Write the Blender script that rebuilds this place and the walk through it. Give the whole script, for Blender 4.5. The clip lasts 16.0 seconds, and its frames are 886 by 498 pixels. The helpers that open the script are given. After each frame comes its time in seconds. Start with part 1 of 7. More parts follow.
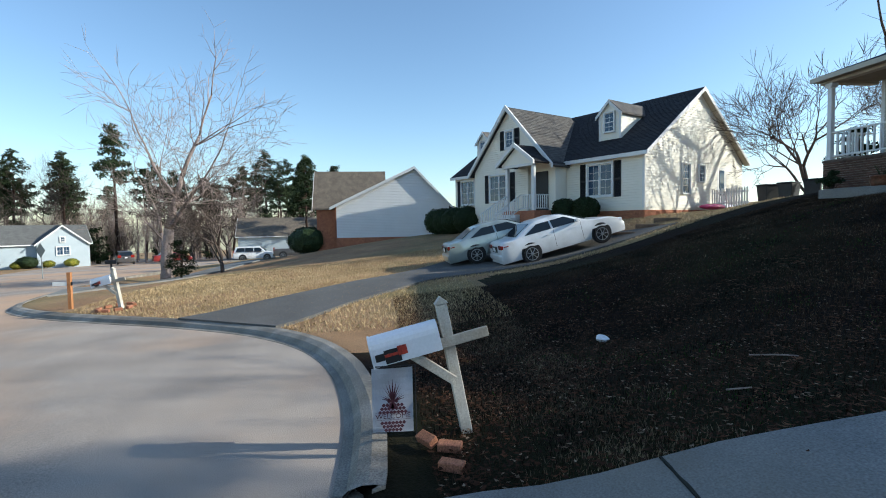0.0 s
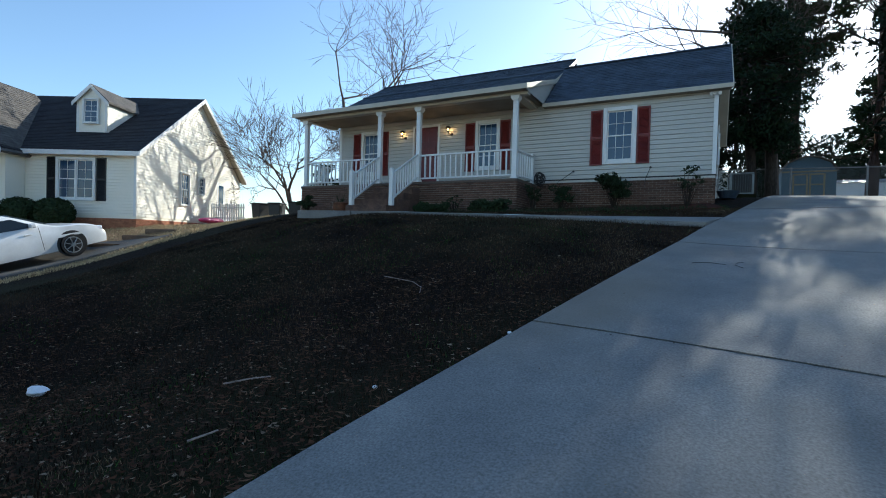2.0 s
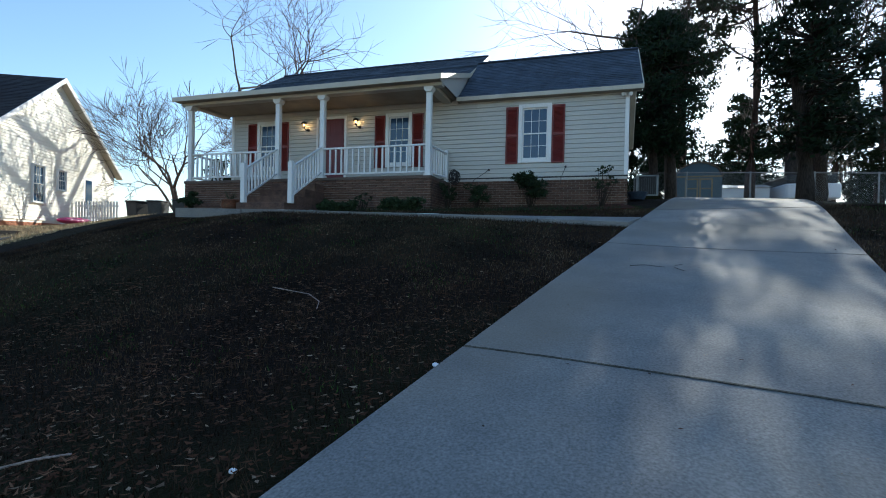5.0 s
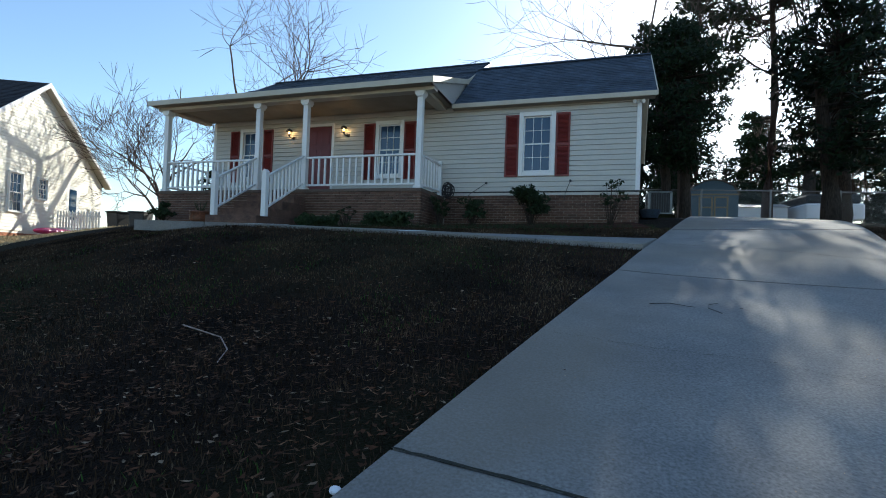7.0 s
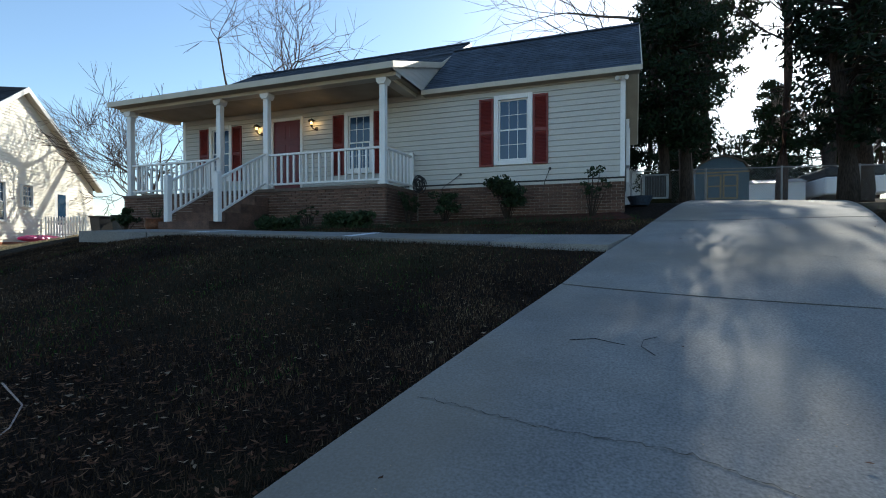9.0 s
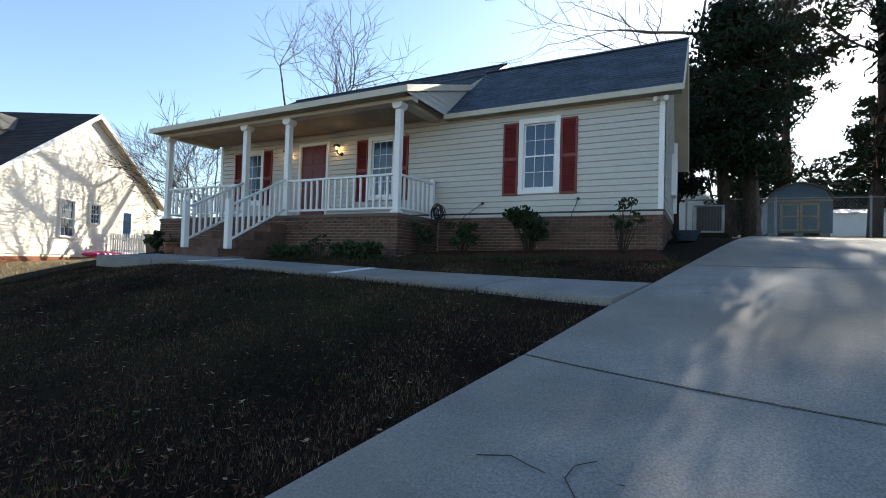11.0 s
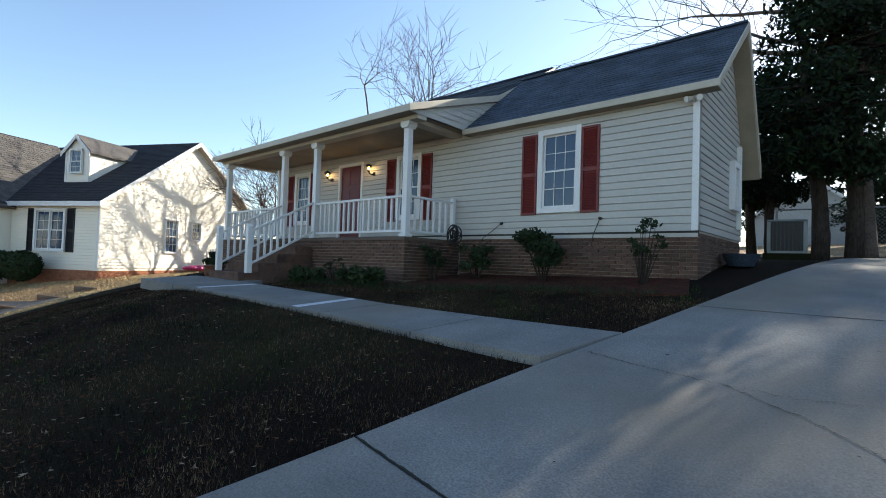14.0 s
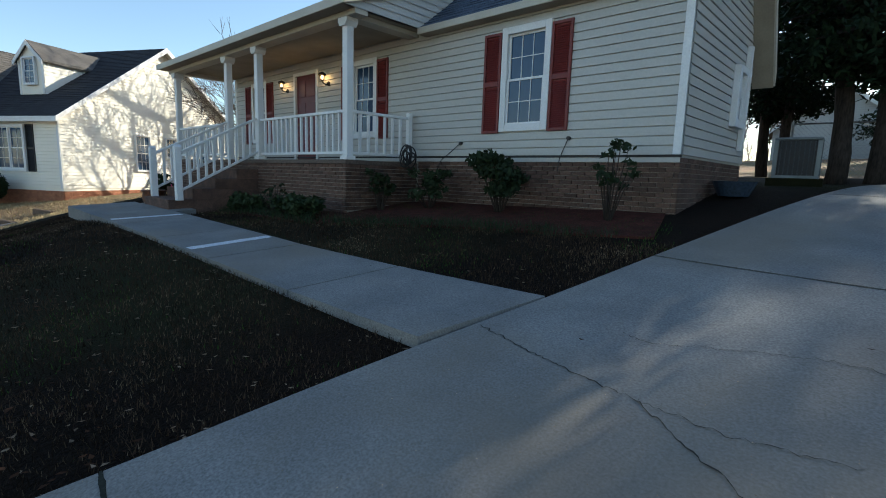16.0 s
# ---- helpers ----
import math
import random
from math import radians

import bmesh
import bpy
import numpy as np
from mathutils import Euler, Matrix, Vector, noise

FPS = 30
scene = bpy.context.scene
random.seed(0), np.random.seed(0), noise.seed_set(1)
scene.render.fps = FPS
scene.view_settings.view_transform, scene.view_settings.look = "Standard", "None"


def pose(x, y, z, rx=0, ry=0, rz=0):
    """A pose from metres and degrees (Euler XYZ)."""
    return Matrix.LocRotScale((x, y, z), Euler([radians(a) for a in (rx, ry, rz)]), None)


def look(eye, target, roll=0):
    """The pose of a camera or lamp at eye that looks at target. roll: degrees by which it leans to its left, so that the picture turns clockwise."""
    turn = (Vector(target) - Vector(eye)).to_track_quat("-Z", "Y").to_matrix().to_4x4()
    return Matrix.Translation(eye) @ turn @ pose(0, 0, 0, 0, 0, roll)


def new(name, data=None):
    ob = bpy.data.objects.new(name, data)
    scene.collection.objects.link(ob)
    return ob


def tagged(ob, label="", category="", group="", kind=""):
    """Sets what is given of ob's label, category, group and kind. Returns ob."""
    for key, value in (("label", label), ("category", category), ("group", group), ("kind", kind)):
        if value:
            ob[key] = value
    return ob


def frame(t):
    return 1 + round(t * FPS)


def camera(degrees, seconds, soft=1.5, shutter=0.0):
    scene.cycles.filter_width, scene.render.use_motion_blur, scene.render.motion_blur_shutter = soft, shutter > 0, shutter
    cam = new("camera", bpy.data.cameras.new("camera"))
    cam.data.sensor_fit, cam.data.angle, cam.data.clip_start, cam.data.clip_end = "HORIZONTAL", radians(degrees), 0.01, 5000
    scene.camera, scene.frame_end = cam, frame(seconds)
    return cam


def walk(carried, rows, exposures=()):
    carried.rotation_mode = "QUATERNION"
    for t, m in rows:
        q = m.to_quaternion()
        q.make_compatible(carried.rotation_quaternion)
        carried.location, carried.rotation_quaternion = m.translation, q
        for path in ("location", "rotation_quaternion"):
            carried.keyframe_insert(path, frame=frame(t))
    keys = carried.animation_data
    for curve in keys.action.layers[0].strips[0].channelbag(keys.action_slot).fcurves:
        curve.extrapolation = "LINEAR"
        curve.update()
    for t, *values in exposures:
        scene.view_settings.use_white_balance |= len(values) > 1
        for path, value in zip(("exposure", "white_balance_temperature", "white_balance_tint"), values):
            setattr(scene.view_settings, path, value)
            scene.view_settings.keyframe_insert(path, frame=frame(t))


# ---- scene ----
cam = camera(84.8, 16.0, soft=1.0)
PATH = [
    (0, (-0.373, -0.18, 1.314), (-2.352, 0.091, 1.209), -1.0),
    (0.5, (-0.611, 0.053, 1.3), (-2.427, 0.884, 1.189), 0.0),
    (1, (-0.713, 0.278, 1.317), (-2.292, 1.505, 1.254), 0.8),
    (1.5, (-0.962, 0.515, 1.271), (-2.224, 2.066, 1.231), 1.0),
    (2, (-1.04, 0.645, 1.254), (-1.983, 2.408, 1.217), 1.5),
    (2.5, (-1.221, 0.83, 1.223), (-1.823, 2.737, 1.239), 1.7),
    (3, (-1.329, 0.879, 1.205), (-1.816, 2.818, 1.209), 1.5),
    (3.5, (-1.433, 1.089, 1.199), (-1.985, 3.011, 1.209), 1.1),
    (4, (-1.494, 1.204, 1.237), (-2.097, 3.111, 1.244), 1.2),
    (4.2, (-1.509, 1.271, 1.241), (-2.12, 3.175, 1.218), 1.9),
    (6.3, (-1.524, 2.46, 1.321), (-2.12, 4.369, 1.311), -0.3),
    (6.5, (-1.548, 2.584, 1.346), (-2.145, 4.493, 1.34), -0.1),
    (7, (-1.537, 2.994, 1.372), (-2.17, 4.891, 1.415), 2.1),
    (7.5, (-1.384, 3.327, 1.543), (-1.927, 5.252, 1.537), -0.0),
    (8, (-1.061, 3.537, 1.568), (-1.646, 5.449, 1.604), -0.7),
    (8.5, (-0.916, 3.81, 1.607), (-1.551, 5.707, 1.646), -0.3),
    (9, (-0.784, 4.146, 1.731), (-1.487, 6.019, 1.709), 0.0),
    (9.5, (-0.567, 4.432, 1.865), (-1.398, 6.251, 1.877), -0.9),
    (9.7, (-0.508, 4.585, 1.892), (-1.361, 6.393, 1.942), 0.4),
    (11.8, (0.219, 5.784, 2.164), (-0.784, 7.513, 2.221), 0.1),
    (12, (0.307, 5.953, 2.187), (-0.7, 7.68, 2.245), -0.8),
    (12.5, (0.43, 6.423, 2.248), (-0.653, 8.104, 2.282), 1.1),
    (13, (0.67, 6.679, 2.374), (-0.472, 8.319, 2.434), -0.0),
    (13.5, (1.228, 6.632, 2.473), (-0.017, 8.197, 2.521), 1.0),
    (14, (1.263, 6.977, 2.53), (-0.058, 8.477, 2.592), 1.9),
    (14.5, (1.327, 7.411, 2.718), (-0.004, 8.903, 2.74), 1.2),
    (15, (1.297, 7.968, 2.718), (-0.127, 9.37, 2.793), 1.2),
    (15.5, (1.336, 8.344, 2.772), (-0.075, 9.761, 2.782), -0.6),
    (16, (1.326, 8.645, 2.826), (-0.014, 10.099, 2.529), 1.8),
]
walk(cam, [(t, look(e, a, r)) for t, e, a, r in PATH],
     [(0, .45, 5950, 3), (.6, .42, 5950, 3), (1.1, .4, 5950, 3), (1.6, .45, 5850, 3), (2.5, .6, 5850, 3), (4, .65, 5850, 3), (7, .62, 6050, 4), (9, .55, 6150, 4), (9.7, .62, 6250, 5),
      (11.8, .98, 6600, 8), (13, .9, 6650, 8), (14.8, .9, 6500, 6), (16, .65, 6400, 4)])
# end camera

# ---- world, sun, exposure ----
SUN_AZ, SUN_EL = 10.5, 25.4
world = bpy.data.worlds.new("sky")
scene.world = world
world.use_nodes = True
wn = world.node_tree
bg = wn.nodes["Background"]
sky = wn.nodes.new("ShaderNodeTexSky")
sky.sky_type = "NISHITA"
sky.sun_disc = False
sky.sun_elevation, sky.sun_rotation = radians(SUN_EL), radians(SUN_AZ)
sky.air_density, sky.dust_density, sky.ozone_density = 1.0, 0.5, 2.0
wn.links.new(sky.outputs[0], bg.inputs[0])
bg.inputs[1].default_value = 0.15
sun = new("sun", bpy.data.lights.new("sun", "SUN"))
sun.data.energy, sun.data.angle, sun.data.color = 5.0, radians(0.5), (1.0, 0.9, 0.76)
sd = Vector((math.sin(radians(SUN_AZ)) * math.cos(radians(SUN_EL)), math.cos(radians(SUN_AZ)) * math.cos(radians(SUN_EL)), math.sin(radians(SUN_EL))))
sun.matrix_world = look(sd * 50, (0, 0, 0))
scene.view_settings.use_white_balance = True
scene.view_settings.white_balance_temperature, scene.view_settings.white_balance_tint = 6300, 2


# ---- materials ----
def mat(name, col, rough=0.8, col2=None, scale=3.0, fine=40.0, bump=0.2, metal=0.0, rand=0.0, stretch=(1, 1, 1), dirt=None, dirt_amt=0.4, detail=0.5, spec=0.4):
    m = bpy.data.materials.new(name)
    m.use_nodes = True
    n, l = m.node_tree.nodes, m.node_tree.links
    b = n["Principled BSDF"]
    b.inputs["Roughness"].default_value, b.inputs["Metallic"].default_value = rough, metal
    b.inputs["Specular IOR Level"].default_value = spec
    co = n.new("ShaderNodeTexCoord")
    mp = n.new("ShaderNodeMapping")
    mp.inputs["Scale"].default_value = stretch
    l.new(co.outputs["Object"], mp.inputs[0])
    n1, n2 = n.new("ShaderNodeTexNoise"), n.new("ShaderNodeTexNoise")
    n1.inputs["Scale"].default_value, n2.inputs["Scale"].default_value = scale, fine
    n1.inputs["Detail"].default_value = 5
    n2.inputs["Detail"].default_value = 3
    l.new(mp.outputs[0], n1.inputs[0]), l.new(mp.outputs[0], n2.inputs[0])
    mix = n.new("ShaderNodeMix")
    mix.data_type = "RGBA"
    mix.inputs[6].default_value = (*col, 1)
    mix.inputs[7].default_value = (*(col2 or [c * 0.8 for c in col]), 1)
    r1 = n.new("ShaderNodeMapRange")
    r1.inputs[1].default_value, r1.inputs[2].default_value = 0.35, 0.65
    l.new(n1.outputs[0], r1.inputs[0]), l.new(r1.outputs[0], mix.inputs[0])
    m2 = n.new("ShaderNodeMix")
    m2.data_type, m2.blend_type = "RGBA", "MULTIPLY"
    r2 = n.new("ShaderNodeMapRange")
    r2.inputs[1].default_value, r2.inputs[2].default_value, r2.inputs[3].default_value, r2.inputs[4].default_value = 0.3, 0.7, 1 - detail, 1 + detail * 0.6
    l.new(n2.outputs[0], r2.inputs[0]), l.new(r2.outputs[0], m2.inputs[7])
    m2.inputs[0].default_value = 1.0
    l.new(mix.outputs[2], m2.inputs[6])
    out = m2.outputs[2]
    if dirt:
        n3 = n.new("ShaderNodeTexNoise")
        n3.inputs["Scale"].default_value, n3.inputs["Detail"].default_value = scale * 0.35, 6
        l.new(mp.outputs[0], n3.inputs[0])
        r3 = n.new("ShaderNodeMapRange")
        r3.inputs[1].default_value, r3.inputs[2].default_value, r3.inputs[4].default_value = 0.45, 0.65, dirt_amt
        l.new(n3.outputs[0], r3.inputs[0])
        m3 = n.new("ShaderNodeMix")
        m3.data_type = "RGBA"
        m3.inputs[7].default_value = (*dirt, 1)
        l.new(r3.outputs[0], m3.inputs[0]), l.new(out, m3.inputs[6])
        out = m3.outputs[2]
    if rand:
        oi, ge = n.new("ShaderNodeObjectInfo"), n.new("ShaderNodeNewGeometry")
        ad = n.new("ShaderNodeMath")
        l.new(oi.outputs["Random"], ad.inputs[0]), l.new(ge.outputs["Random Per Island"], ad.inputs[1])
        rr = n.new("ShaderNodeMapRange")
        rr.inputs[2].default_value, rr.inputs[3].default_value, rr.inputs[4].default_value = 2.0, 1 - rand, 1 + rand
        l.new(ad.outputs[0], rr.inputs[0])
        m4 = n.new("ShaderNodeMix")
        m4.data_type, m4.blend_type = "RGBA", "MULTIPLY"
        m4.inputs[0].default_value = 1.0
        l.new(out, m4.inputs[6]), l.new(rr.outputs[0], m4.inputs[7])
        out = m4.outputs[2]
    l.new(out, b.inputs["Base Color"])
    if bump:
        bp = n.new("ShaderNodeBump")
        bp.inputs["Strength"].default_value, bp.inputs["Distance"].default_value = bump, 0.02
        l.new(n2.outputs[0], bp.inputs["Height"]), l.new(bp.outputs[0], b.inputs["Normal"])
    return m


def glass_mat(name, tint=(0.02, 0.03, 0.045), rough=0.03):
    m = bpy.data.materials.new(name)
    m.use_nodes = True
    b = m.node_tree.nodes["Principled BSDF"]
    b.inputs["Base Color"].default_value = (*tint, 1)
    b.inputs["Roughness"].default_value = rough
    b.inputs["Specular IOR Level"].default_value = 0.5
    return m


def glow_mat(name, col, power):
    m = bpy.data.materials.new(name)
    m.use_nodes = True
    b = m.node_tree.nodes["Principled BSDF"]
    b.inputs["Emission Color"].default_value = (*col, 1)
    b.inputs["Emission Strength"].default_value = power
    return m


LAWN = mat("dormant_lawn", (0.4, 0.24, 0.12), 0.95, (0.29, 0.165, 0.08), 0.5, 60, 0.8, dirt=(0.13, 0.14, 0.05), dirt_amt=0.6, detail=0.7)
ASPHALT = mat("worn_asphalt", (0.42, 0.355, 0.3), 0.95, (0.28, 0.235, 0.2), 0.5, 90, 0.3, dirt=(0.52, 0.32, 0.19), dirt_amt=0.75, detail=0.45)
# leaf litter, near black because the yard's shade is put into its colour
SHADED_LITTER = mat("shaded_leaf_litter", (0.016, 0.0095, 0.006), 0.98, (0.009, 0.006, 0.004), 0.7, 45, 0.9, dirt=(0.03, 0.035, 0.012), dirt_amt=0.5, detail=0.7, spec=0.1)
CONCRETE = mat("concrete", (0.235, 0.232, 0.22), 0.85, (0.165, 0.165, 0.162), 1.3, 70, 0.05, dirt=(0.19, 0.16, 0.12), dirt_amt=0.6, detail=0.35, spec=0.3)
KERB = mat("kerb_concrete", (0.34, 0.31, 0.27), 0.85, (0.2, 0.18, 0.15), 1.6, 60, 0.4, dirt=(0.1, 0.08, 0.06), dirt_amt=0.6)
SIDING = mat("beige_vinyl_siding", (0.47, 0.455, 0.415), 0.5, (0.44, 0.427, 0.39), 0.8, 30, 0.05, detail=0.06)
SIDING_Y = mat("cream_vinyl_siding", (0.83, 0.79, 0.69), 0.55, (0.8, 0.76, 0.66), 0.8, 30, 0.05, detail=0.06)
SIDING_W = mat("white_vinyl_siding", (0.78, 0.78, 0.78), 0.55, (0.74, 0.74, 0.74), 0.8, 30, 0.05, detail=0.06)
SIDING_B = mat("pale_blue_siding", (0.42, 0.48, 0.52), 0.55, (0.38, 0.44, 0.48), 0.8, 30, 0.05, detail=0.06)
TRIM = mat("white_painted_trim", (0.74, 0.74, 0.73), 0.5, (0.68, 0.68, 0.66), 2, 40, 0.05, detail=0.08)
CREAM = mat("cream_painted_fascia", (0.5, 0.46, 0.38), 0.55, (0.45, 0.41, 0.33), 2, 40, 0.05, detail=0.08)
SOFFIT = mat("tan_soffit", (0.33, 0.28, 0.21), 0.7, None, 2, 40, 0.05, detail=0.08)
SHINGLE = mat("slate_grey_shingles", (0.06, 0.085, 0.125), 0.9, (0.035, 0.05, 0.075), 2.2, 50, 0.5, rand=0.35)
SHINGLE_K = mat("black_shingles", (0.03, 0.03, 0.035), 0.95, (0.02, 0.02, 0.024), 2.2, 50, 0.5, rand=0.3)
SHINGLE_G = mat("weathered_grey_shingles", (0.13, 0.12, 0.11), 0.95, (0.09, 0.083, 0.078), 2.2, 50, 0.5, rand=0.3)
SHINGLE_T = mat("tan_shingles", (0.17, 0.14, 0.11), 0.95, (0.12, 0.1, 0.08), 2.2, 50, 0.5, rand=0.3)
BRICK = mat("red_brown_brick", (0.15, 0.085, 0.06), 0.9, (0.085, 0.05, 0.038), 6, 60, 0.5, rand=0.6)
BRICK_O = mat("orange_brick", (0.4, 0.17, 0.09), 0.9, (0.3, 0.12, 0.07), 6, 60, 0.5, rand=0.3)
MORTAR = mat("grey_mortar", (0.34, 0.3, 0.25), 0.95, None, 8, 60, 0.4)
SHUTTER = mat("dark_red_shutter", (0.17, 0.025, 0.02), 0.5, (0.13, 0.02, 0.018), 3, 40, 0.05, detail=0.1)
BLACKP = mat("black_paint", (0.015, 0.015, 0.017), 0.5, None, 3, 40, 0.05, detail=0.1)
DOORP = mat("maroon_door_paint", (0.13, 0.02, 0.025), 0.4, None, 3, 40, 0.03, detail=0.08)
GLASS = glass_mat("window_glass", (0.02, 0.05, 0.1), 0.08)
GLASS_C = glass_mat("car_glass", (0.01, 0.015, 0.02), 0.05)
BARK = mat("grey_brown_bark", (0.055, 0.043, 0.035), 0.95, (0.032, 0.025, 0.02), 3, 25, 0.8, stretch=(1, 1, 0.25), spec=0.1)
BARK_L = mat("pale_bark", (0.3, 0.25, 0.2), 0.95, (0.2, 0.16, 0.13), 3, 25, 0.6, stretch=(1, 1, 0.25))
BARK_P = mat("pine_bark", (0.075, 0.048, 0.038), 0.95, (0.045, 0.03, 0.024), 3, 20, 0.9, stretch=(1, 1, 0.2), spec=0.1)
LEAF = mat("dark_leaves", (0.018, 0.032, 0.013), 0.75, (0.012, 0.022, 0.01), 1.5, 10, 0, rand=0.4, spec=0.1)
NEEDLE = mat("pine_needles", (0.035, 0.05, 0.022), 0.75, (0.024, 0.035, 0.015), 1.5, 10, 0, rand=0.4, spec=0.1)
SHRUB = mat("dark_shrub_leaves", (0.02, 0.035, 0.015), 0.6, (0.03, 0.045, 0.02), 3, 10, 0, rand=0.5, spec=0.1)


# ---- helpers for meshes ----
def mesh_ob(name, bm, material, parent=None, label="", smooth=False):
    me = bpy.data.meshes.new(name)
    bm.normal_update()
    bm.to_mesh(me)
    bm.free()
    return finish(name, me, material, parent, label, smooth)


def finish(name, me, material, parent=None, label="", smooth=False):
    for m in material if isinstance(material, (list, tuple)) else [material]:
        me.materials.append(m)
    if smooth:
        me.polygons.foreach_set("use_smooth", [True] * len(me.polygons))
    ob = new(name, me)
    ob.parent = parent
    if label:
        tagged(ob, label=label)
    return ob


part = mesh_ob


def data_ob(name, vs, fs, material, parent=None, label="", smooth=False):
    me = bpy.data.meshes.new(name)
    me.from_pydata([tuple(v) for v in vs], [], fs)
    me.update()
    return finish(name, me, material, parent, label, smooth)


def thing(name, m, label, category, group=""):
    ob = new(name)
    ob.matrix_world = m
    return tagged(ob, label, category, group)


def box(bm, x0, x1, y0, y1, z0, z1, m=None, bevel=0.0):
    r = bmesh.ops.create_cube(bm, size=1.0)
    vs = r["verts"]
    for v in vs:
        v.co = Vector(((x0 + x1) / 2 + v.co.x * (x1 - x0), (y0 + y1) / 2 + v.co.y * (y1 - y0), (z0 + z1) / 2 + v.co.z * (z1 - z0)))
    if bevel:
        es = list({e for v in vs for e in v.link_edges})
        r = bmesh.ops.bevel(bm, geom=es, offset=bevel, segments=1, affect="EDGES", clamp_overlap=True)
        vs = list({v for f in r["faces"] for v in f.verts} | {v for v in vs if v.is_valid})
    if m is not None:
        bmesh.ops.transform(bm, matrix=m, verts=vs)
    return vs


def bx(name, x0, x1, y0, y1, z0, z1, material, parent=None, label="", bevel=0.004, m=None):
    bm = bmesh.new()
    box(bm, x0, x1, y0, y1, z0, z1, m, bevel)
    return mesh_ob(name, bm, material, parent, label)


def prism(bm, pts, axis, a, b):
    """A flat outline, as pairs, drawn out along an axis from a to b."""
    def at(p, q):
        return {"x": (q, p[0], p[1]), "y": (p[0], q, p[1]), "z": (p[0], p[1], q)}[axis]
    A = [bm.verts.new(at(p, a)) for p in pts]
    B = [bm.verts.new(at(p, b)) for p in pts]
    n = len(pts)
    fs = [bm.faces.new(A), bm.faces.new(B[::-1])]
    fs += [bm.faces.new((A[i], B[i], B[(i + 1) % n], A[(i + 1) % n])) for i in range(n)]
    bmesh.ops.recalc_face_normals(bm, faces=fs)


def tube_verts(vs, fs, path, radii, n=6):
    """Rings of a tapered tube along a path, added to vs and fs."""
    base = len(vs)
    up = Vector((0, 0, 1))
    for i, p in enumerate(path):
        d = (path[min(i + 1, len(path) - 1)] - path[max(i - 1, 0)]).normalized()
        a = d.cross(up)
        a = a.normalized() if a.length > 0.05 else Vector((1, 0, 0))
        b = d.cross(a)
        for k in range(n):
            t = 2 * math.pi * k / n
            vs.append(p + (a * math.cos(t) + b * math.sin(t)) * radii[i])
    for i in range(len(path) - 1):
        for k in range(n):
            j = (k + 1) % n
            fs.append((base + i * n + k, base + i * n + j, base + (i + 1) * n + j, base + (i + 1) * n + k))
    fs.append(tuple(base + k for k in range(n))[::-1])
    fs.append(tuple(base + (len(path) - 1) * n + k for k in range(n)))


def cyl(bm, p, q, r0, r1=None, n=12):
    p, q = Vector(p), Vector(q)
    d = q - p
    m = Matrix.Translation((p + q) / 2) @ d.to_track_quat("Z", "Y").to_matrix().to_4x4()
    bmesh.ops.create_cone(bm, cap_ends=True, segments=n, radius1=r0, radius2=r0 if r1 is None else r1, depth=d.length, matrix=m)


# ---- the lie of the land ----
LAND = [(-3.6, 0, -.5), (-2.9, 2.9, .08), (-2.4, 5, .5), (-1.37, 9.25, 1.31), (-.8, 12.15, 1.85), (0, 14.5, 2.28), (0, 20, 2.88), (-.1, 18.6, 2.86), (2, 30, 3.5),
        (-7.1, 3.1, -.48), (-5, -.1, -.56), (-7.7, -.8, -.6), (-10.3, -2.3, -.66), (-14.5, -8, -.9), (-19, -12.5, -1.15), (-9, 12.4, 1.93), (-24, 17.5, 1.8), (-4.9, 6.3, .7),
        (-14, 13.5, 2.1), (-21.9, 12.4, 1.45), (-17.3, 5.9, -.1), (-17.6, 8.8, .6), (-13, -.5, -.6), (-15.5, 1.2, -.48), (-18.5, .5, -.6), (-8.5, 10.5, 1.86), (-4.5, 10.6, 1.76), (-2.5, 10.6, 1.67), (-4, 12.2, 1.92), (-19.5, 18, 1.8), (-36, 0, .1), (-32, -11, -1.6), (-60, 10, .3),
        (1.2, 6.2, .7), (3, 13, 2.1), (8, 4, .4), (7.5, 16, 2.35), (7, -.5, -.5)]
_P = np.array(LAND, float)


def _phi(r):
    return np.where(r > 1e-9, r * r * np.log(np.maximum(r, 1e-9)), 0.0)


_n = len(_P)
_A = np.zeros((_n + 3, _n + 3))
_A[:_n, :_n] = _phi(np.hypot(_P[:, None, 0] - _P[None, :, 0], _P[:, None, 1] - _P[None, :, 1])) + np.eye(_n) * 0.3
_A[:_n, _n] = _A[_n, :_n] = 1
_A[:_n, _n + 1:], _A[_n + 1:, :_n] = _P[:, :2], _P[:, :2].T
_W = np.linalg.solve(_A, np.r_[_P[:, 2], 0, 0, 0])

KERB_LINE = [(14, -.5), (-2.0, -.4), (-4.0, -.3), (-5.6, -.33), (-7.4, -.7), (-9, -1.4), (-10.4, -2.5), (-11.5, -3.8), (-12.5, -5.2), (-13.8, -7.2), (-15.2, -9.2), (-16.8, -11.0),
             (-18.3, -12.2), (-20.5, -13.2), (-25, -14.6), (-32, -16.2), (-42, -17.4), (-60, -18), (-110, -20)]


def spline(pts, step):
    out, n = [], len(pts)
    P = [Vector((*p, 0)) for p in pts]
    for i in range(n - 1):
        a, b, c, d = P[max(i - 1, 0)], P[i], P[i + 1], P[min(i + 2, n - 1)]
        k = max(1, int((c - b).length / step))
        for j in range(k):
            t = j / k
            out.append(0.5 * ((2 * b) + (c - a) * t + (2 * a - 5 * b + 4 * c - d) * t * t + (3 * b - a - 3 * c + d) * t ** 3))
    return out + [P[-1]]


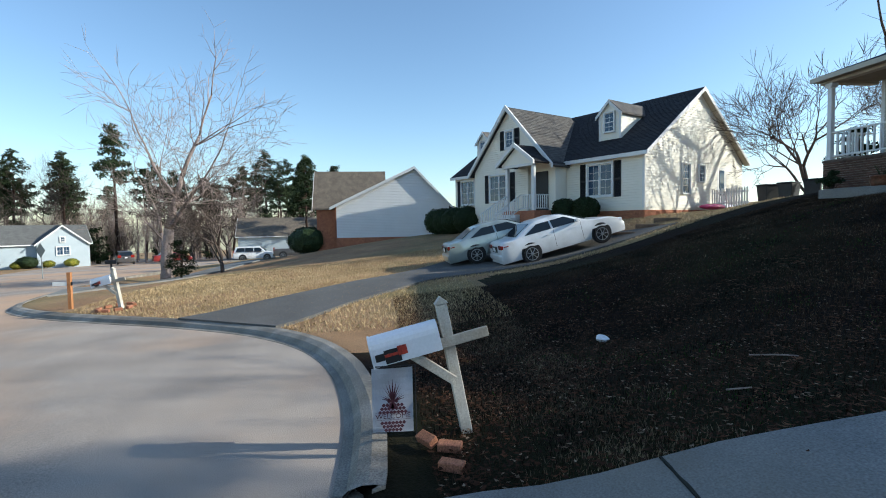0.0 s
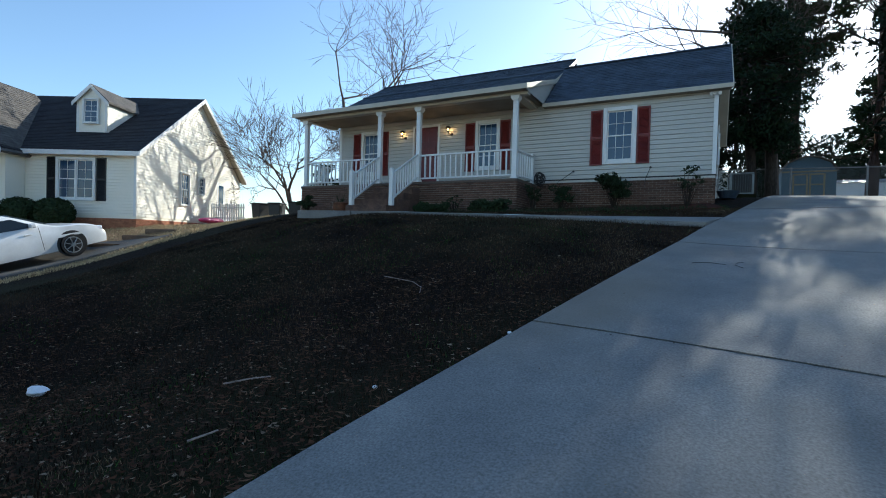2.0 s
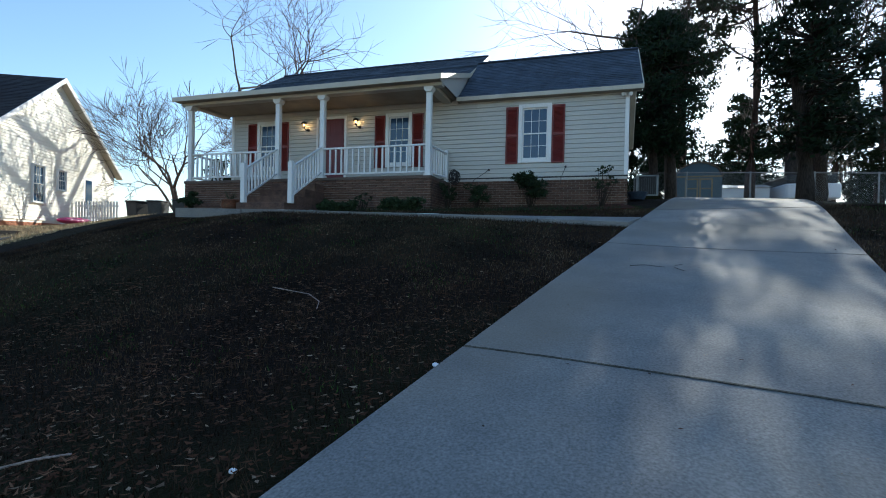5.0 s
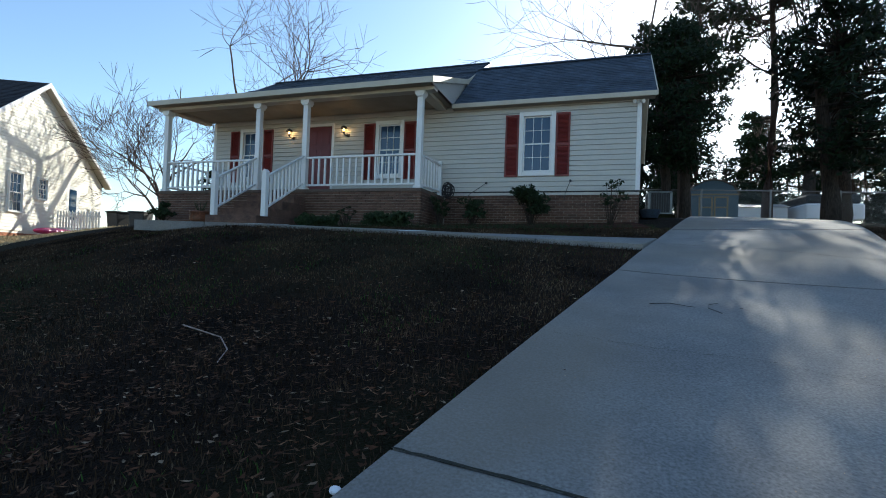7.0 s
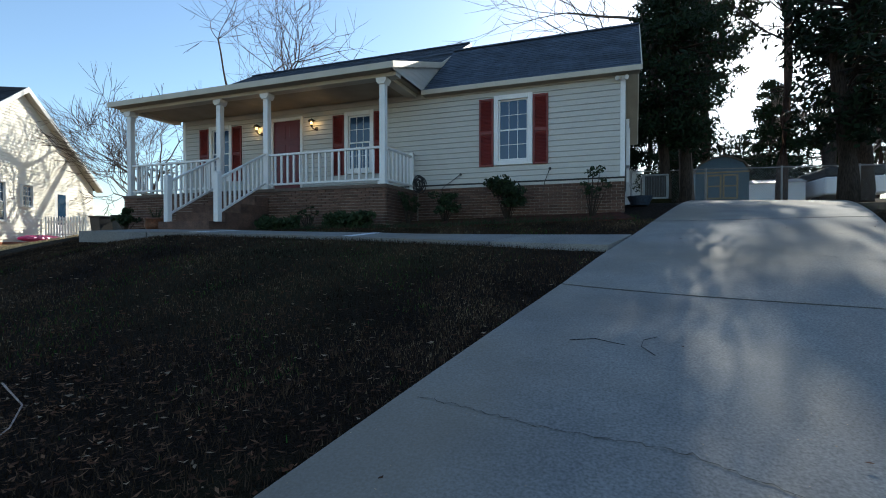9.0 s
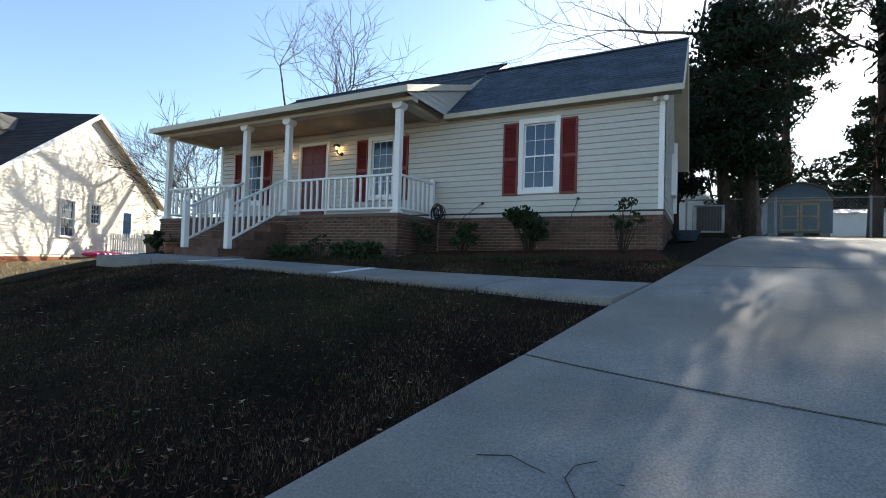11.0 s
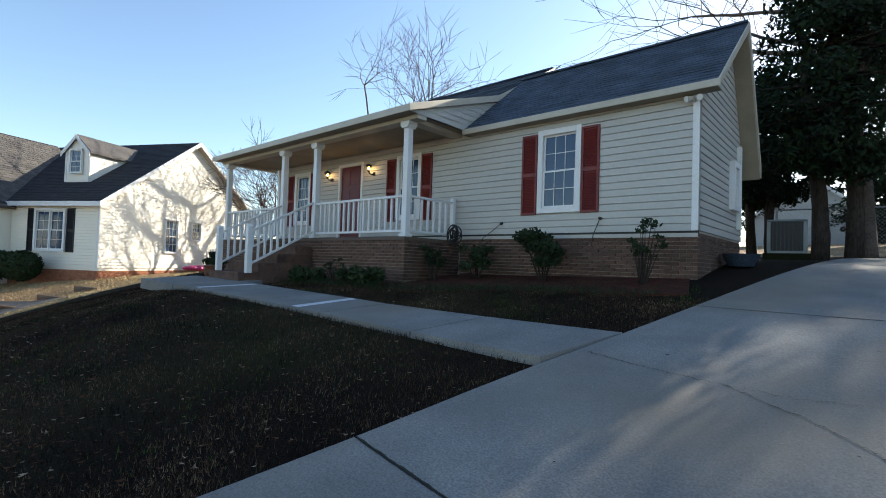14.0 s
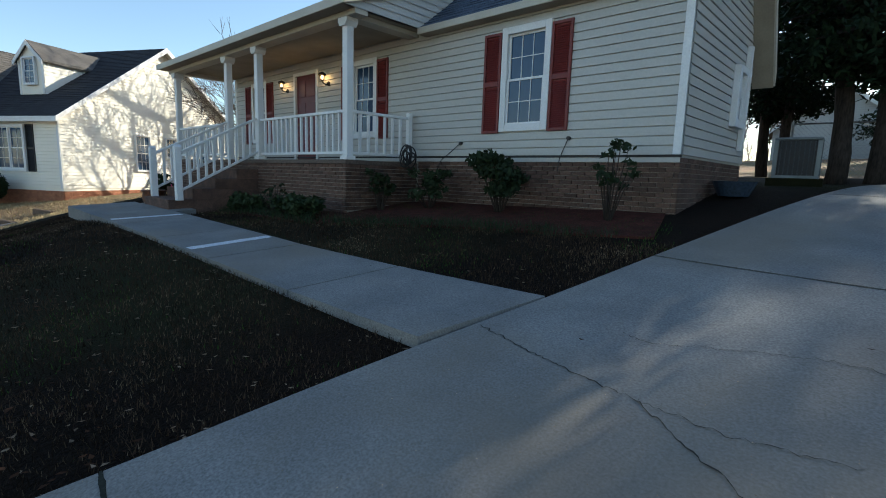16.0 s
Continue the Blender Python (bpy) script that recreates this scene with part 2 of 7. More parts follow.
KL = spline(KERB_LINE, 0.4)
_K = np.array([(p.x, p.y) for p in KL])


def kerb_dist(x, y):
    """Signed distance from the kerb line, positive on the lots' side, for arrays."""
    x, y = np.asarray(x, float), np.asarray(y, float)
    best = np.full(x.shape, 1e9)
    for a, b in zip(_K[:-1], _K[1:]):
        d = b - a
        t = np.clip(((x - a[0]) * d[0] + (y - a[1]) * d[1]) / (d @ d), 0, 1)
        r = np.hypot(x - a[0] - t * d[0], y - a[1] - t * d[1])
        best = np.minimum(best, r)
    yk = np.interp(-x, -_K[:, 0], _K[:, 1])
    return best * np.where(y > yk, 1, -1)


def street(x, y):
    return -.70 - .04 * np.maximum(0, np.hypot(np.asarray(x) + 5, np.asarray(y) + 1) - 2)


def land(x, y, bare=False):
    x, y = np.atleast_1d(np.asarray(x, float)), np.atleast_1d(np.asarray(y, float))
    xc, yc = np.clip(x, -60, 25), np.clip(y, -20, 45)
    h = _phi(np.hypot(xc[:, None] - _P[None, :, 0], yc[:, None] - _P[None, :, 1])) @ _W[:_n] + _W[_n] + _W[_n + 1] * xc + _W[_n + 2] * yc
    h = np.clip(h, -3.5, 6.5)
    sd_ = kerb_dist(x, y)
    far = np.clip((-x - 38) / 20, 0, 1)
    h = h * (1 - far) + far * (street(x, y) + .3 + .02 * np.clip(sd_, 0, 60))
    t = np.clip(sd_ / 2.5, 0, 1)
    t = t * t * (3 - 2 * t)
    return (street(x, y) + .13) * (1 - t) + h * t, sd_


def gz(x, y):
    return float(land(x, y)[0][0])


def drape(name, left, right, across, lift, thick, material, label, kind="structure", z=None):
    """A slab between two lines of points, lying on the ground."""
    n = len(left)
    vs, fs = [], []
    L, R = np.array([tuple(p)[:2] for p in left]), np.array([tuple(p)[:2] for p in right])
    for i in range(n):
        for k in range(across + 1):
            p = L[i] + (R[i] - L[i]) * k / across
            vs.append([p[0], p[1], 0])
    V = np.array(vs)
    top = (z(V[:, 0], V[:, 1]) if z else land(V[:, 0], V[:, 1])[0]) + lift
    V[:, 2] = top
    B = V.copy()
    B[:, 2] -= thick
    w, N = across + 1, len(V)
    for i in range(n - 1):
        for k in range(across):
            a = i * w + k
            fs.append((a, a + 1, a + w + 1, a + w))
    rim = [k for k in range(w)] + [i * w + across for i in range(1, n)] + [(n - 1) * w + k for k in range(across - 1, -1, -1)] + [i * w for i in range(n - 2, 0, -1)]
    for a, b in zip(rim, rim[1:] + rim[:1]):
        fs.append((b, a, a + N, b + N))
    ob = data_ob(name, np.vstack([V, B]).tolist(), fs, material)
    bm = bmesh.new()
    bm.from_mesh(ob.data)
    bmesh.ops.recalc_face_normals(bm, faces=bm.faces)
    if sum(f.normal.z for f in bm.faces) < 0:
        bmesh.ops.reverse_faces(bm, faces=bm.faces)
    bm.to_mesh(ob.data)
    bm.free()
    return tagged(ob, label=label, kind=kind)


def ground_sheet():
    def axis(lo, a, b, hi, fine, coarse):
        return np.r_[-(np.geomspace(-a, -lo, coarse)[::-1])[:-1] if a < 0 else [], np.arange(a, b, fine), np.geomspace(b, hi, coarse)]
    xs, ys = axis(-700, -34, 12, 700, 0.25, 50), axis(-700, -16, 30, 700, 0.25, 45)
    X, Y = np.meshgrid(xs, ys)
    z, sdist = land(X.ravel(), Y.ravel())
    z = z - np.where(sdist < -0.02, .28, .02)
    opp = opposite_dist(X.ravel(), Y.ravel())
    z = np.where(opp < 0, street(X.ravel(), Y.ravel()) + .1, z)
    rel = np.hypot(X.ravel() + 10, Y.ravel() - 5)
    w = len(xs)
    vs = np.c_[X.ravel(), Y.ravel(), z]
    idx = np.arange(w * len(ys)).reshape(len(ys), w)
    f = np.stack([idx[:-1, :-1], idx[:-1, 1:], idx[1:, 1:], idx[1:, :-1]], -1).reshape(-1, 4)
    ob = data_ob("ground", vs.tolist(), f.tolist(), [LAWN, SHADED_LITTER], smooth=True)
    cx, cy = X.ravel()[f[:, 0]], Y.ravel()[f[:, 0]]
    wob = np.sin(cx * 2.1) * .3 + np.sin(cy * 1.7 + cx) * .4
    # the front yard painted dark for shade; the edge follows the shadow's reach
    shaded_yard = (cx + wob > -16) & (cy + wob * .4 > np.where(cx > -8, -1.2, .3 + (-8 - cx) * .4)) & (cx < 25) & (cy < 24)
    ob.data.polygons.foreach_set("material_index", shaded_yard.astype(np.int32))
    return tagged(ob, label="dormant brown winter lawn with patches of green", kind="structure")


OPP = [(14, -16), (0, -17), (-10, -19), (-16, -19.5), (-21, -19.6), (-23, -20.6), (-26, -23.5), (-32, -28), (-45, -34), (-75, -46), (-125, -60)]
OL = [Vector((*p, 0)) for p in OPP]


def opposite_dist(x, y):
    x, y = np.asarray(x, float), np.asarray(y, float)
    yy = np.interp(-x, [-p[0] for p in OPP], [p[1] for p in OPP])
    return y - yy


ground_sheet()


def resample(pts, n):
    d = [0]
    for a, b in zip(pts, pts[1:]):
        d.append(d[-1] + (Vector(b[:2]) - Vector(a[:2])).length)
    t = np.linspace(0, d[-1], n)
    return list(zip(np.interp(t, d, [p[0] for p in pts]), np.interp(t, d, [p[1] for p in pts])))


KN = [(p.x, p.y) for p in KL]
off = []
for i, p in enumerate(KL):
    d = (KL[min(i + 1, len(KL) - 1)] - KL[max(i - 1, 0)]).normalized()
    off.append((d, Vector((d.y, -d.x, 0))))          # along, and towards the lots


def sweep(name, section, material, label, a=0, b=None):
    vs, fs = [], []
    b = b or len(KL)
    m = len(section)
    for i in range(a, b):
        p, nrm = KL[i], off[i][1]
        z0 = float(street(p.x, p.y))
        for s, h in section:
            q = p + nrm * s
            vs.append((q.x, q.y, z0 + h))
    for i in range(b - a - 1):
        for k in range(m):
            j = (k + 1) % m
            fs.append((i * m + k, i * m + j, (i + 1) * m + j, (i + 1) * m + k))
    ob = data_ob(name, vs, fs, material)
    bm = bmesh.new()
    bm.from_mesh(ob.data)
    bmesh.ops.recalc_face_normals(bm, faces=bm.faces)
    bm.to_mesh(ob.data)
    bm.free()
    return tagged(ob, label=label, kind="structure")


# the lots' side of the kerb is at positive offset when the line runs towards -x
road_l = [(p.x - o[1].x * 0.22, p.y - o[1].y * 0.22) for p, o in zip(KL, off)]
drape("road", resample(road_l, 240), resample([(p.x, p.y) for p in OL], 240), 40, 0.0, 0.2, ASPHALT, "worn grey asphalt street with sandy stains", z=street)
sweep("kerb", [(0.16, .05), (-0.15, .02), (-0.25, .012), (-0.25, -.2), (0.16, -.2)], KERB, "dropped concrete kerb at the driveway", a=0, b=44)
sweep("kerb", [(0.16, .14), (0.03, .14), (-0.08, .1), (-0.15, .02), (-0.25, .012), (-0.25, -.2), (0.16, -.2)], KERB, "weathered concrete kerb and gutter", a=42)

# the driveway
def drive_l(y):
    return (max(-2.4 + .245 * (y - 5), -3.5), y)


def drive_r(y):
    flare = max(0, (1.6 - y)) ** 2 * 0.28
    y -= .14 * 3.1 * min(1, max(0, y - .2))
    return (.76 + .26 * (y - 5.65) + flare, y)


def slab(y0, y1):
    ys = np.linspace(y0, y1, max(3, int((y1 - y0) / .3)))
    drape("driveway_slab", [drive_l(y) for y in ys], [drive_r(y) for y in ys], 10, .035, .12, CONCRETE, "pale grey concrete driveway slab", z=None)


for y0, y1 in [(-.24, 1.6), (1.62, 4.97), (4.99, 9.13), (9.15, 13.45), (13.47, 17.2), (17.22, 21.5)]:
    slab(y0, y1)


# ---- siding, brick and shingle surfaces ----
def siding(bm, width, height, step=0.127, cut=None, z0=0.0):
    """Lapped boards over width x height, facing -y, from the origin; cut gives the x range at a height."""
    n = int(math.ceil(height / step - 1e-6))
    for i in range(n):
        a, b = i * step, min((i + 1) * step, height)
        xa, xb = cut(a) if cut else (0, width)
        xc, xd = cut(b) if cut else (0, width)
        if xb - xa < 0.02:
            continue
        if xd < xc:
            xc = xd = (xc + xd) / 2
        c = a + (b - a) * .84
        xe, xf = xa + (xc - xa) * .84, xb + (xd - xb) * .84
        q = [bm.verts.new(v) for v in ((xa, -.03, a), (xb, -.03, a), (xd, -.002, b), (xc, -.002, b), (xa, 0.0, a), (xb, 0.0, a), (xf, -.024, c), (xe, -.024, c))]
        bm.faces.new((q[0], q[1], q[6], q[7]))
        bm.faces.new((q[7], q[6], q[2], q[3]))
        bm.faces.new((q[4], q[5], q[1], q[0]))


def wall_with_holes(bm, x0, x1, z0, z1, y0, y1, holes):
    """A solid wall with openings (x0, x1, z0, z1) through it."""
    xs = sorted({x0, x1, *[h[0] for h in holes], *[h[1] for h in holes]})
    zs = sorted({z0, z1, *[h[2] for h in holes], *[h[3] for h in holes]})
    for a, b in zip(xs, xs[1:]):
        for c, d in zip(zs, zs[1:]):
            cx, cz = (a + b) / 2, (c + d) / 2
            if not any(h[0] < cx < h[1] and h[2] < cz < h[3] for h in holes):
                box(bm, a, b, y0, y1, c, d)


def siding_holes(bm, x0, x1, z0, z1, y, holes, step=0.127):
    n = int(math.ceil((z1 - z0) / step - 1e-6))
    for i in range(n):
        a, b = z0 + i * step, min(z0 + (i + 1) * step, z1)
        spans = [(x0, x1)]
        for h in holes:
            if h[2] < b - .01 and h[3] > a + .01:
                new_spans = []
                for s in spans:
                    if h[0] > s[0] and h[0] < s[1]:
                        new_spans.append((s[0], h[0]))
                    if h[1] < s[1] and h[1] > s[0]:
                        new_spans.append((h[1], s[1]))
                    if h[1] <= s[0] or h[0] >= s[1]:
                        new_spans.append(s)
                spans = new_spans
        for s in spans:
            k = a + (b - a) * .84
            q = [bm.verts.new(c) for c in ((s[0], y - .03, a), (s[1], y - .03, a), (s[1], y - .002, b), (s[0], y - .002, b), (s[0], y, a), (s[1], y, a), (s[1], y - .024, k), (s[0], y - .024, k))]
            bm.faces.new((q[0], q[1], q[6], q[7]))
            bm.faces.new((q[7], q[6], q[2], q[3]))
            bm.faces.new((q[4], q[5], q[1], q[0]))


def shingles(bm, x0, x1, slope, tab=0.3, rows=0.14, thick=0.012, cut=None):
    """Shingle courses on a plane: x along the eave, y up the slope; returned in local coordinates with z up."""
    rnd = random.Random(5)
    n = int(slope / rows)
    for i in range(n + 1):
        a = i * rows
        b = min(a + rows * 1.02, slope)
        if b - a < .01:
            continue
        xa, xb = cut(a) if cut else (x0, x1)
        x = xa - rnd.random() * tab
        while x < xb:
            w = tab * rnd.uniform(.7, 1.3)
            p, q = max(x, xa), min(x + w - .006, xb)
            if q - p > .02:
                t = thick * rnd.uniform(.7, 1.5)
                v = [bm.verts.new(c) for c in ((p, a, t), (q, a, t), (q, b, .001), (p, b, .001), (p, a, 0), (q, a, 0))]
                bm.faces.new((v[0], v[1], v[2], v[3]))
                bm.faces.new((v[4], v[5], v[1], v[0]))
            x += w


# ---- parts of houses ----
def sub(name, parent, m):
    """A part that holds parts: its own frame is the world's."""
    e = new(name)
    e.parent = parent
    e.matrix_parent_inverse = m.inverted()
    return e


def window_unit(name, x0, x1, z0, z1, y, parent=None, mat_frame=TRIM, case=0.11, cols=3, rows=4, muntin=0.013, m=None, mull=0):
    """A sash window in the plane y, facing -y: casing, sashes, muntins and a pane."""
    w = new(name)
    w.parent = parent
    if m is not None:
        w.matrix_parent_inverse = parent.matrix_world.inverted()
        w.matrix_basis = m
    bm = bmesh.new()
    for a, b, c, d in ((x0, x0 + case, z0, z1), (x1 - case, x1, z0, z1), (x0 + case, x1 - case, z1 - case, z1), (x0 + case, x1 - case, z0, z0 + case)):
        box(bm, a, b, y - .045, y + .06, c, d, None, .006)
    part("frame", bm, mat_frame, w)
    n = 2 if mull else 1
    gap = .06 if mull else 0
    wd = (x1 - x0 - 2 * case - gap) / n
    if mull:
        bx("mullion", x0 + case + wd, x0 + case + wd + gap, y - .04, y + .06, z0 + case, z1 - case, mat_frame, w)
    for k in range(n):
        a = x0 + case + k * (wd + gap)
        b = a + wd
        c, d = z0 + case, z1 - case
        mid = (c + d) / 2
        s = .035
        for nm, c0, c1, yy in (("lower_sash", c, mid + .015, y - .005), ("upper_sash", mid - .015, d, y + .02)):
            bm = bmesh.new()
            for p in ((a, a + s, c0, c1), (b - s, b, c0, c1), (a + s, b - s, c0, c0 + s), (a + s, b - s, c1 - s, c1)):
                box(bm, p[0], p[1], yy, yy + .03, p[2], p[3])
            for i in range(1, cols):
                xx = a + s + (b - a - 2 * s) * i / cols
                box(bm, xx - muntin / 2, xx + muntin / 2, yy + .006, yy + .016, c0 + s, c1 - s)
            h = rows // 2
            for i in range(1, h):
                zz = c0 + s + (c1 - c0 - 2 * s) * i / h
                box(bm, a + s, b - s, yy + .007, yy + .015, zz - muntin / 2, zz + muntin / 2)
            part(nm, bm, mat_frame, w)
            bx("pane", a + s * .5, b - s * .5, yy + .018, yy + .024, c0 + s * .5, c1 - s * .5, GLASS, w, bevel=0)
    return w


def shutter(x0, x1, z0, z1, y, parent, material, m=None):
    s = new("shutter")
    s.parent = parent
    if m is not None:
        s.matrix_parent_inverse = parent.matrix_world.inverted()
        s.matrix_basis = m
    bm = bmesh.new()
    st = .045
    mid = (z0 + z1) / 2
    for p in ((x0, x0 + st, z0, z1), (x1 - st, x1, z0, z1), (x0 + st, x1 - st, z1 - st, z1), (x0 + st, x1 - st, z0, z0 + st), (x0 + st, x1 - st, mid - .04, mid + .04)):
        box(bm, p[0], p[1], y - .06, y - .024, p[2], p[3], None, .003)
    part("shutter_frame", bm, material, s)
    bm = bmesh.new()
    z = z0 + st
    while z < z1 - st - .03:
        if not mid - .07 < z < mid + .04:
            q = [bm.verts.new(c) for c in ((x0 + st, y - .05, z), (x1 - st, y - .05, z), (x1 - st, y - .03, z + .03), (x0 + st, y - .03, z + .03), (x0 + st, y - .03, z), (x1 - st, y - .03, z))]
            bm.faces.new(q[:4])
            bm.faces.new((q[4], q[5], q[1], q[0]))
        z += .032
    box(bm, x0 + st, x1 - st, y - .03, y - .024, z0 + st, z1 - st)
    part("louvres", bm, material, s)
    return s


BRICKS = {}


def brick_face(parent, x0, x1, z0, z1, m, material, limit=None, low=None):
    """Courses of bricks on a face in plane y=0 facing -y, placed by m; near ones are objects of their own."""
    L, H, G = .2, .057, .0105
    key = material.name
    if key not in BRICKS:
        meshes = []
        for w in (L, L / 2 - G / 2):
            bm = bmesh.new()
            box(bm, 0, w, -.012, .02, 0, H, None, .004)
            me = bpy.data.meshes.new("brick")
            bm.to_mesh(me)
            bm.free()
            me.materials.append(material)
            meshes.append(me)
        BRICKS[key] = meshes
    rnd = random.Random(int(abs(x0 * 100)) + 3)
    made = 0
    z, row = z1 - H, 0
    bm = bmesh.new()
    while z > z0 - .04:
        x = x0 + (0 if row % 2 else -L / 2 - G / 2)
        while x < x1 - .02:
            a, b = max(x, x0), min(x + L, x1)
            if b - a > .03 and (low is None or z > low(a) - .08):
                whole = abs(b - a - L) < .002
                if limit and made < limit and whole:
                    o = new("brick", BRICKS[key][0])
                    o.parent = parent
                    o.matrix_world = m @ Matrix.Translation((a, -rnd.random() * .003, z))
                    made += 1
                else:
                    box(bm, a, b, -.012, .02, z, z + H)
            x += L + G
        z -= H + G
        row += 1
    if len(bm.verts):
        o = mesh_ob("bricks", bm, material, parent)
        o.matrix_world = m
        tagged(o, kind="stuff")
    else:
        bm.free()


def at(x, y, z, rz=0):
    return pose(x, y, z, 0, 0, rz)


# ---- the beige house ----
FY, XR, XL, ZB, ZE = 15.45, -.8, -13.6, 3.2, 5.46      # front wall, ends, brick top, eave
BACK, EB = 18.75, 4.85
house = thing("house", Matrix(), "beige vinyl-sided bungalow with grey shingle roof, white porch and red shutters", "house")
WIN = [(-3.72, -2.8, 3.59, 5.24), (-7.83, -6.95, 3.59, 5.24), (-12.56, -11.68, 3.59, 5.24)]
DOOR = (-10.27, -9.18, 3.05, 5.27)
bm = bmesh.new()
holes = [(a + .07, b - .07, c + .07, d - .07) for a, b, c, d in WIN] + [(DOOR[0] + .06, DOOR[1] - .06, 3.1, DOOR[3] - .06)]
wall_with_holes(bm, XL, XR, 3.17, 5.5, FY + .003, FY + .15, holes)
box(bm, XL, XL + .15, FY + .15, BACK, 3.17, EB)
box(bm, XL + .15, XR, BACK - .15, BACK, 3.17, EB)
box(bm, XR - .15, XR - .003, FY + .15, BACK - .15, 3.17, EB)
box(bm, XL + .15, XR - .15, FY + .15, BACK - .15, 2.88, 2.98)
part("wall", bm, SIDING, house)
bm = bmesh.new()
siding_holes(bm, XL, XR, ZB, 5.5, FY, [(a, b, c, d) for a, b, c, d in WIN] + [DOOR])
part("front_siding", bm, SIDING, house)
RY, RZ = 17.5, 7.2
# gable end siding
bm = bmesh.new()


def gcut(z):
    h = z + ZB
    if h <= 5.45:
        return (0, (BACK - FY) - max(0, h - EB) / (RZ - EB) * (BACK - RY))
    a = (h - 5.45) / (RZ - 5.45) * (RY - FY)
    b = (BACK - FY) - (h - EB) / (RZ - EB) * (BACK - RY)
    return (min(a, RY - FY), max(b, RY - FY))


siding(bm, BACK - FY, RZ - ZB - .12, cut=gcut)
o = part("gable_siding", bm, SIDING, house)
o.matrix_world = at(XR, FY, ZB, 90)
bm = bmesh.new()
prism(bm, [(FY + .01, 5.4), (BACK - .01, EB), (RY, RZ - .12)], "x", XR - .1, XR - .006)
part("gable_backing", bm, SIDING, house)
bm = bmesh.new()
prism(bm, [(FY + .01, 5.4), (BACK - .01, EB), (RY, RZ - .12)], "x", XL + .006, XL + .1)
part("gable_backing", bm, SIDING, house)
bx("corner_board", XR - .09, XR + .012, FY - .035, FY + .09, ZB, 5.46, TRIM, house)
bx("corner_board", XL - .012, XL + .09, FY - .035, FY + .09, ZB, 5.46, TRIM, house)
bx("downspout", XR + .03, XR + .11, 18.2, 18.3, 3.4, 5.1, TRIM, house)
w = window_unit("side_window", 17.55 - FY, 18.1 - FY, 3.75, 4.7, 0, house, m=at(XR + .08, FY, 0, 90))
for i, (a, b, c, d) in enumerate(WIN):
    w = window_unit("window", a, b, c, d, FY - .01, house)
    for p, q in ((a - .36, a - .01), (b + .01, b + .36)):
        shutter(p, q, c - .02, d - .06, FY, house, SHUTTER)
    bm = bmesh.new()
    for k in range(26):
        z = c + .12 + k * .055
        box(bm, a + .1, b - .1, FY + .075, FY + .079, z, z + .045)
    part("blind", bm, mat("blind_%s" % "abc"[i], (.2, .25, .32), .6, None, 3, 30, 0, detail=.05), house, "blue-grey horizontal blind")
# door
d = new("front_door")
d.parent = house
bm = bmesh.new()
for p in ((DOOR[0], DOOR[0] + .08, DOOR[2], DOOR[3]), (DOOR[1] - .08, DOOR[1], DOOR[2], DOOR[3]), (DOOR[0] + .08, DOOR[1] - .08, DOOR[3] - .08, DOOR[3])):
    box(bm, p[0], p[1], FY - .045, FY + .12, p[2], p[3], None, .005)
part("door_frame", bm, TRIM, d)
bm = bmesh.new()
x0, x1, z0, z1 = DOOR[0] + .08, DOOR[1] - .08, 3.07, DOOR[3] - .08
box(bm, x0, x1, FY + .02, FY + .06, z0, z1)
for r, (c, e) in enumerate(((z0 + .15, z0 + .75), (z0 + .9, z0 + 1.45), (z0 + 1.6, z1 - .12))):
    for k in range(2):
        a = x0 + .1 + k * ((x1 - x0) / 2 - .03)
        box(bm, a, a + (x1 - x0) / 2 - .17, FY + .008, FY + .022, c, e, None, .006)
part("door_leaf", bm, DOORP, d)
bm = bmesh.new()
bmesh.ops.create_icosphere(bm, subdivisions=2, radius=.032, matrix=Matrix.Translation((x0 + .08, FY - .03, z0 + .95)))
cyl(bm, (x0 + .08, FY - .03, z0 + .95), (x0 + .08, FY + .02, z0 + .95), .014)
part("door_knob", bm, mat("brass", (.5, .35, .12), .3, None, 3, 30, 0, metal=1.0), d, "brass knob")

# foundation brick
bm = bmesh.new()
box(bm, XL + .01, XR - .01, FY + .04, BACK - .04, 1.6, ZB - .01)
part("foundation", bm, MORTAR, house)
bx("sill_strip", XL, XR + .01, FY - .005, FY + .05, ZB - .035, ZB, BLACKP, house)

# porch
PY, PX0, PX1, PZ = 13.75, -13.95, -5.72, 3.06
porch = new("porch")
porch.parent = house
bm = bmesh.new()
box(bm, PX0 + .02, PX1 - .02, PY + .02, FY - .002, 1.4, PZ - .08)
part("porch_base", bm, MORTAR, porch)
bx("porch_deck", PX0, PX1, PY - .02, FY, PZ - .075, PZ, mat("painted_deck", (.12, .085, .065), .7, None, 2, 40, .1), porch)
POSTS = [-13.83, -10.59, -9.09, -5.87]


def post(x, y, z0, z1, parent):
    p = new("post")
    p.parent = parent
    bm = bmesh.new()
    r = .07
    box(bm, x - r, x + r, y - r, y + r, z0, z1, None, .008)
    box(bm, x - .1, x + .1, y - .1, y + .1, z0, z0 + .07, None, .01)
    part("shaft", bm, TRIM, p)
    bm = bmesh.new()
    prism(bm, [(-.075, 0), (.075, 0), (.125, .07), (.125, .13), (-.125, .13), (-.125, .07)], "y", -.12, .12)
    bmesh.ops.transform(bm, matrix=Matrix.Translation((x, y, z1 - .13)), verts=bm.verts)
    part("capital", bm, TRIM, p)


for x in POSTS:
    post(x, 13.89, PZ, 5.42, porch)


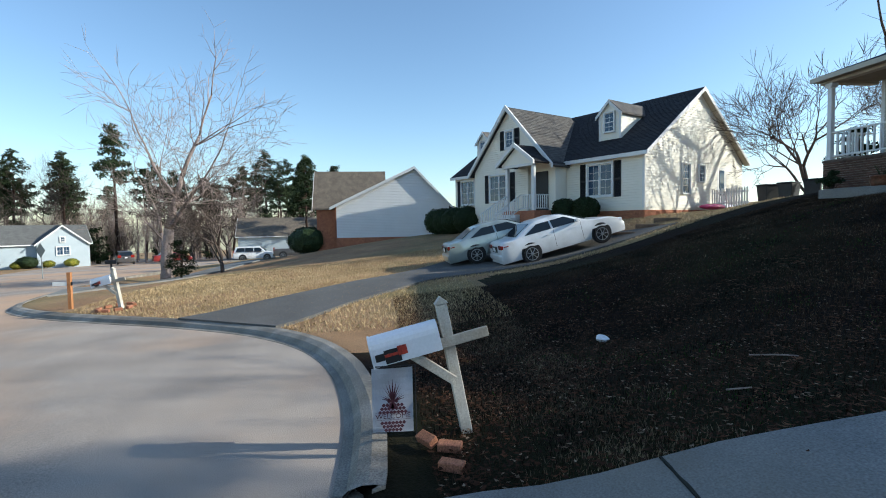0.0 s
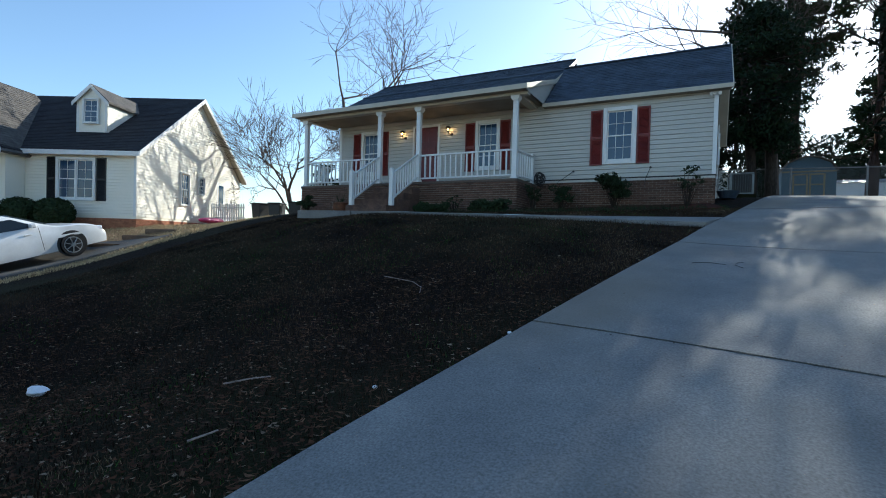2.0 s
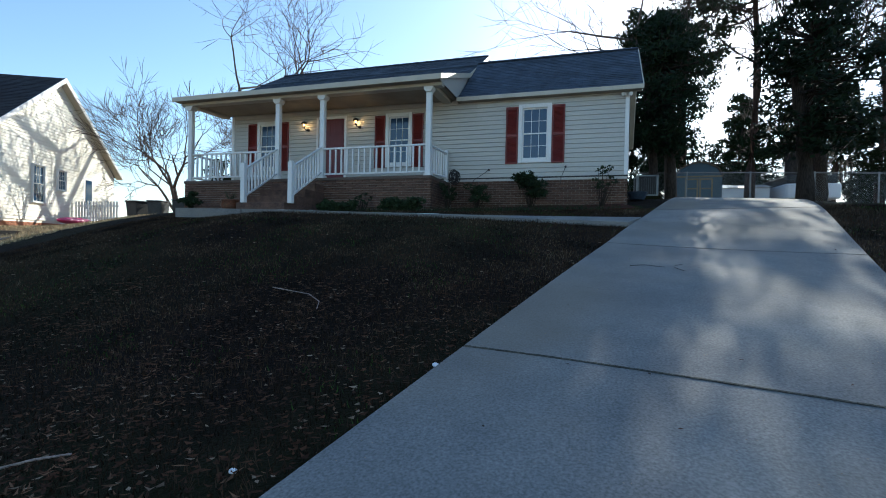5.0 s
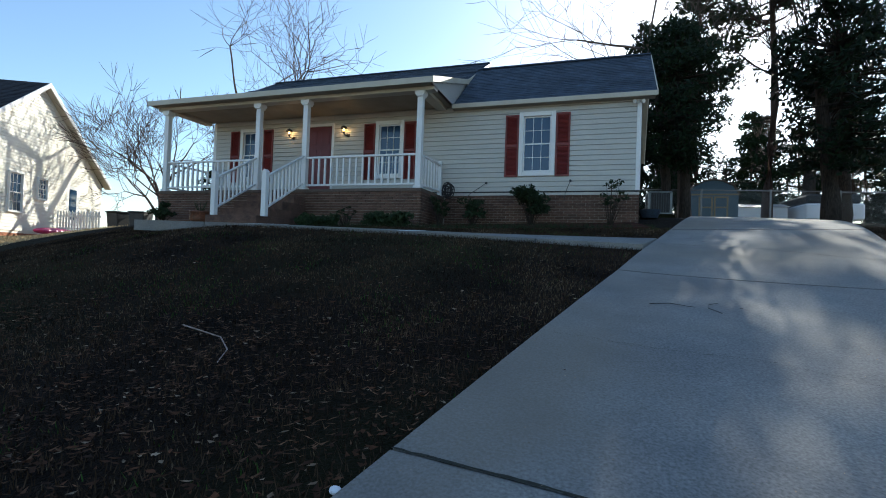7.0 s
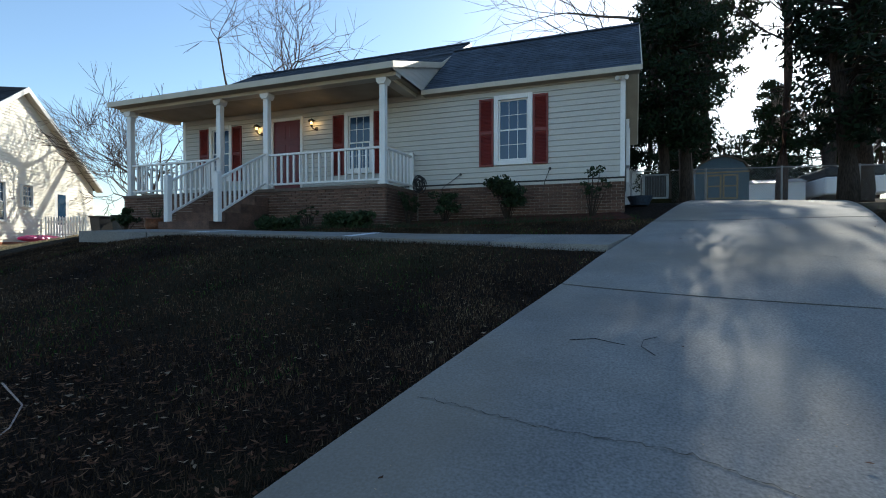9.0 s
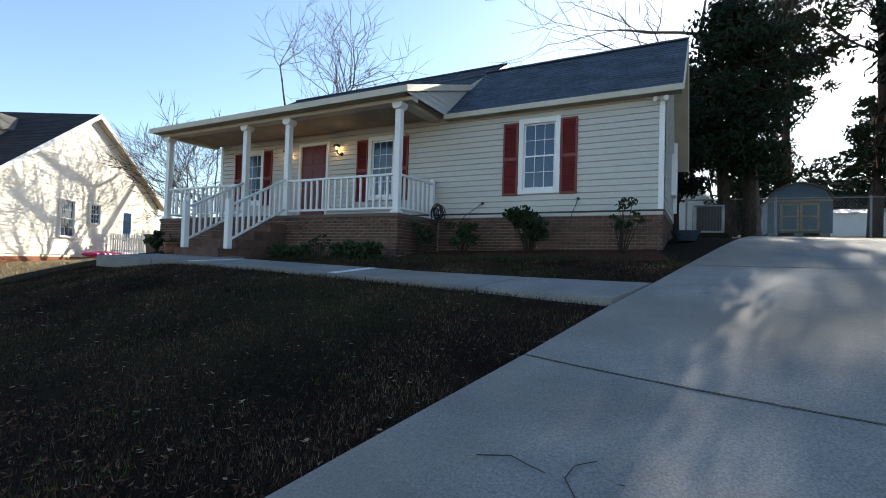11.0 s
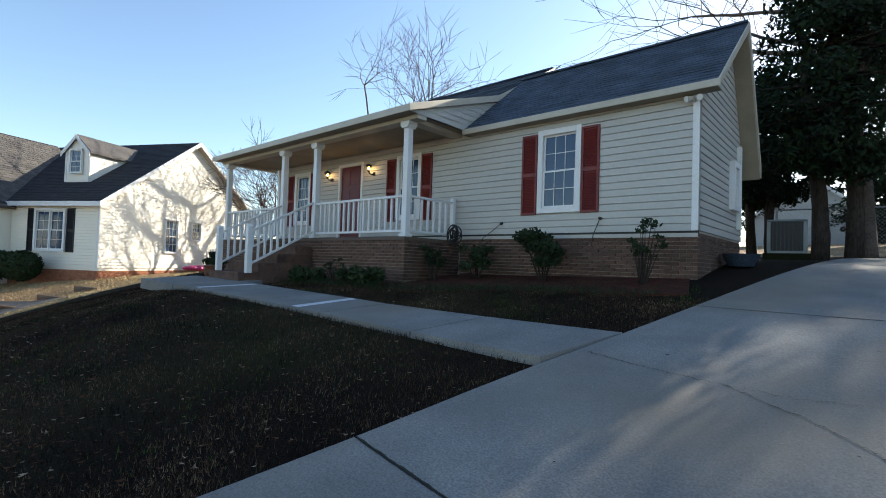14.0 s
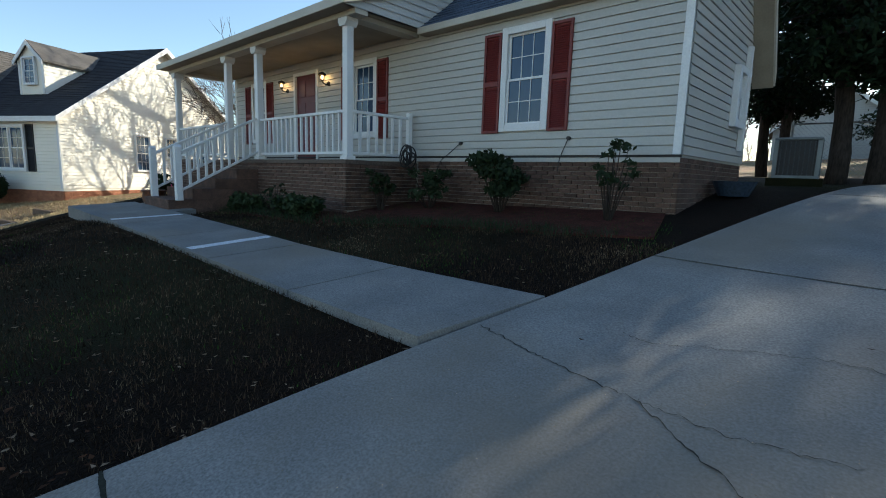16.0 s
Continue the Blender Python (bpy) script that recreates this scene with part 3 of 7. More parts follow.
def railing(p, q, parent, h=.82, low=.1, name="railing", step=.18):
    """A rail between two points on the floor line, with balusters."""
    r = new(name)
    r.parent = parent
    p, q = Vector(p), Vector(q)
    d = q - p
    flat = Vector((d.x, d.y, 0))
    L = flat.length
    u = flat / L
    ang = math.atan2(u.y, u.x)
    sl = d.z / L
    for nm, z, hh, ww in (("top_rail", h, .05, .07), ("bottom_rail", low, .05, .045)):
        bm = bmesh.new()
        box(bm, 0, L, -ww / 2, ww / 2, z, z + hh, None, .006)
        for v in bm.verts:
            v.co.z += v.co.x * sl
        o = part(nm, bm, TRIM, r)
        o.matrix_world = Matrix.Translation(p) @ Matrix.Rotation(ang, 4, "Z")
    n = max(1, int(round(L / step)))
    bm = bmesh.new()
    box(bm, -.021, .021, -.021, .021, low + .04, h + .01)
    me = None
    for i in range(1, n):
        x = L * i / n
        if me is None:
            o = part("baluster", bm, TRIM, r)
            me = o.data
        else:
            o = new("baluster", me)
            o.parent = r
        o.matrix_world = Matrix.Translation(p + u * x + Vector((0, 0, sl * x))) @ Matrix.Rotation(ang, 4, "Z")
    return r


brick_face(porch, PX0 + .02, PX1 - .02, 2.0, PZ - .08, at(0, PY + .012, 0), BRICK, limit=300, low=lambda x: gz(x, PY))
brick_face(porch, 0, FY - PY, 2.2, PZ - .08, at(PX1 - .012, PY, 0, 90), BRICK)
brick_face(house, PX1 + .02, XR, 2.2, ZB - .04, at(0, FY + .03, 0), BRICK, limit=300, low=lambda x: gz(x, FY))
brick_face(house, 0, BACK - FY - .05, 2.2, ZB - .04, at(XR - .005, FY + .03, 0, 90), BRICK)
YR = 13.89
railing((-13.76, YR, PZ), (-10.66, YR, PZ), porch)
railing((-9.02, YR, PZ), (-5.94, YR, PZ), porch)
railing((-5.87, YR + .07, PZ), (-5.8, FY - .2, PZ), porch)
railing((-13.83, YR + .07, PZ), (-13.83, FY - .05, PZ), porch)
bx("rail_end_post", -5.85, -5.76, FY - .2, FY - .11, PZ, PZ + .95, TRIM, porch)
# steps, with rails
NS, ZS = 5, 2.0
st = new("steps")
st.parent = porch
for i in range(NS - 1):
    z = ZS + (PZ - ZS) / NS * (i + 1)
    y = 11.92 + i * .45
    bm = bmesh.new()
    box(bm, -10.38, -9.28 + .35, y, 13.75 - .003 * i, z - (PZ - ZS) / NS - (.1 if i == 0 else 0), z, None, .006)
    part("step", bm, BRICK, st)
for x, xt in ((-10.3, -10.59), (-8.87, -9.09)):
    p = new("newel")
    p.parent = porch
    bm = bmesh.new()
    box(bm, x - .06, x + .06, 12.04, 12.16, 2.2, 3.22, None, .006)
    prism(bm, [(x - .06, 3.22), (x + .06, 3.22), (x, 3.27)], "y", 12.04, 12.16)
    part("newel_post", bm, TRIM, p)
    railing((x, 12.16, 2.28), (xt, 13.82, PZ + .03), porch, h=.82, low=.1, step=.17)

# roof
roof = new("roof")
roof.parent = house


def roof_plane(x0, x1, ya, za, yb, zb, material, tab=.3, thick=.1, parent=None, m=None, shin=True, rows=.14):
    """One slope from the eave (ya, za) up to (yb, zb), between x0 and x1."""
    slope = math.hypot(yb - ya, zb - za)
    ang = math.atan2(zb - za, abs(yb - ya))
    flip = yb < ya
    base = m or Matrix()
    mm = base @ (Matrix.Translation((x1, ya, za)) @ Matrix.Rotation(math.pi, 4, "Z") if flip else Matrix.Translation((x0, ya, za))) @ Matrix.Rotation(ang, 4, "X")
    bm = bmesh.new()
    box(bm, 0, x1 - x0, 0, slope, -thick, -.002)
    o = part("roof_deck", bm, material, parent)
    o.matrix_world = mm
    if shin:
        bm = bmesh.new()
        shingles(bm, 0, x1 - x0, slope, tab=tab, rows=rows)
        o = part("shingles", bm, material, parent)
        o.matrix_world = mm
        tagged(o, kind="stuff")


roof_plane(-5.45, -.48, 15.19, 5.5, RY, RZ + .1, SHINGLE, parent=roof)
roof_plane(-14.1, -.48, BACK + .2, EB - .05, RY, RZ + .1, SHINGLE, parent=roof, shin=False)
KY, KZ = 16.45, 6.62
roof_plane(-14.17, -5.45, 13.5, 5.62, KY, KZ, SHINGLE, parent=roof)
roof_plane(-14.17, -5.45, KY, KZ, 19.1, 8.15, SHINGLE, parent=roof)
roof_plane(-14.17, -5.45, 21.4, 6.9, 19.1, 8.15, SHINGLE, parent=roof, shin=False)
bx("ridge_cap", -5.45, -.48, RY - .1, RY + .1, RZ + .08, RZ + .12, SHINGLE, roof)
bx("ridge_cap", -14.17, -5.45, 19.0, 19.2, 8.13, 8.17, SHINGLE, roof)
# fascias, rakes, soffits
bx("fascia", -5.5, -.48, 15.165, 15.19, 5.39, 5.505, CREAM, roof)
bx("fascia", -14.17, -5.45, 13.475, 13.5, 5.49, 5.63, CREAM, roof)
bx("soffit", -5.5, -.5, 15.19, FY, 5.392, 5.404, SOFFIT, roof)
bm = bmesh.new()
prism(bm, [(15.165, 5.39), (15.165, 5.505), (RY, RZ + .1), (RY, RZ - .06)], "x", -.48, -.455)
prism(bm, [(BACK + .22, EB - .3), (BACK + .22, EB - .05), (RY, RZ + .1), (RY, RZ - .16)], "x", -.48, -.455)
part("rake", bm, CREAM, roof)
bm = bmesh.new()
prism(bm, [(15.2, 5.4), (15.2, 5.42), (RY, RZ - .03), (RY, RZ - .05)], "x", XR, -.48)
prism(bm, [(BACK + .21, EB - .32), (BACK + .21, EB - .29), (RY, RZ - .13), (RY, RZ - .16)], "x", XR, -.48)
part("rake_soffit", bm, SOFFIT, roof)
for x in (-5.45, -14.195):
    bm = bmesh.new()
    prism(bm, [(13.475, 5.49), (13.475, 5.63), (KY, KZ + .01), (19.1, 8.17), (19.1, 8.02), (KY, KZ - .14)], "x", x, x + .025)
    part("rake", bm, CREAM, roof)
# small siding infill at the porch roof's end, and the porch ceiling with beams
bm = bmesh.new()
for i in range(9):
    z = 5.5 + i * .127
    y0 = 13.55 + (z - 5.52) / .34
    y1 = min(15.25 + (z - 5.5) * 1.25, 17.5)
    if z > KZ - .15:
        y0 = KY + (z - KZ + .14) / .6
    if y1 - y0 > .05:
        q = [bm.verts.new(c) for c in ((-5.478, y0, z), (-5.478, y1, z), (-5.495, y1 + .1, z + .127), (-5.495, y0 + .3, z + .127))]
        bm.faces.new(q)
prism(bm, [(13.6, 5.5), (15.3, 5.5), (17.6, 7.2), (KY, KZ - .12)], "x", -5.56, -5.5)
part("gablet_siding", bm, SIDING, roof)
bm = bmesh.new()
box(bm, -14.1, -5.5, 13.76, 14.02, 5.42, 5.5)
box(bm, -13.96, -13.7, 14.02, FY - .03, 5.42, 5.5)
box(bm, -5.98, -5.72, 14.02, FY - .03, 5.42, 5.5)
part("porch_beam", bm, CREAM, roof)
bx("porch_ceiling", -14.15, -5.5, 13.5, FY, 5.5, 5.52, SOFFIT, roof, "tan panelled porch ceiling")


# ---- the neighbour's cream house ----
A = 27.4
NM = at(-21.93, 12.45, 0, A)
nh = thing("neighbour_house", NM, "cream vinyl-sided house with black shingle roof, dormers and dark shutters", "house")


def L(m=Matrix()):
    return NM @ m


def npart(nm, bm, material, parent=None, label=""):
    o = part(nm, bm, material, parent or nh, label)
    o.matrix_world = NM
    return o


NZ, NE, NRZ, ND, NW = 1.9, 4.5, 8.15, 9.9, 14.9
bm = bmesh.new()
box(bm, -NW, -.01, .003, ND - .003, NZ - .1, NE)
prism(bm, [(.05, NE), (ND - .05, NE), (ND / 2, NRZ - .15)], "x", -NW, -.01)
npart("wall", bm, SIDING_Y)
bm = bmesh.new()
siding(bm, 4.65, NE - NZ)
o = npart("front_siding", bm, SIDING_Y)
o.matrix_world = NM @ Matrix.Translation((-4.65, 0, NZ))
bm = bmesh.new()
siding(bm, 4.0, NE - NZ)
o = npart("front_siding", bm, SIDING_Y)
o.matrix_world = NM @ Matrix.Translation((-NW, 0, NZ))
bm = bmesh.new()
siding(bm, ND, NRZ - NZ - .1, cut=lambda z: (0, ND) if z + NZ < NE else (((z + NZ - NE) / (NRZ - NE)) * ND / 2, ND - ((z + NZ - NE) / (NRZ - NE)) * ND / 2))
o = npart("gable_siding", bm, SIDING_Y)
o.matrix_world = NM @ at(0, 0, NZ, 90)
bm = bmesh.new()
box(bm, -NW + .02, -.03, .03, ND - .03, 0, NZ - .1)
npart("foundation", bm, BRICK_O)
bm = bmesh.new()
box(bm, -.09, .02, -.035, .08, NZ, NE, None, .004)
npart("corner_board", bm, TRIM)
nroof = sub("roof", nh, NM)
sl = (NRZ - NE) / (ND / 2 + .3)
roof_plane(-NW - .2, .3, -.3, NE + .05, ND / 2, NRZ + .05, SHINGLE_K, tab=.35, parent=nroof, m=NM, rows=.16)
roof_plane(-NW - .2, .3, ND + .3, NE + .05, ND / 2, NRZ + .05, SHINGLE_K, parent=nroof, m=NM, shin=False)
bm = bmesh.new()
for s in (0, 1):
    pts = [(-.32, NE - .12), (-.32, NE + .06), (ND / 2, NRZ + .07), (ND / 2, NRZ - .15)]
    if s:
        pts = [(ND - p[0], p[1]) for p in pts]
    prism(bm, pts, "x", .3, .33)
    prism(bm, pts, "x", -NW - .23, -NW - .2)
tagged(npart("rake", bm, TRIM, nroof), kind="stuff")
for a_, b_ in ((-4.6, .3), (-NW - .2, -11.2)):
    bm = bmesh.new()
    box(bm, a_, b_, -.34, -.3, NE - .13, NE + .06)
    npart("fascia", bm, TRIM, nroof)
bm = bmesh.new()
for s in (0, 1):
    pts = [(-.3, NE - .12), (-.3, NE - .1), (ND / 2, NRZ - .12), (ND / 2, NRZ - .14)]
    if s:
        pts = [(ND - p[0], p[1]) for p in pts]
    prism(bm, pts, "x", .01, .3)
npart("rake_soffit", bm, CREAM, nroof)
brick_face(nh, 0, ND - .05, .9, NZ - .1, NM @ at(-.02, .03, 0, 90), BRICK_O)
brick_face(nh, -4.6, -.03, .9, NZ - .1, NM @ at(0, .02, 0), BRICK_O)
# front wing with its gable
WY = -1.2
WL, WR, WX, WZ = -11.2, -4.7, -7.95, 8.0
wm = NM
bm = bmesh.new()
box(bm, WL, WR - 1.75, WY, .0, NZ - .1, NE)
box(bm, WR - 1.75, WR, -.9, 0, NZ - .1, NE)
box(bm, WL + .05, WR - .05, WY + .05, 0, .2, NZ - .1)
prism(bm, [(WL, NE), (WR, NE), (WX, WZ - .15)], "y", WY, 4.0)
npart("wing_wall", bm, SIDING_Y)
bm = bmesh.new()
hw = (WR - WL) / 2
siding(bm, WR - WL, WZ - NZ - .25, cut=lambda z: (0, WR - WL - 1.75) if z + NZ < NE else (((z + NZ - NE) / (WZ - NE)) * hw, WR - WL - ((z + NZ - NE) / (WZ - NE)) * hw))
o = npart("wing_siding", bm, SIDING_Y)
o.matrix_world = NM @ Matrix.Translation((WL, WY, NZ))
wroof = sub("wing_roof", nh, NM)
rm = NM @ at(WX, 0, 0, 90)
# slopes of the wing, run along local x of rm
roof_plane(WY - .25, 4.2, -hw - .3, NE - .2, 0, WZ + .05, SHINGLE_G, parent=wroof, m=rm, rows=.16)
roof_plane(WY - .25, 4.2, hw + .3, NE - .2, 0, WZ + .05, SHINGLE_K, parent=wroof, m=rm, rows=.16)
bm = bmesh.new()
for s in (-1, 1):
    pts = [(WX + s * (hw + .32), NE - .33), (WX + s * (hw + .32), NE - .16), (WX, WZ + .07), (WX, WZ - .15)]
    prism(bm, [(p, z + (.07 if k in (1, 2) else 0)) for k, (p, z) in enumerate(pts)], "y", WY - .36, WY - .24)
npart("wing_fascia", bm, TRIM, wroof)
# entry porch
EX0, EX1, EX = -7.1, -4.75, -5.92
for s in (EX0 + .25, EX1 - .1):
    bm = bmesh.new()
    box(bm, s - .09, s + .09, -2.5, -2.32, NZ + .02, NE - .1, None, .01)
    npart("entry_post", bm, TRIM)


def nrail(p, q):
    r = railing(NM @ Vector(p), NM @ Vector(q), nh, step=.16)
    r.matrix_parent_inverse = NM.inverted()


nrail((EX1 - .1, -2.4, NZ + .02), (EX1 - .05, -1.3, NZ + .02))
nrail((EX0 + .25, -2.5, NZ + .02), (EX0 + .1, -4.4, .85))
nrail((EX1 - 1.0, -2.5, NZ + .02), (EX1 - 1.0, -4.4, .85))
nrail((EX1 - .95, -2.5, NZ + .02), (EX1 - .15, -2.5, NZ + .02))
for k in range(5):
    bm = bmesh.new()
    box(bm, EX0 + .2, EX1 - .95, -2.6 - (k + 1) * .36, -2.6, .3, NZ - .18 * (k + 1), None, .005)
    npart("entry_step", bm, TRIM)
bm = bmesh.new()
box(bm, EX0, EX1 + .1, -2.6, WY, .4, NZ + .02)
npart("entry_base", bm, BRICK_O)
em = NM @ at(EX, 0, 0, 90)
roof_plane(-2.75, .5, -(EX1 - EX) - .25, NE - .05, 0, NE + 1.0, SHINGLE_K, parent=wroof, m=em, rows=.16)
roof_plane(-2.75, .5, (EX1 - EX) + .25, NE - .05, 0, NE + 1.0, SHINGLE_K, parent=wroof, m=em, rows=.16)
bm = bmesh.new()
prism(bm, [(EX0 - .05, NE - .08), (EX1 + .05, NE - .08), (EX, NE + .9)], "y", -2.6, -2.5)
npart("entry_gable", bm, SIDING_Y)
bm = bmesh.new()
for s in (-1, 1):
    prism(bm, [(EX + s * 1.46, NE - .19), (EX + s * 1.46, NE + .03), (EX, NE + 1.08), (EX, NE + .84)], "y", -2.86, -2.74)
box(bm, EX0, EX1, -2.6, -2.4, NE - .22, NE - .08)
npart("entry_fascia", bm, TRIM)
# windows
for x0, x1, z0, z1, y, sh in ((-3.32, -1.66, 2.5, 4.3, 0, 1), (-14.2, -12.6, 2.5, 4.3, 0, 1), (-9.75, -7.9, 2.5, 4.25, WY, 1), (-8.3, -7.5, 5.6, 6.75, WY, 1)):
    window_unit("window", x0, x1, z0, z1, 0, nh, mull=1 if x1 - x0 > 1.2 else 0, cols=2, rows=4, m=NM @ Matrix.Translation((0, y - .075, 0)))
    for p, q in ((x0 - .42, x0 - .02), (x1 + .02, x1 + .42)):
        shutter(p, q, z0, z1, 0, nh, BLACKP, m=NM @ Matrix.Translation((0, y, 0)))
for y0, y1, z0, z1 in ((3.2, 4.0, 2.6, 4.2), (4.85, 5.5, 3.25, 4.2)):
    window_unit("window", y0, y1, z0, z1, 0, nh, cols=3, rows=4, case=.05, m=NM @ at(.07, 0, 0, 90))
d = sub("side_door", nh, NM)
for nm, y0, y1, z0, z1, e, mt in (("door_frame", 6.95, 7.95, 2.0, 4.15, .03, TRIM), ("door_glass", 7.15, 7.7, 2.6, 4.0, .045, GLASS)):
    bm = bmesh.new()
    box(bm, y0, y1, -e, .02, z0, z1, None, .004)
    o = part(nm, bm, mt, d)
    o.matrix_world = NM @ at(0, 0, 0, 90)
d = sub("entry_door", nh, NM)
bm = bmesh.new()
box(bm, -6.2, -5.2, -.95, -.9, NZ, 4.1, None, .004)
o = part("door_leaf", bm, BLACKP, d)
o.matrix_world = NM
# dormers


def dormer(x, label=""):
    dn = sub("dormer", nh, NM)
    y0, w, zb, ze, zt = 1.15, .68, 5.6, 6.95, 7.6
    bm = bmesh.new()
    prism(bm, [(x - w, zb), (x + w, zb), (x + w, ze), (x, zt), (x - w, ze)], "y", y0, 4.4)
    o = part("dormer_wall", bm, SIDING_Y, dn)
    o.matrix_world = NM
    bm = bmesh.new()
    for k in range(9):
        z = zb + k * .15
        for s in (-1, 1):
            q = [bm.verts.new(c) for c in ((x + s * (w + .02), y0, z), (x + s * (w + .02), 4.0, z), (x + s * (w + .003), 4.0, z + .15), (x + s * (w + .003), y0, z + .15))]
            bm.faces.new(q if s > 0 else q[::-1])
    o = part("dormer_siding", bm, SIDING_Y, dn)
    o.matrix_world = NM
    bm = bmesh.new()
    for s in (-1, 1):
        prism(bm, [(x, zt + .1), (x, zt), (x + s * (w + .15), ze - .12), (x + s * (w + .15), ze - .02)], "y", y0 - .12, 4.6)
    o = part("dormer_roof", bm, SHINGLE_G, dn)
    o.matrix_world = NM
    bm = bmesh.new()
    for s in (-1, 1):
        prism(bm, [(x, zt + .08), (x, zt - .1), (x + s * (w + .13), ze - .24), (x + s * (w + .13), ze - .06)], "y", y0 - .15, y0 - .121)
        box(bm, x + s * w - (.1 if s > 0 else 0), x + s * w + (0 if s > 0 else .1), y0 - .02, y0 - .003, zb, ze)
    o = part("dormer_trim", bm, TRIM, dn)
    o.matrix_world = NM
    window_unit("window", x - .35, x + .35, 5.95, 7.05, 0, dn, cols=2, rows=4, case=.06, m=NM @ Matrix.Translation((0, y0 - .08, 0)))


dormer(-2.75)
dormer(-13.1)


# ---- walkway ----
WAY = [(-.68, 12.1, -.98, 10.93), (-2.4, 12.0, -2.6, 10.85), (-4.2, 11.94, -4.3, 10.82), (-5.9, 11.94, -6.0, 10.8), (-7.6, 11.94, -7.6, 10.76), (-9.2, 11.9, -9.2, 10.72), (-11.0, 11.9, -11.1, 10.72)]


def way_z(x, y):
    a = -np.asarray(x)
    return np.interp(a, [.8, 2.5, 5, 8.5, 11], [1.66, 1.72, 1.81, 1.91, 1.95]) + np.interp(a, [.8, 4, 7], [.14, .08, .06]) * (np.asarray(y) - 10.9)


for i, (p, q) in enumerate(zip(WAY, WAY[1:])):
    g = .008
    a, b = np.array(p), np.array(q)
    drape("walkway_slab", [a[:2] + (b - a)[:2] * t for t in (g, .33, .66, 1 - g)], [a[2:] + (b - a)[2:] * t for t in (g, .33, .66, 1 - g)], 4, .045, .22, CONCRETE,
          "pale grey concrete walkway slab", z=way_z)
drape("walkway_slab", [(-8.6, 12.3), (-8.6, 11.93)], [(-10.6, 12.3), (-10.6, 11.91)], 4, .045, .3, CONCRETE, "concrete landing slab at the foot of the steps", z=way_z)

WHITE_STRIPE = mat("mottled_white_stripe", (.7, .72, .74), .8, (.55, .57, .6), 8, 60, .1, detail=.3)
for lo, hi, wd in (((-4.95, 10.85), (-4.95, 11.9), .08), ((-8.2, 10.8), (-8.05, 11.85), .07)):
    drape("walkway_stripe", [(lo[0] + (hi[0] - lo[0]) * t - wd, lo[1] + (hi[1] - lo[1]) * t) for t in (0, .5, 1)], [(lo[0] + (hi[0] - lo[0]) * t + wd, lo[1] + (hi[1] - lo[1]) * t) for t in (0, .5, 1)], 2, .049, .002, WHITE_STRIPE,
          "mottled white stripe across the walkway", z=way_z)

# neighbour's driveway and the far drive
drape("neighbour_driveway", resample([(-10.3, -2.2), (-13, -.5), (-15.6, 1.6), (-16.4, 4.5), (-16.4, 10.5)], 24), resample([(-12.3, -4.8), (-14.2, -3.0), (-17.5, -.8), (-21.3, 3.0), (-21.6, 9)], 24),
      8, .05, .15, mat("dark_drive", (.12, .115, .11), .9, (.09, .085, .08), .8, 60, .3), "dark grey neighbouring driveway")
drape("far_driveway", resample([(-21.5, -13.2), (-28, -10.5), (-38, -9.5), (-60, -8)], 20), resample([(-25, -14.6), (-32, -12.8), (-42, -12), (-62, -12)], 20), 6, .05, .15, CONCRETE, "pale concrete driveway beyond the tree")


# ---- trees ----
def bare_tree_mesh(seed, height, trunk_r, spread=1.0, levels=5, trunk_frac=.3, n0=7, lean=0.0, up=.25, forks=(3, 4), ang=(.35, .8), shrink=.8, leader=False):
    """Vertices and faces of a leafless tree: a tapered trunk that parts into ever finer limbs."""
    vs, fs, tv, tf = [], [], [], []
    rnd = random.Random(seed)

    def limb(p, d, length, r, lev):
        seg = 5 if lev < 2 else (4 if lev < 4 else 3)
        pts, rad = [p], [r]
        dd = d.copy()
        r = max(r, .012)
        r1 = r * (.62 if lev else .7)
        for i in range(seg):
            dd = (dd + Vector((rnd.uniform(-1, 1), rnd.uniform(-1, 1), rnd.uniform(-.6, 1) * .7 + up * .4)) * ((.05 if leader and lev < 2 else .12) if lev < 2 else .17)).normalized()
            pts.append(pts[-1] + dd * length / seg)
            rad.append(r + (r1 - r) * (i + 1) / seg)
        if lev >= levels:
            rad[-1] *= .5
        tube_verts(vs if lev else tv, fs if lev else tf, pts, rad, n0 if lev == 0 else (6 if lev == 1 else (4 if lev == 2 else 3)))
        if lev >= levels:
            return
        k = rnd.randint(*forks)
        for j in range(k):
            i = seg if j < (1 if leader else 2) else rnd.randint(1 if leader else max(1, seg // 2), seg)
            q = pts[i]
            base = (pts[i] - pts[i - 1]).normalized()
            side = base.orthogonal().normalized()
            side.rotate(Matrix.Rotation(rnd.uniform(0, 2 * math.pi), 3, base))
            lead = leader and j == 0 and lev < 4
            a = rnd.uniform(*ang) * spread * (.2 if lead else .6 if j == 0 else 1)
            nd = (base * math.cos(a) + side * math.sin(a) + Vector((0, 0, up * .5))).normalized()
            limb(q, nd, length * rnd.uniform(shrink - .12, shrink + .1) * (1.15 if lead else 1), rad[i] * (.9 if lead else rnd.uniform(.4, .62) if leader else rnd.uniform(.55, .8)), lev + 1)

    s = 1.0
    for _ in range(2):
        for o in (vs, fs, tv, tf):
            o.clear()
        rnd.seed(seed)
        limb(Vector((0, 0, -.3)), Vector((lean, 0, 1)).normalized(), height * trunk_frac * s, trunk_r, 0)
        s *= height / max(v.z for v in vs)
    return (tv, tf), (vs, fs)


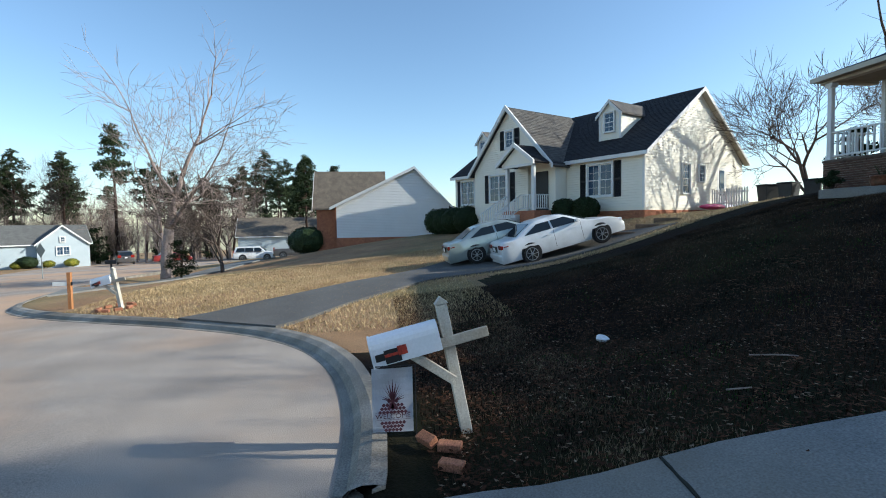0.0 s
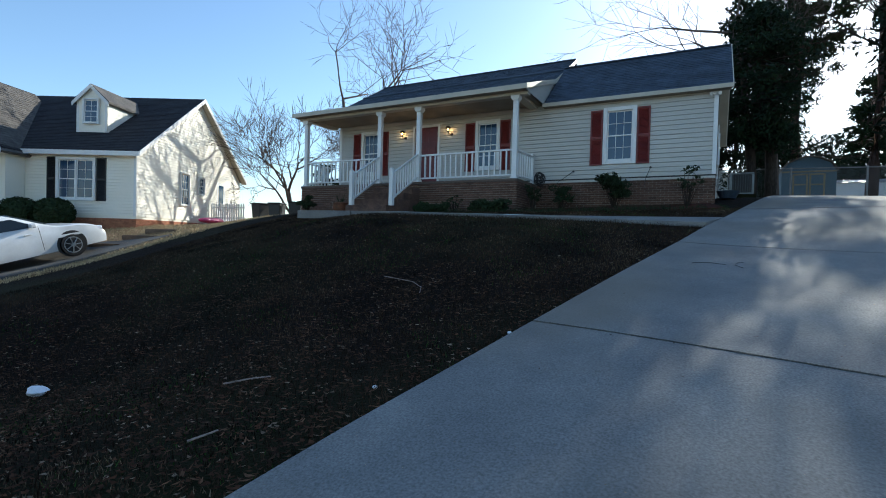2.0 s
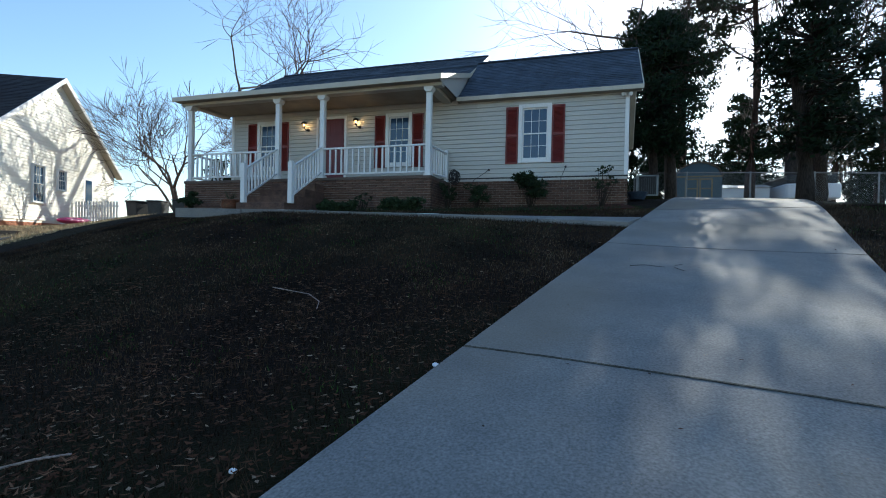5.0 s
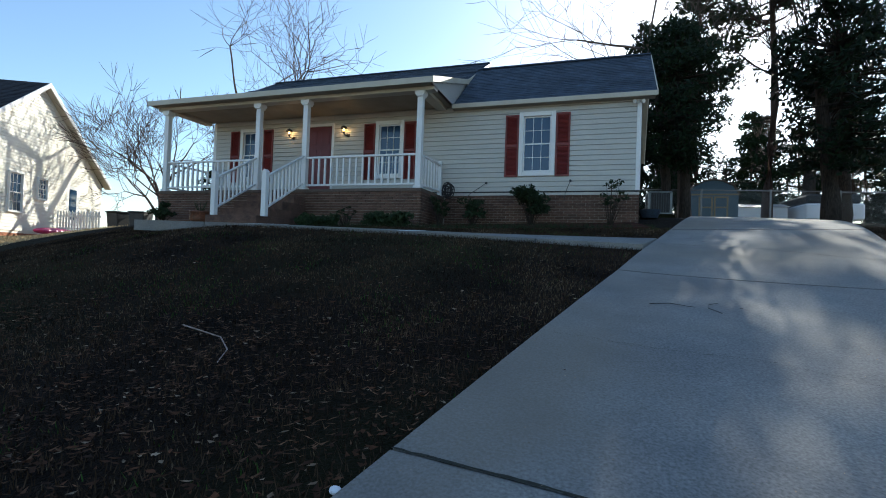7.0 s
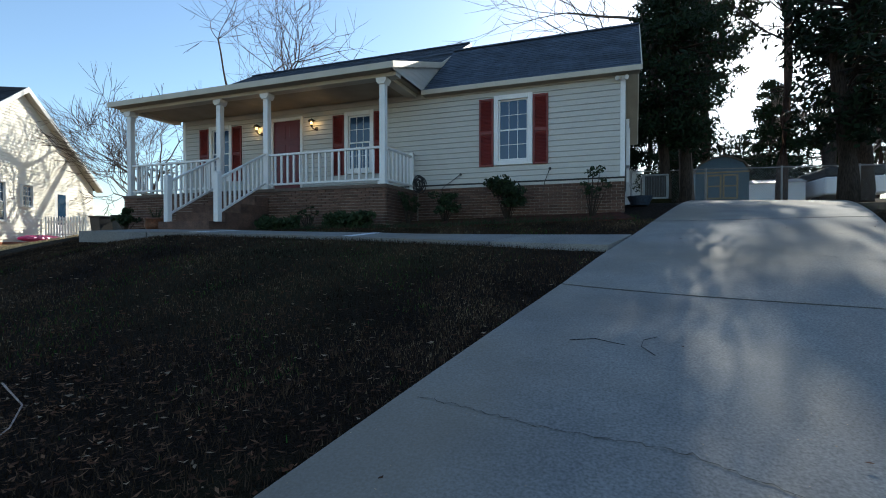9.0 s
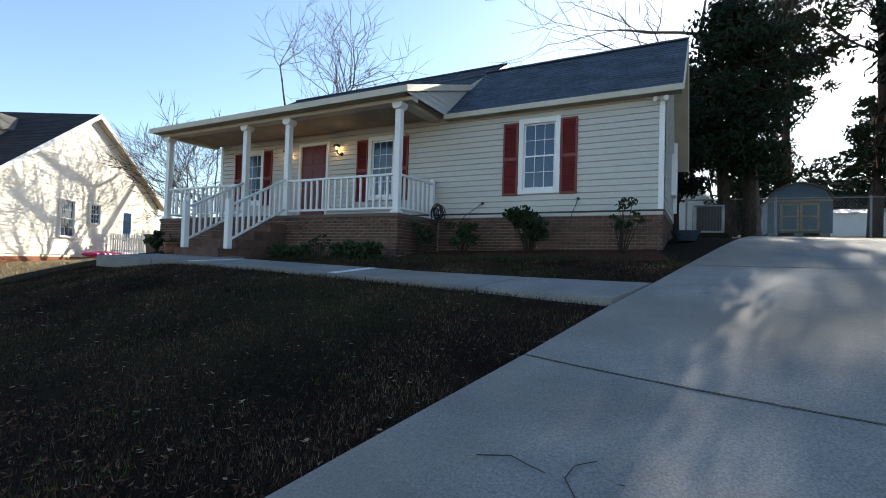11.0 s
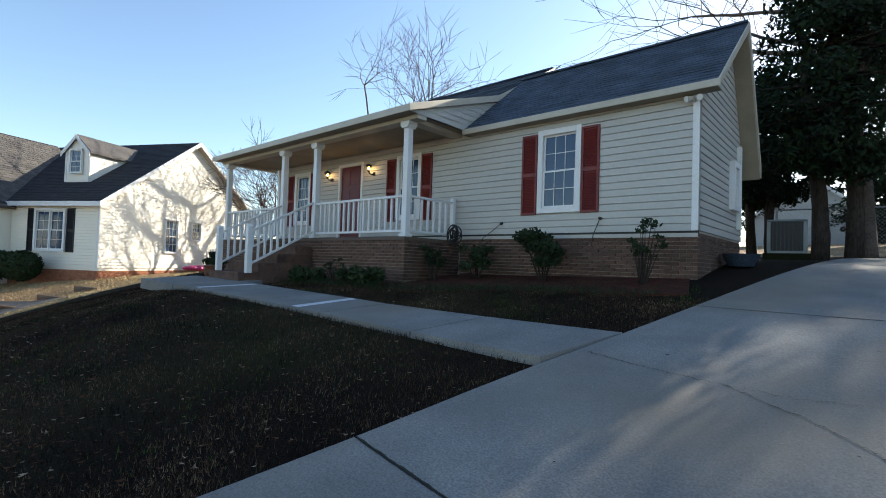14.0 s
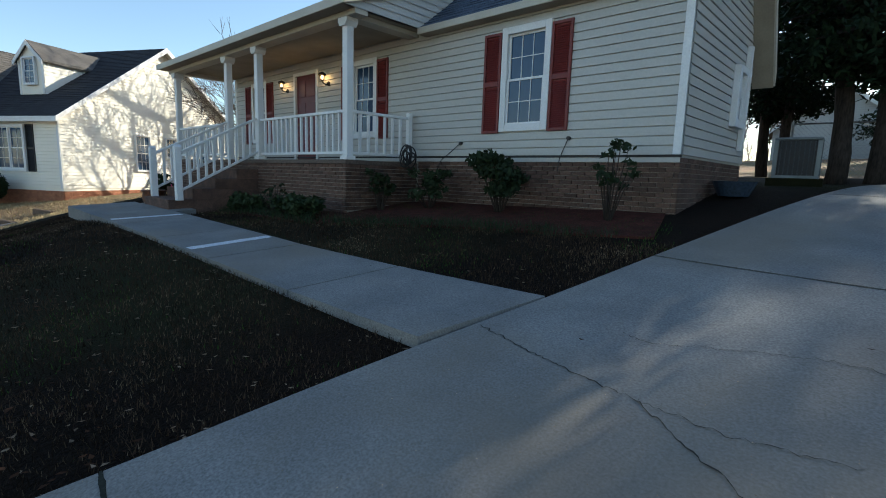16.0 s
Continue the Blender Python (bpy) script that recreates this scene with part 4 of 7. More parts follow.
def mesh_of(name, vs, fs, material):
    me = bpy.data.meshes.new(name)
    me.from_pydata([tuple(v) for v in vs], [], fs)
    me.materials.append(material)
    me.polygons.foreach_set("use_smooth", [True] * len(me.polygons))
    me.update()
    return me


def leaves(rnd, centres, per, size, squash=.7, leaf=.12, lng=1.0):
    """Many small leaf blades in clumps round the centres, as arrays."""
    vs, fs = [], []
    for c, r in centres:
        for _ in range(int(per * r * r)):
            d = Vector((rnd.gauss(0, 1), rnd.gauss(0, 1), rnd.gauss(0, 1) * squash)).normalized() * r * rnd.random() ** .45
            p = c + Vector((d.x, d.y, d.z * squash))
            a = Vector((rnd.uniform(-1, 1), rnd.uniform(-1, 1), rnd.uniform(-1, 1))).normalized()
            b = a.orthogonal().normalized()
            s = leaf * rnd.uniform(.6, 1.4)
            i = len(vs)
            vs += [p - a * s * lng, p + b * s * .45, p + a * s * lng, p - b * s * .45]
            fs.append((i, i + 1, i + 2, i + 3))
    return vs, fs


def pine(seed, height, r, crown=.5, spread=2.6, clumps=52, leaf=.17, lng=1.3, per=110):
    """Trunk and crown meshes of a pine: bare below, clumped needles on short limbs above."""
    rnd = random.Random(seed)
    vs, fs, cs = [], [], []
    pts = [Vector((math.sin(i * .9 + seed) * .12, math.cos(i * 1.3 + seed) * .12, -.3 + (height + .3) * i / 8)) for i in range(9)]
    tube_verts(vs, fs, pts, [r * (1 - .85 * i / 8) for i in range(9)], 8)
    for k in range(clumps):
        t = 1 - crown * rnd.random() ** .8
        z = height * t
        w = spread * (1.15 - t) / .6 * rnd.uniform(.35, 1.0) * (.7 if t > .93 else 1)
        a = rnd.uniform(0, 2 * math.pi)
        p = Vector((0, 0, z))
        q = Vector((math.cos(a) * w, math.sin(a) * w, z + rnd.uniform(-.2, .6)))
        tube_verts(vs, fs, [p, (p + q) / 2 + Vector((0, 0, -.15)), q], [r * .22, r * .14, r * .05], 4)
        cs.append((q, rnd.uniform(.45, .95)))
    for k in range(10):
        a, z = rnd.uniform(0, 6.28), height * rnd.uniform(.2, 1 - crown)
        tube_verts(vs, fs, [Vector((0, 0, z)), Vector((math.cos(a) * .9, math.sin(a) * .9, z + .1))], [r * .15, r * .04], 3)
    lv, lf = leaves(rnd, cs, per, 1, leaf=leaf, lng=lng)
    return (vs, fs), (lv, lf)


TREES = {}


def plant(kind, x, y, rz=0.0, s=1.0, label="", category="tree", z=None, group=""):
    t = new("tree")
    for nm, me in TREES[kind]:
        o = new(nm, me)
        o.parent = t
    t.matrix_world = pose(x, y, gz(x, y) - .05 if z is None else z, 0, 0, rz) @ Matrix.Diagonal((s, s, s, 1))
    t.scale = (s, s, s)
    return tagged(t, label, category, group)


TWIG = mat("twig_bark", (.12, .09, .075), .95, (.08, .06, .05), 3, 25, .3)
TWIG_P = mat("pinkish_twig_bark", (.36, .28, .26), .95, (.28, .22, .18), 3, 25, .3)
for key, args, mt in (("tall", dict(seed=3, height=16.5, trunk_r=.4, leader=True, levels=6, trunk_frac=.2, spread=1.25, up=.12, forks=(3, 4), ang=(.5, .85), shrink=.76), TWIG_P),
                      ("wide", dict(seed=8, height=13, trunk_r=.26, levels=6, trunk_frac=.16, spread=1.3, forks=(3, 4), up=.1), TWIG),
                      ("multi", dict(seed=21, height=7.2, trunk_r=.14, levels=5, trunk_frac=.1, spread=1.2, up=.2, forks=(4, 4)), TWIG),
                      ("open", dict(seed=5, height=14.5, trunk_r=.3, levels=5, trunk_frac=.17, spread=1.5, up=.12, forks=(3, 4)), TWIG),
                      ("far", dict(leader=True, seed=34, height=12, trunk_r=.25, levels=5, trunk_frac=.25, spread=.9, forks=(3, 4)), TWIG_P),
                      ("big", dict(seed=44, height=17, trunk_r=.4, levels=6, trunk_frac=.3, spread=1.0, up=.15, forks=(3, 3)), BARK)):
    (tv, tf), (v, f) = bare_tree_mesh(**args)
    TREES[key] = [("trunk", mesh_of("trunk", tv, tf, mt)), ("crown", mesh_of("crown", v, f, mt))]
for key, a, b in (("pine", dict(seed=2, height=15, r=.26), NEEDLE), ("pine2", dict(seed=5, height=18, r=.3, crown=.4, spread=3.2), NEEDLE)):
    (v, f), (lv, lf) = pine(**a)
    TREES[key] = [("trunk", mesh_of("trunk", v, f, BARK_P)), ("crown", mesh_of("crown", lv, lf, b))]


def evergreen(seed, height, r, base, width, n, leaf=.11, per=200, droop=.4, trunks=2):
    rnd = random.Random(seed)
    vs, fs, cs = [], [], []
    for k in range(trunks):
        o = Vector((.5 * k - .2, .25 * k, 0))
        pts = [o + Vector((math.sin(i + k) * .08 + .1 * i * (k - .5), .05 * i, -.3 + (height * .8) * i / 6)) for i in range(7)]
        tube_verts(vs, fs, pts, [r * (1 - .1 * i) for i in range(7)], 9)
    for k in range(n):
        t = rnd.random()
        z = base + (height - base) * t
        w = width * math.sin(math.pi * min(.97, .12 + .85 * t)) ** .7
        a = rnd.uniform(0, 6.28)
        q = Vector((math.cos(a) * w * rnd.uniform(.2, 1), math.sin(a) * w * rnd.uniform(.2, 1), z - droop * rnd.random()))
        cs.append((q, rnd.uniform(.35, .75)))
        tube_verts(vs, fs, [Vector((0, 0, min(z, height * .75))), q], [.06, .02], 3)
    lv, lf = leaves(rnd, cs, per, 1, leaf=leaf)
    return (vs, fs), (lv, lf)


for key, a in (("magnolia", dict(seed=4, height=7.0, r=.2, base=2.1, width=1.75, n=130, per=330, leaf=.08)), ("palmetto", dict(seed=9, height=8.5, r=.34, base=2.4, width=2.8, n=130, per=190, leaf=.14, trunks=1)),
               ("cedar", dict(seed=12, height=5.0, r=.15, base=.8, width=1.8, n=50, trunks=1))):
    (v, f), (lv, lf) = evergreen(**a)
    TREES[key] = [("trunk", mesh_of("trunk", v, f, BARK)), ("crown", mesh_of("crown", lv, lf, LEAF))]

plant("tall", -31.9, -12.9, 0, 1.0, "tall leafless maple with pale bark on a brown lawn")
plant("multi", -31, -9.4, 40, .9, "spreading leafless small tree beside the tall maple", z=gz(-31, -9.4))
plant("cedar", -29.5, -11.2, 10, .45, "low spiky evergreen shrub beside the maple", "shrub")
plant("open", -22.8, 27, 0, 1.2, "leafless tree rising behind the beige house")
plant("multi", -22.0, 21.2, 0, 1.05, "leafless multi-stemmed tree between the two houses")
plant("multi", -18.0, 22.6, 120, .9, "leafless multi-stemmed tree behind the porch corner")
plant("wide", -30, 37, 200, .8, "leafless tree behind the gap between the houses")
plant("cedar", -24.5, 27, 0, .8, "dark evergreen shrub behind the bins", "shrub")
plant("magnolia", .6, 21.0, 0, 1.0, "dark broad-leaved evergreen tree with two trunks beyond the driveway")
plant("magnolia", -1.1, 24.5, 140, .8, "dark broad-leaved evergreen behind the house corner")
plant("palmetto", 6.3, 23.8, 0, 1.0, "dense dark evergreen tree with a thick trunk beyond the driveway")
plant("open", 1.2, 22.4, 60, .85, "leafless grey tree behind the dark evergreen")
plant("pine2", 5.95, 30.2, 0, .9, "tall thin pine behind the shed")
plant("big", 8.3, 28.5, 20, .9, "large leafless tree with crooked limbs")
plant("big", 9.5, 36, 220, 1.0, "large leafless tree in the wood")
# extra pines, added on the sun's line to throw shade over the driveway
for x, y in ((4.4, 41), (5.2, 48.5)):
    plant("pine2", x, y, x * 50, .95, "tall dark pine in the wood behind the houses", group="trees of the wood")
for x, y, k, sc in ((-5.6, 52, "far", .9), (1.4, 36, "cedar", .9), (-4.4, 62, "pine", .8), (2.2, 38, "cedar", 1.1), (-7.0, 48, "far", .8)):
    plant(k, x, y, x * 70, sc, "tree behind the back garden fence", group="trees of the wood")
# wood behind
rnd = random.Random(77)
WOODS = "tall pines and bare trees of the wood"
for i in range(54):
    x = -2 + i * 1.07 + rnd.uniform(-1.5, 1.5)
    y = rnd.uniform(38, 80)
    k = rnd.choice(["pine", "pine2", "pine2", "far", "big", "pine"])
    hk = {"pine": 15, "pine2": 18, "far": 12, "big": 17}[k]
    sc = rnd.uniform(.75, 1.1)
    if -25 < x - .18 * y < -3.8:
        sc = min(sc, ((y + 3) * .45 - .7 - gz(x, y)) / hk)
    elif -2.0 < x - .18 * y < 1.6:
        sc = min(sc, ((y - 5) * .46 + .6 - gz(x, y)) / hk)
    plant(k, x, y, rnd.uniform(0, 360), sc, {"p": "tall dark pine in the wood behind the houses", "f": "bare tree in the wood behind the houses", "b": "bare tree in the wood behind the houses"}[k[0]], group="trees of the wood")
for i in range(32):
    plant("cedar", -1 + i * 1.5 + rnd.uniform(-1, 1), rnd.uniform(36, 62), rnd.uniform(0, 360), rnd.uniform(.6, 1.3), "dark understorey evergreen in the wood", group="trees of the wood")
for i in range(14):
    plant(rnd.choice(["far", "pine", "cedar"]), -28 + i * 2 + rnd.uniform(-1, 1), rnd.uniform(55, 75), rnd.uniform(0, 360), rnd.uniform(.3, .45), "low tree beyond the back gardens", group="trees of the wood")
for i in range(104):
    a = radians(rnd.uniform(86, 128))
    r = rnd.uniform(100 if a > radians(115) else 88, 130)
    k = rnd.choice(["far", "far", "far", "pine", "pine2", "far"])
    s = rnd.uniform(.85, 1.25) * (.75 if a < radians(96) else 1)
    x, y = -r * math.sin(a), r * math.cos(a)
    plant(k, x, y, rnd.uniform(0, 360), s, "tall pine beyond the street" if "pine" in k else "bare winter tree beyond the street", group="trees beyond the street", z=float(street(x, y)) - .5)
for i in range(60):
    a = radians(rnd.uniform(86, 128))
    r = rnd.uniform(97 if a > radians(115) else 84, 106)
    k = rnd.choice(["multi", "cedar", "multi", "far"])
    x, y = -r * math.sin(a), r * math.cos(a)
    plant(k, x, y, rnd.uniform(0, 360), rnd.uniform(.8, 1.3) * (.7 if k == "far" else 1), "brown winter undergrowth beyond the street", group="trees beyond the street", z=float(street(x, y)) - .3)
for x, y, k, s in ((-85, -41.5, "pine2", 1.2), (-86, -52, "wide", 1.35), (-72, -10, "pine", .9), (-74, -6, "pine", .85), (-70, 2, "far", .9), (-78, -2, "pine", .8), (-80, -30, "far", 1.0)):
    plant(k, x, y, rnd.uniform(0, 360), s, "tall pine beyond the street" if "pine" in k else "bare winter tree beyond the street", group="trees beyond the street")


# ---- shrubs ----
def shrub(x, y, w, h, label, leaf=.045, per=420, stems=5, material=SHRUB, seed=1, loose=0.0, z=None, name="shrub", cat="shrub"):
    rnd = random.Random(seed)
    m = at(x, y, gz(x, y) - .03 if z is None else z)
    t = thing(name, m, label, cat)
    vs, fs, cs = [], [], []
    for k in range(stems * 3):
        a = rnd.uniform(0, 6.28)
        q = Vector((math.cos(a) * w * .5 * rnd.random(), math.sin(a) * w * .5 * rnd.random(), h * rnd.uniform(.3 + loose * .1, .95)))
        tube_verts(vs, fs, [Vector((0, 0, 0)) + Vector((q.x * .15, q.y * .15, 0)), Vector((q.x * .6, q.y * .6, q.z * .55)), q], [.012, .009, .004], 4)
        cs.append((q, (w * .22) * (1 - loose * .5)))
    o = tagged(part("stem", bm_from(vs, fs), BARK, t), kind="stuff")
    lv, lf = leaves(rnd, cs, per * 7.5, 1, leaf=leaf)
    o = data_ob("foliage", lv, lf, material, t)
    return t


def bm_from(vs, fs):
    me = bpy.data.meshes.new("tmp")
    me.from_pydata([tuple(v) for v in vs], [], fs)
    bm = bmesh.new()
    bm.from_mesh(me)
    bpy.data.meshes.remove(me)
    return bm


shrub(-3.25, 14.9, .9, .95, "small rounded dark shrub in front of the brick foundation", seed=3)
shrub(-1.45, 14.85, .8, 1.15, "loose upright shrub with sparse leaves by the house corner", seed=4, loose=1.0, per=260)
shrub(-4.75, 14.85, .8, .7, "low dark shrub in the bed beside the porch", seed=5, loose=.5, per=300)
shrub(-5.45, 14.3, .5, .75, "dark leafy shrub at the porch corner", seed=6, loose=.5)
shrub(-7.5, 13.35, .6, .6, "sparse red-twigged shrub in front of the porch brick", seed=7, loose=1.0, per=160)
for i, x in enumerate((-8.35, -8.0, -6.6, -6.0)):
    shrub(x, 13.1, .65, .35, "low dark bushy plant at the porch bed", seed=10 + i, name="bed_plant", cat="plant")
shrub(-13.1, 13.2, .7, .6, "dark shrub by the porch's brick corner", seed=15, loose=.4)


def ball_shrub(x, y, r, h, label, material=SHRUB, seed=1, m=None, name="shrub"):
    rnd = random.Random(seed)
    t = thing(name, m or at(x, y, gz(x, y)), label, "shrub")
    bm = bmesh.new()
    bmesh.ops.create_icosphere(bm, subdivisions=3, radius=1)
    for v in bm.verts:
        k = 1 + .12 * noise.noise(v.co * 2.5 + Vector((seed, 0, 0)))
        v.co = Vector((v.co.x * r * k, v.co.y * r * k, h * .5 + v.co.z * h * .5 * k))
    part("core", bm, material, t)
    vs, fs = [], []
    for _ in range(2600):
        d = Vector((rnd.gauss(0, 1), rnd.gauss(0, 1), rnd.gauss(0, 1))).normalized()
        k = rnd.uniform(.9, 1.1) * (1 + .12 * noise.noise(d * 2.5 + Vector((seed, 0, 0))))
        p = Vector((d.x * r * k, d.y * r * k, h * .5 + d.z * h * .5 * k))
        a = (Vector((rnd.uniform(-1, 1), rnd.uniform(-1, 1), rnd.uniform(-1, 1))) + d * .5).normalized()
        b = a.orthogonal().normalized()
        s = .05 * rnd.uniform(.7, 1.4)
        i = len(vs)
        vs += [p - a * s, p + b * s * .5, p + a * s, p - b * s * .5]
        fs.append((i, i + 1, i + 2, i + 3))
    data_ob("foliage", vs, fs, material, t)
    return t


for i, s in enumerate((-4.0, -2.6)):
    p = NM @ Vector((s, -1.0, 0))
    ball_shrub(p.x, p.y, .62, 1.15, "rounded clipped dark shrub under the window", seed=30 + i, m=at(p.x, p.y, 1.35))
for i, (s, y) in enumerate(((-12.0, -1.3), (-13.2, -1.4), (-14.4, -1.3), (-15.5, -1.2))):
    p = NM @ Vector((s, y, 0))
    ball_shrub(p.x, p.y, .95, 1.7, "large dark hedge shrub at the house front", seed=40 + i, m=at(p.x, p.y, gz(p.x, p.y)))


# ---- mailboxes ----
WOOD_W = mat("weathered_white_wood", (.55, .52, .46), .75, (.42, .38, .32), 6, 60, .4, dirt=(.2, .17, .13), dirt_amt=.5, detail=.2)
METAL_W = mat("white_enamelled_metal", (.8, .8, .82), .35, (.75, .75, .78), 2, 40, .03, detail=.05)
RED = mat("red_plastic", (.45, .05, .03), .4, None, 3, 40, .03)


def beam(bm, p, q, w, d):
    p, q = Vector(p), Vector(q)
    v = q - p
    m = Matrix.Translation((p + q) / 2) @ v.to_track_quat("Z", "Y").to_matrix().to_4x4()
    box(bm, -w / 2, w / 2, -d / 2, d / 2, -v.length / 2, v.length / 2, m, .005)


def mailbox(m, label, flag=True, simple=False):
    t = thing("mailbox", m, label, "mailbox")
    bm = bmesh.new()
    beam(bm, (0, .62, -.75), (0, .37, .6), .1, .1)
    prism(bm, [(.31, .6), (.43, .62), (.36, .67)], "x", -.05, .05)
    part("post", bm, WOOD_W, t)
    bm = bmesh.new()
    beam(bm, (.055, -.2, .13), (.055, .78, .36), .04, .09)
    part("crossbar", bm, WOOD_W, t)
    bm = bmesh.new()
    beam(bm, (.05, .1, .18), (.05, .47, -.07), .04, .08)
    part("brace", bm, WOOD_W, t)
    mm = Matrix.Translation((0, .05, .28)) @ pose(0, 0, 0, 13, 0, 0)
    bm = bmesh.new()
    w, h, l = .1, .14, .3
    arch = [(-w, -.13)] + [(-w * math.cos(a), .03 + w * math.sin(a)) for a in np.linspace(0, math.pi, 9)] + [(w, -.13)]
    prism(bm, arch, "y", -l, l)
    bmesh.ops.transform(bm, matrix=mm, verts=bm.verts)
    part("box", bm, METAL_W, t)
    bm = bmesh.new()
    prism(bm, [(p[0] * 1.08, p[1] * 1.05) for p in arch], "y", -l - .015, -l - .001)
    bmesh.ops.transform(bm, matrix=mm, verts=bm.verts)
    part("door", bm, METAL_W, t)
    bm = bmesh.new()
    box(bm, w + .002, w + .012, -.22, -.02, -.06, -.035)
    box(bm, w + .002, w + .014, -.08, .0, -.07, .01)
    bmesh.ops.transform(bm, matrix=mm, verts=bm.verts)
    part("flag", bm, RED, t, "red signal flag")
    bm = bmesh.new()
    box(bm, w + .002, w + .01, -.2, -.06, -.12, .0, None, .002)
    box(bm, w + .002, w + .02, -.28, -.2, -.08, -.02, None, .002)
    bmesh.ops.transform(bm, matrix=mm, verts=bm.verts)
    part("latch_plate", bm, BLACKP, t, "black plate on the side")
    return t


mb = mailbox(at(-4.6, 0, 0), "white arched metal mailbox on a leaning weathered wooden post")
m2 = mailbox(at(-15.2, -7.9, -.42, -14) @ Matrix.Scale(1.0, 4), "white metal mailbox on a white wooden post with bricks round it")
# garden flag with its stand
ft = thing("garden_flag", at(-4.5, -.075, -.5), "white pineapple garden flag on a thin black stand by the kerb", "flag")
CLOTH = mat("white_cloth", (.62, .62, .66), .9, None, 5, 200, .2, detail=.1)
PRINT = mat("plum_print", (.09, .03, .045), .9, None, 5, 100, .1, detail=.3)
bm = bmesh.new()
n = 12
g = [[bm.verts.new((.012 * math.sin(j * .9 + i * .3), -.175 + .35 * i / n, .585 - .56 * j / n)) for i in range(n + 1)] for j in range(n + 1)]
for j in range(n):
    for i in range(n):
        bm.faces.new((g[j][i], g[j + 1][i], g[j + 1][i + 1], g[j][i + 1]))
r = bmesh.ops.solidify(bm, geom=bm.faces[:], thickness=.003)
part("cloth", bm, CLOTH, ft)
bm = bmesh.new()
cyl(bm, (0, .2, -.1), (0, .2, .6), .005, n=6)
cyl(bm, (0, .2, .6), (0, -.19, .6), .005, n=6)
part("stand", bm, BLACKP, ft)
bm = bmesh.new()
rr = random.Random(3)
for j in range(9):
    for i in range(-4, 5):
        zz, yy = .05 + j * .031, i * .031 + (.015 if j % 2 else 0)
        if (yy / .115) ** 2 + ((zz - .165) / .14) ** 2 < 1 and not .135 < zz < .2:
            m = Matrix.Translation((.017, yy, zz)) @ Matrix.Rotation(radians(45), 4, "X")
            box(bm, -.001, .001, -.0125, .0125, -.0125, .0125, m)
for k in range(15):
    a = radians(-75 + k * 150 / 14)
    l = .2 - .09 * abs(math.sin(a))
    q = [(0.018, -.012 * math.cos(a), .3 - .012 * math.sin(a)), (.018, .012 * math.cos(a), .3 + .012 * math.sin(a)), (.018, math.sin(a) * l, .3 + math.cos(a) * l)]
    bm.faces.new([bm.verts.new(c) for c in q])
    q = [(c[0] + .0004, c[1] * .6, .24 + (c[2] - .3) * .7) for c in q]
    bm.faces.new([bm.verts.new(c) for c in q])
box(bm, .0155, .0165, -.15, .15, .198, .2)
box(bm, .0155, .0165, -.15, .15, .138, .14)
part("pineapple_print", bm, PRINT, ft, "plum-coloured pineapple print")
tc = bpy.data.curves.new("welcome", "FONT")
tc.body, tc.size, tc.align_x, tc.align_y, tc.extrude = "WELCOME", .062, "CENTER", "CENTER", .0004
tc.materials.append(PRINT)
to = new("lettering", tc)
to.parent = ft
to.matrix_basis = pose(.0185, 0, .169, 90, 0, 90)
# edging bricks by the mailbox
for i, (x, y, rz, tilt, z) in enumerate(((-4.35, .2, 30, 25, .07), (-4.25, .38, 70, 5, .03), (-3.95, .35, 60, 2, .02))):
    bm = bmesh.new()
    box(bm, -.1, .1, -.047, .047, -.035, .035, None, .006)
    o = mesh_ob("edging_brick", bm, BRICK_O)
    o.matrix_world = pose(x, y, gz(x, y) + z, tilt, 0, rz)
    tagged(o, "worn red edging brick lying by the mailbox post", "brick", "bricks round the mailbox")
for i in range(9):
    a = i * .7
    bm = bmesh.new()
    box(bm, -.1, .1, -.05, .05, -.045, .045, None, .012)
    o = mesh_ob("edging_brick", bm, BRICK_O)
    x, y = -15.1 + math.cos(a) * .55, -7.5 + math.sin(a) * .4
    o.matrix_world = pose(x, y, gz(x, y) + .05, 0, 0, math.degrees(a) + 90)
    tagged(o, "worn red edging brick round the far mailbox", "brick", "bricks round the far mailbox")


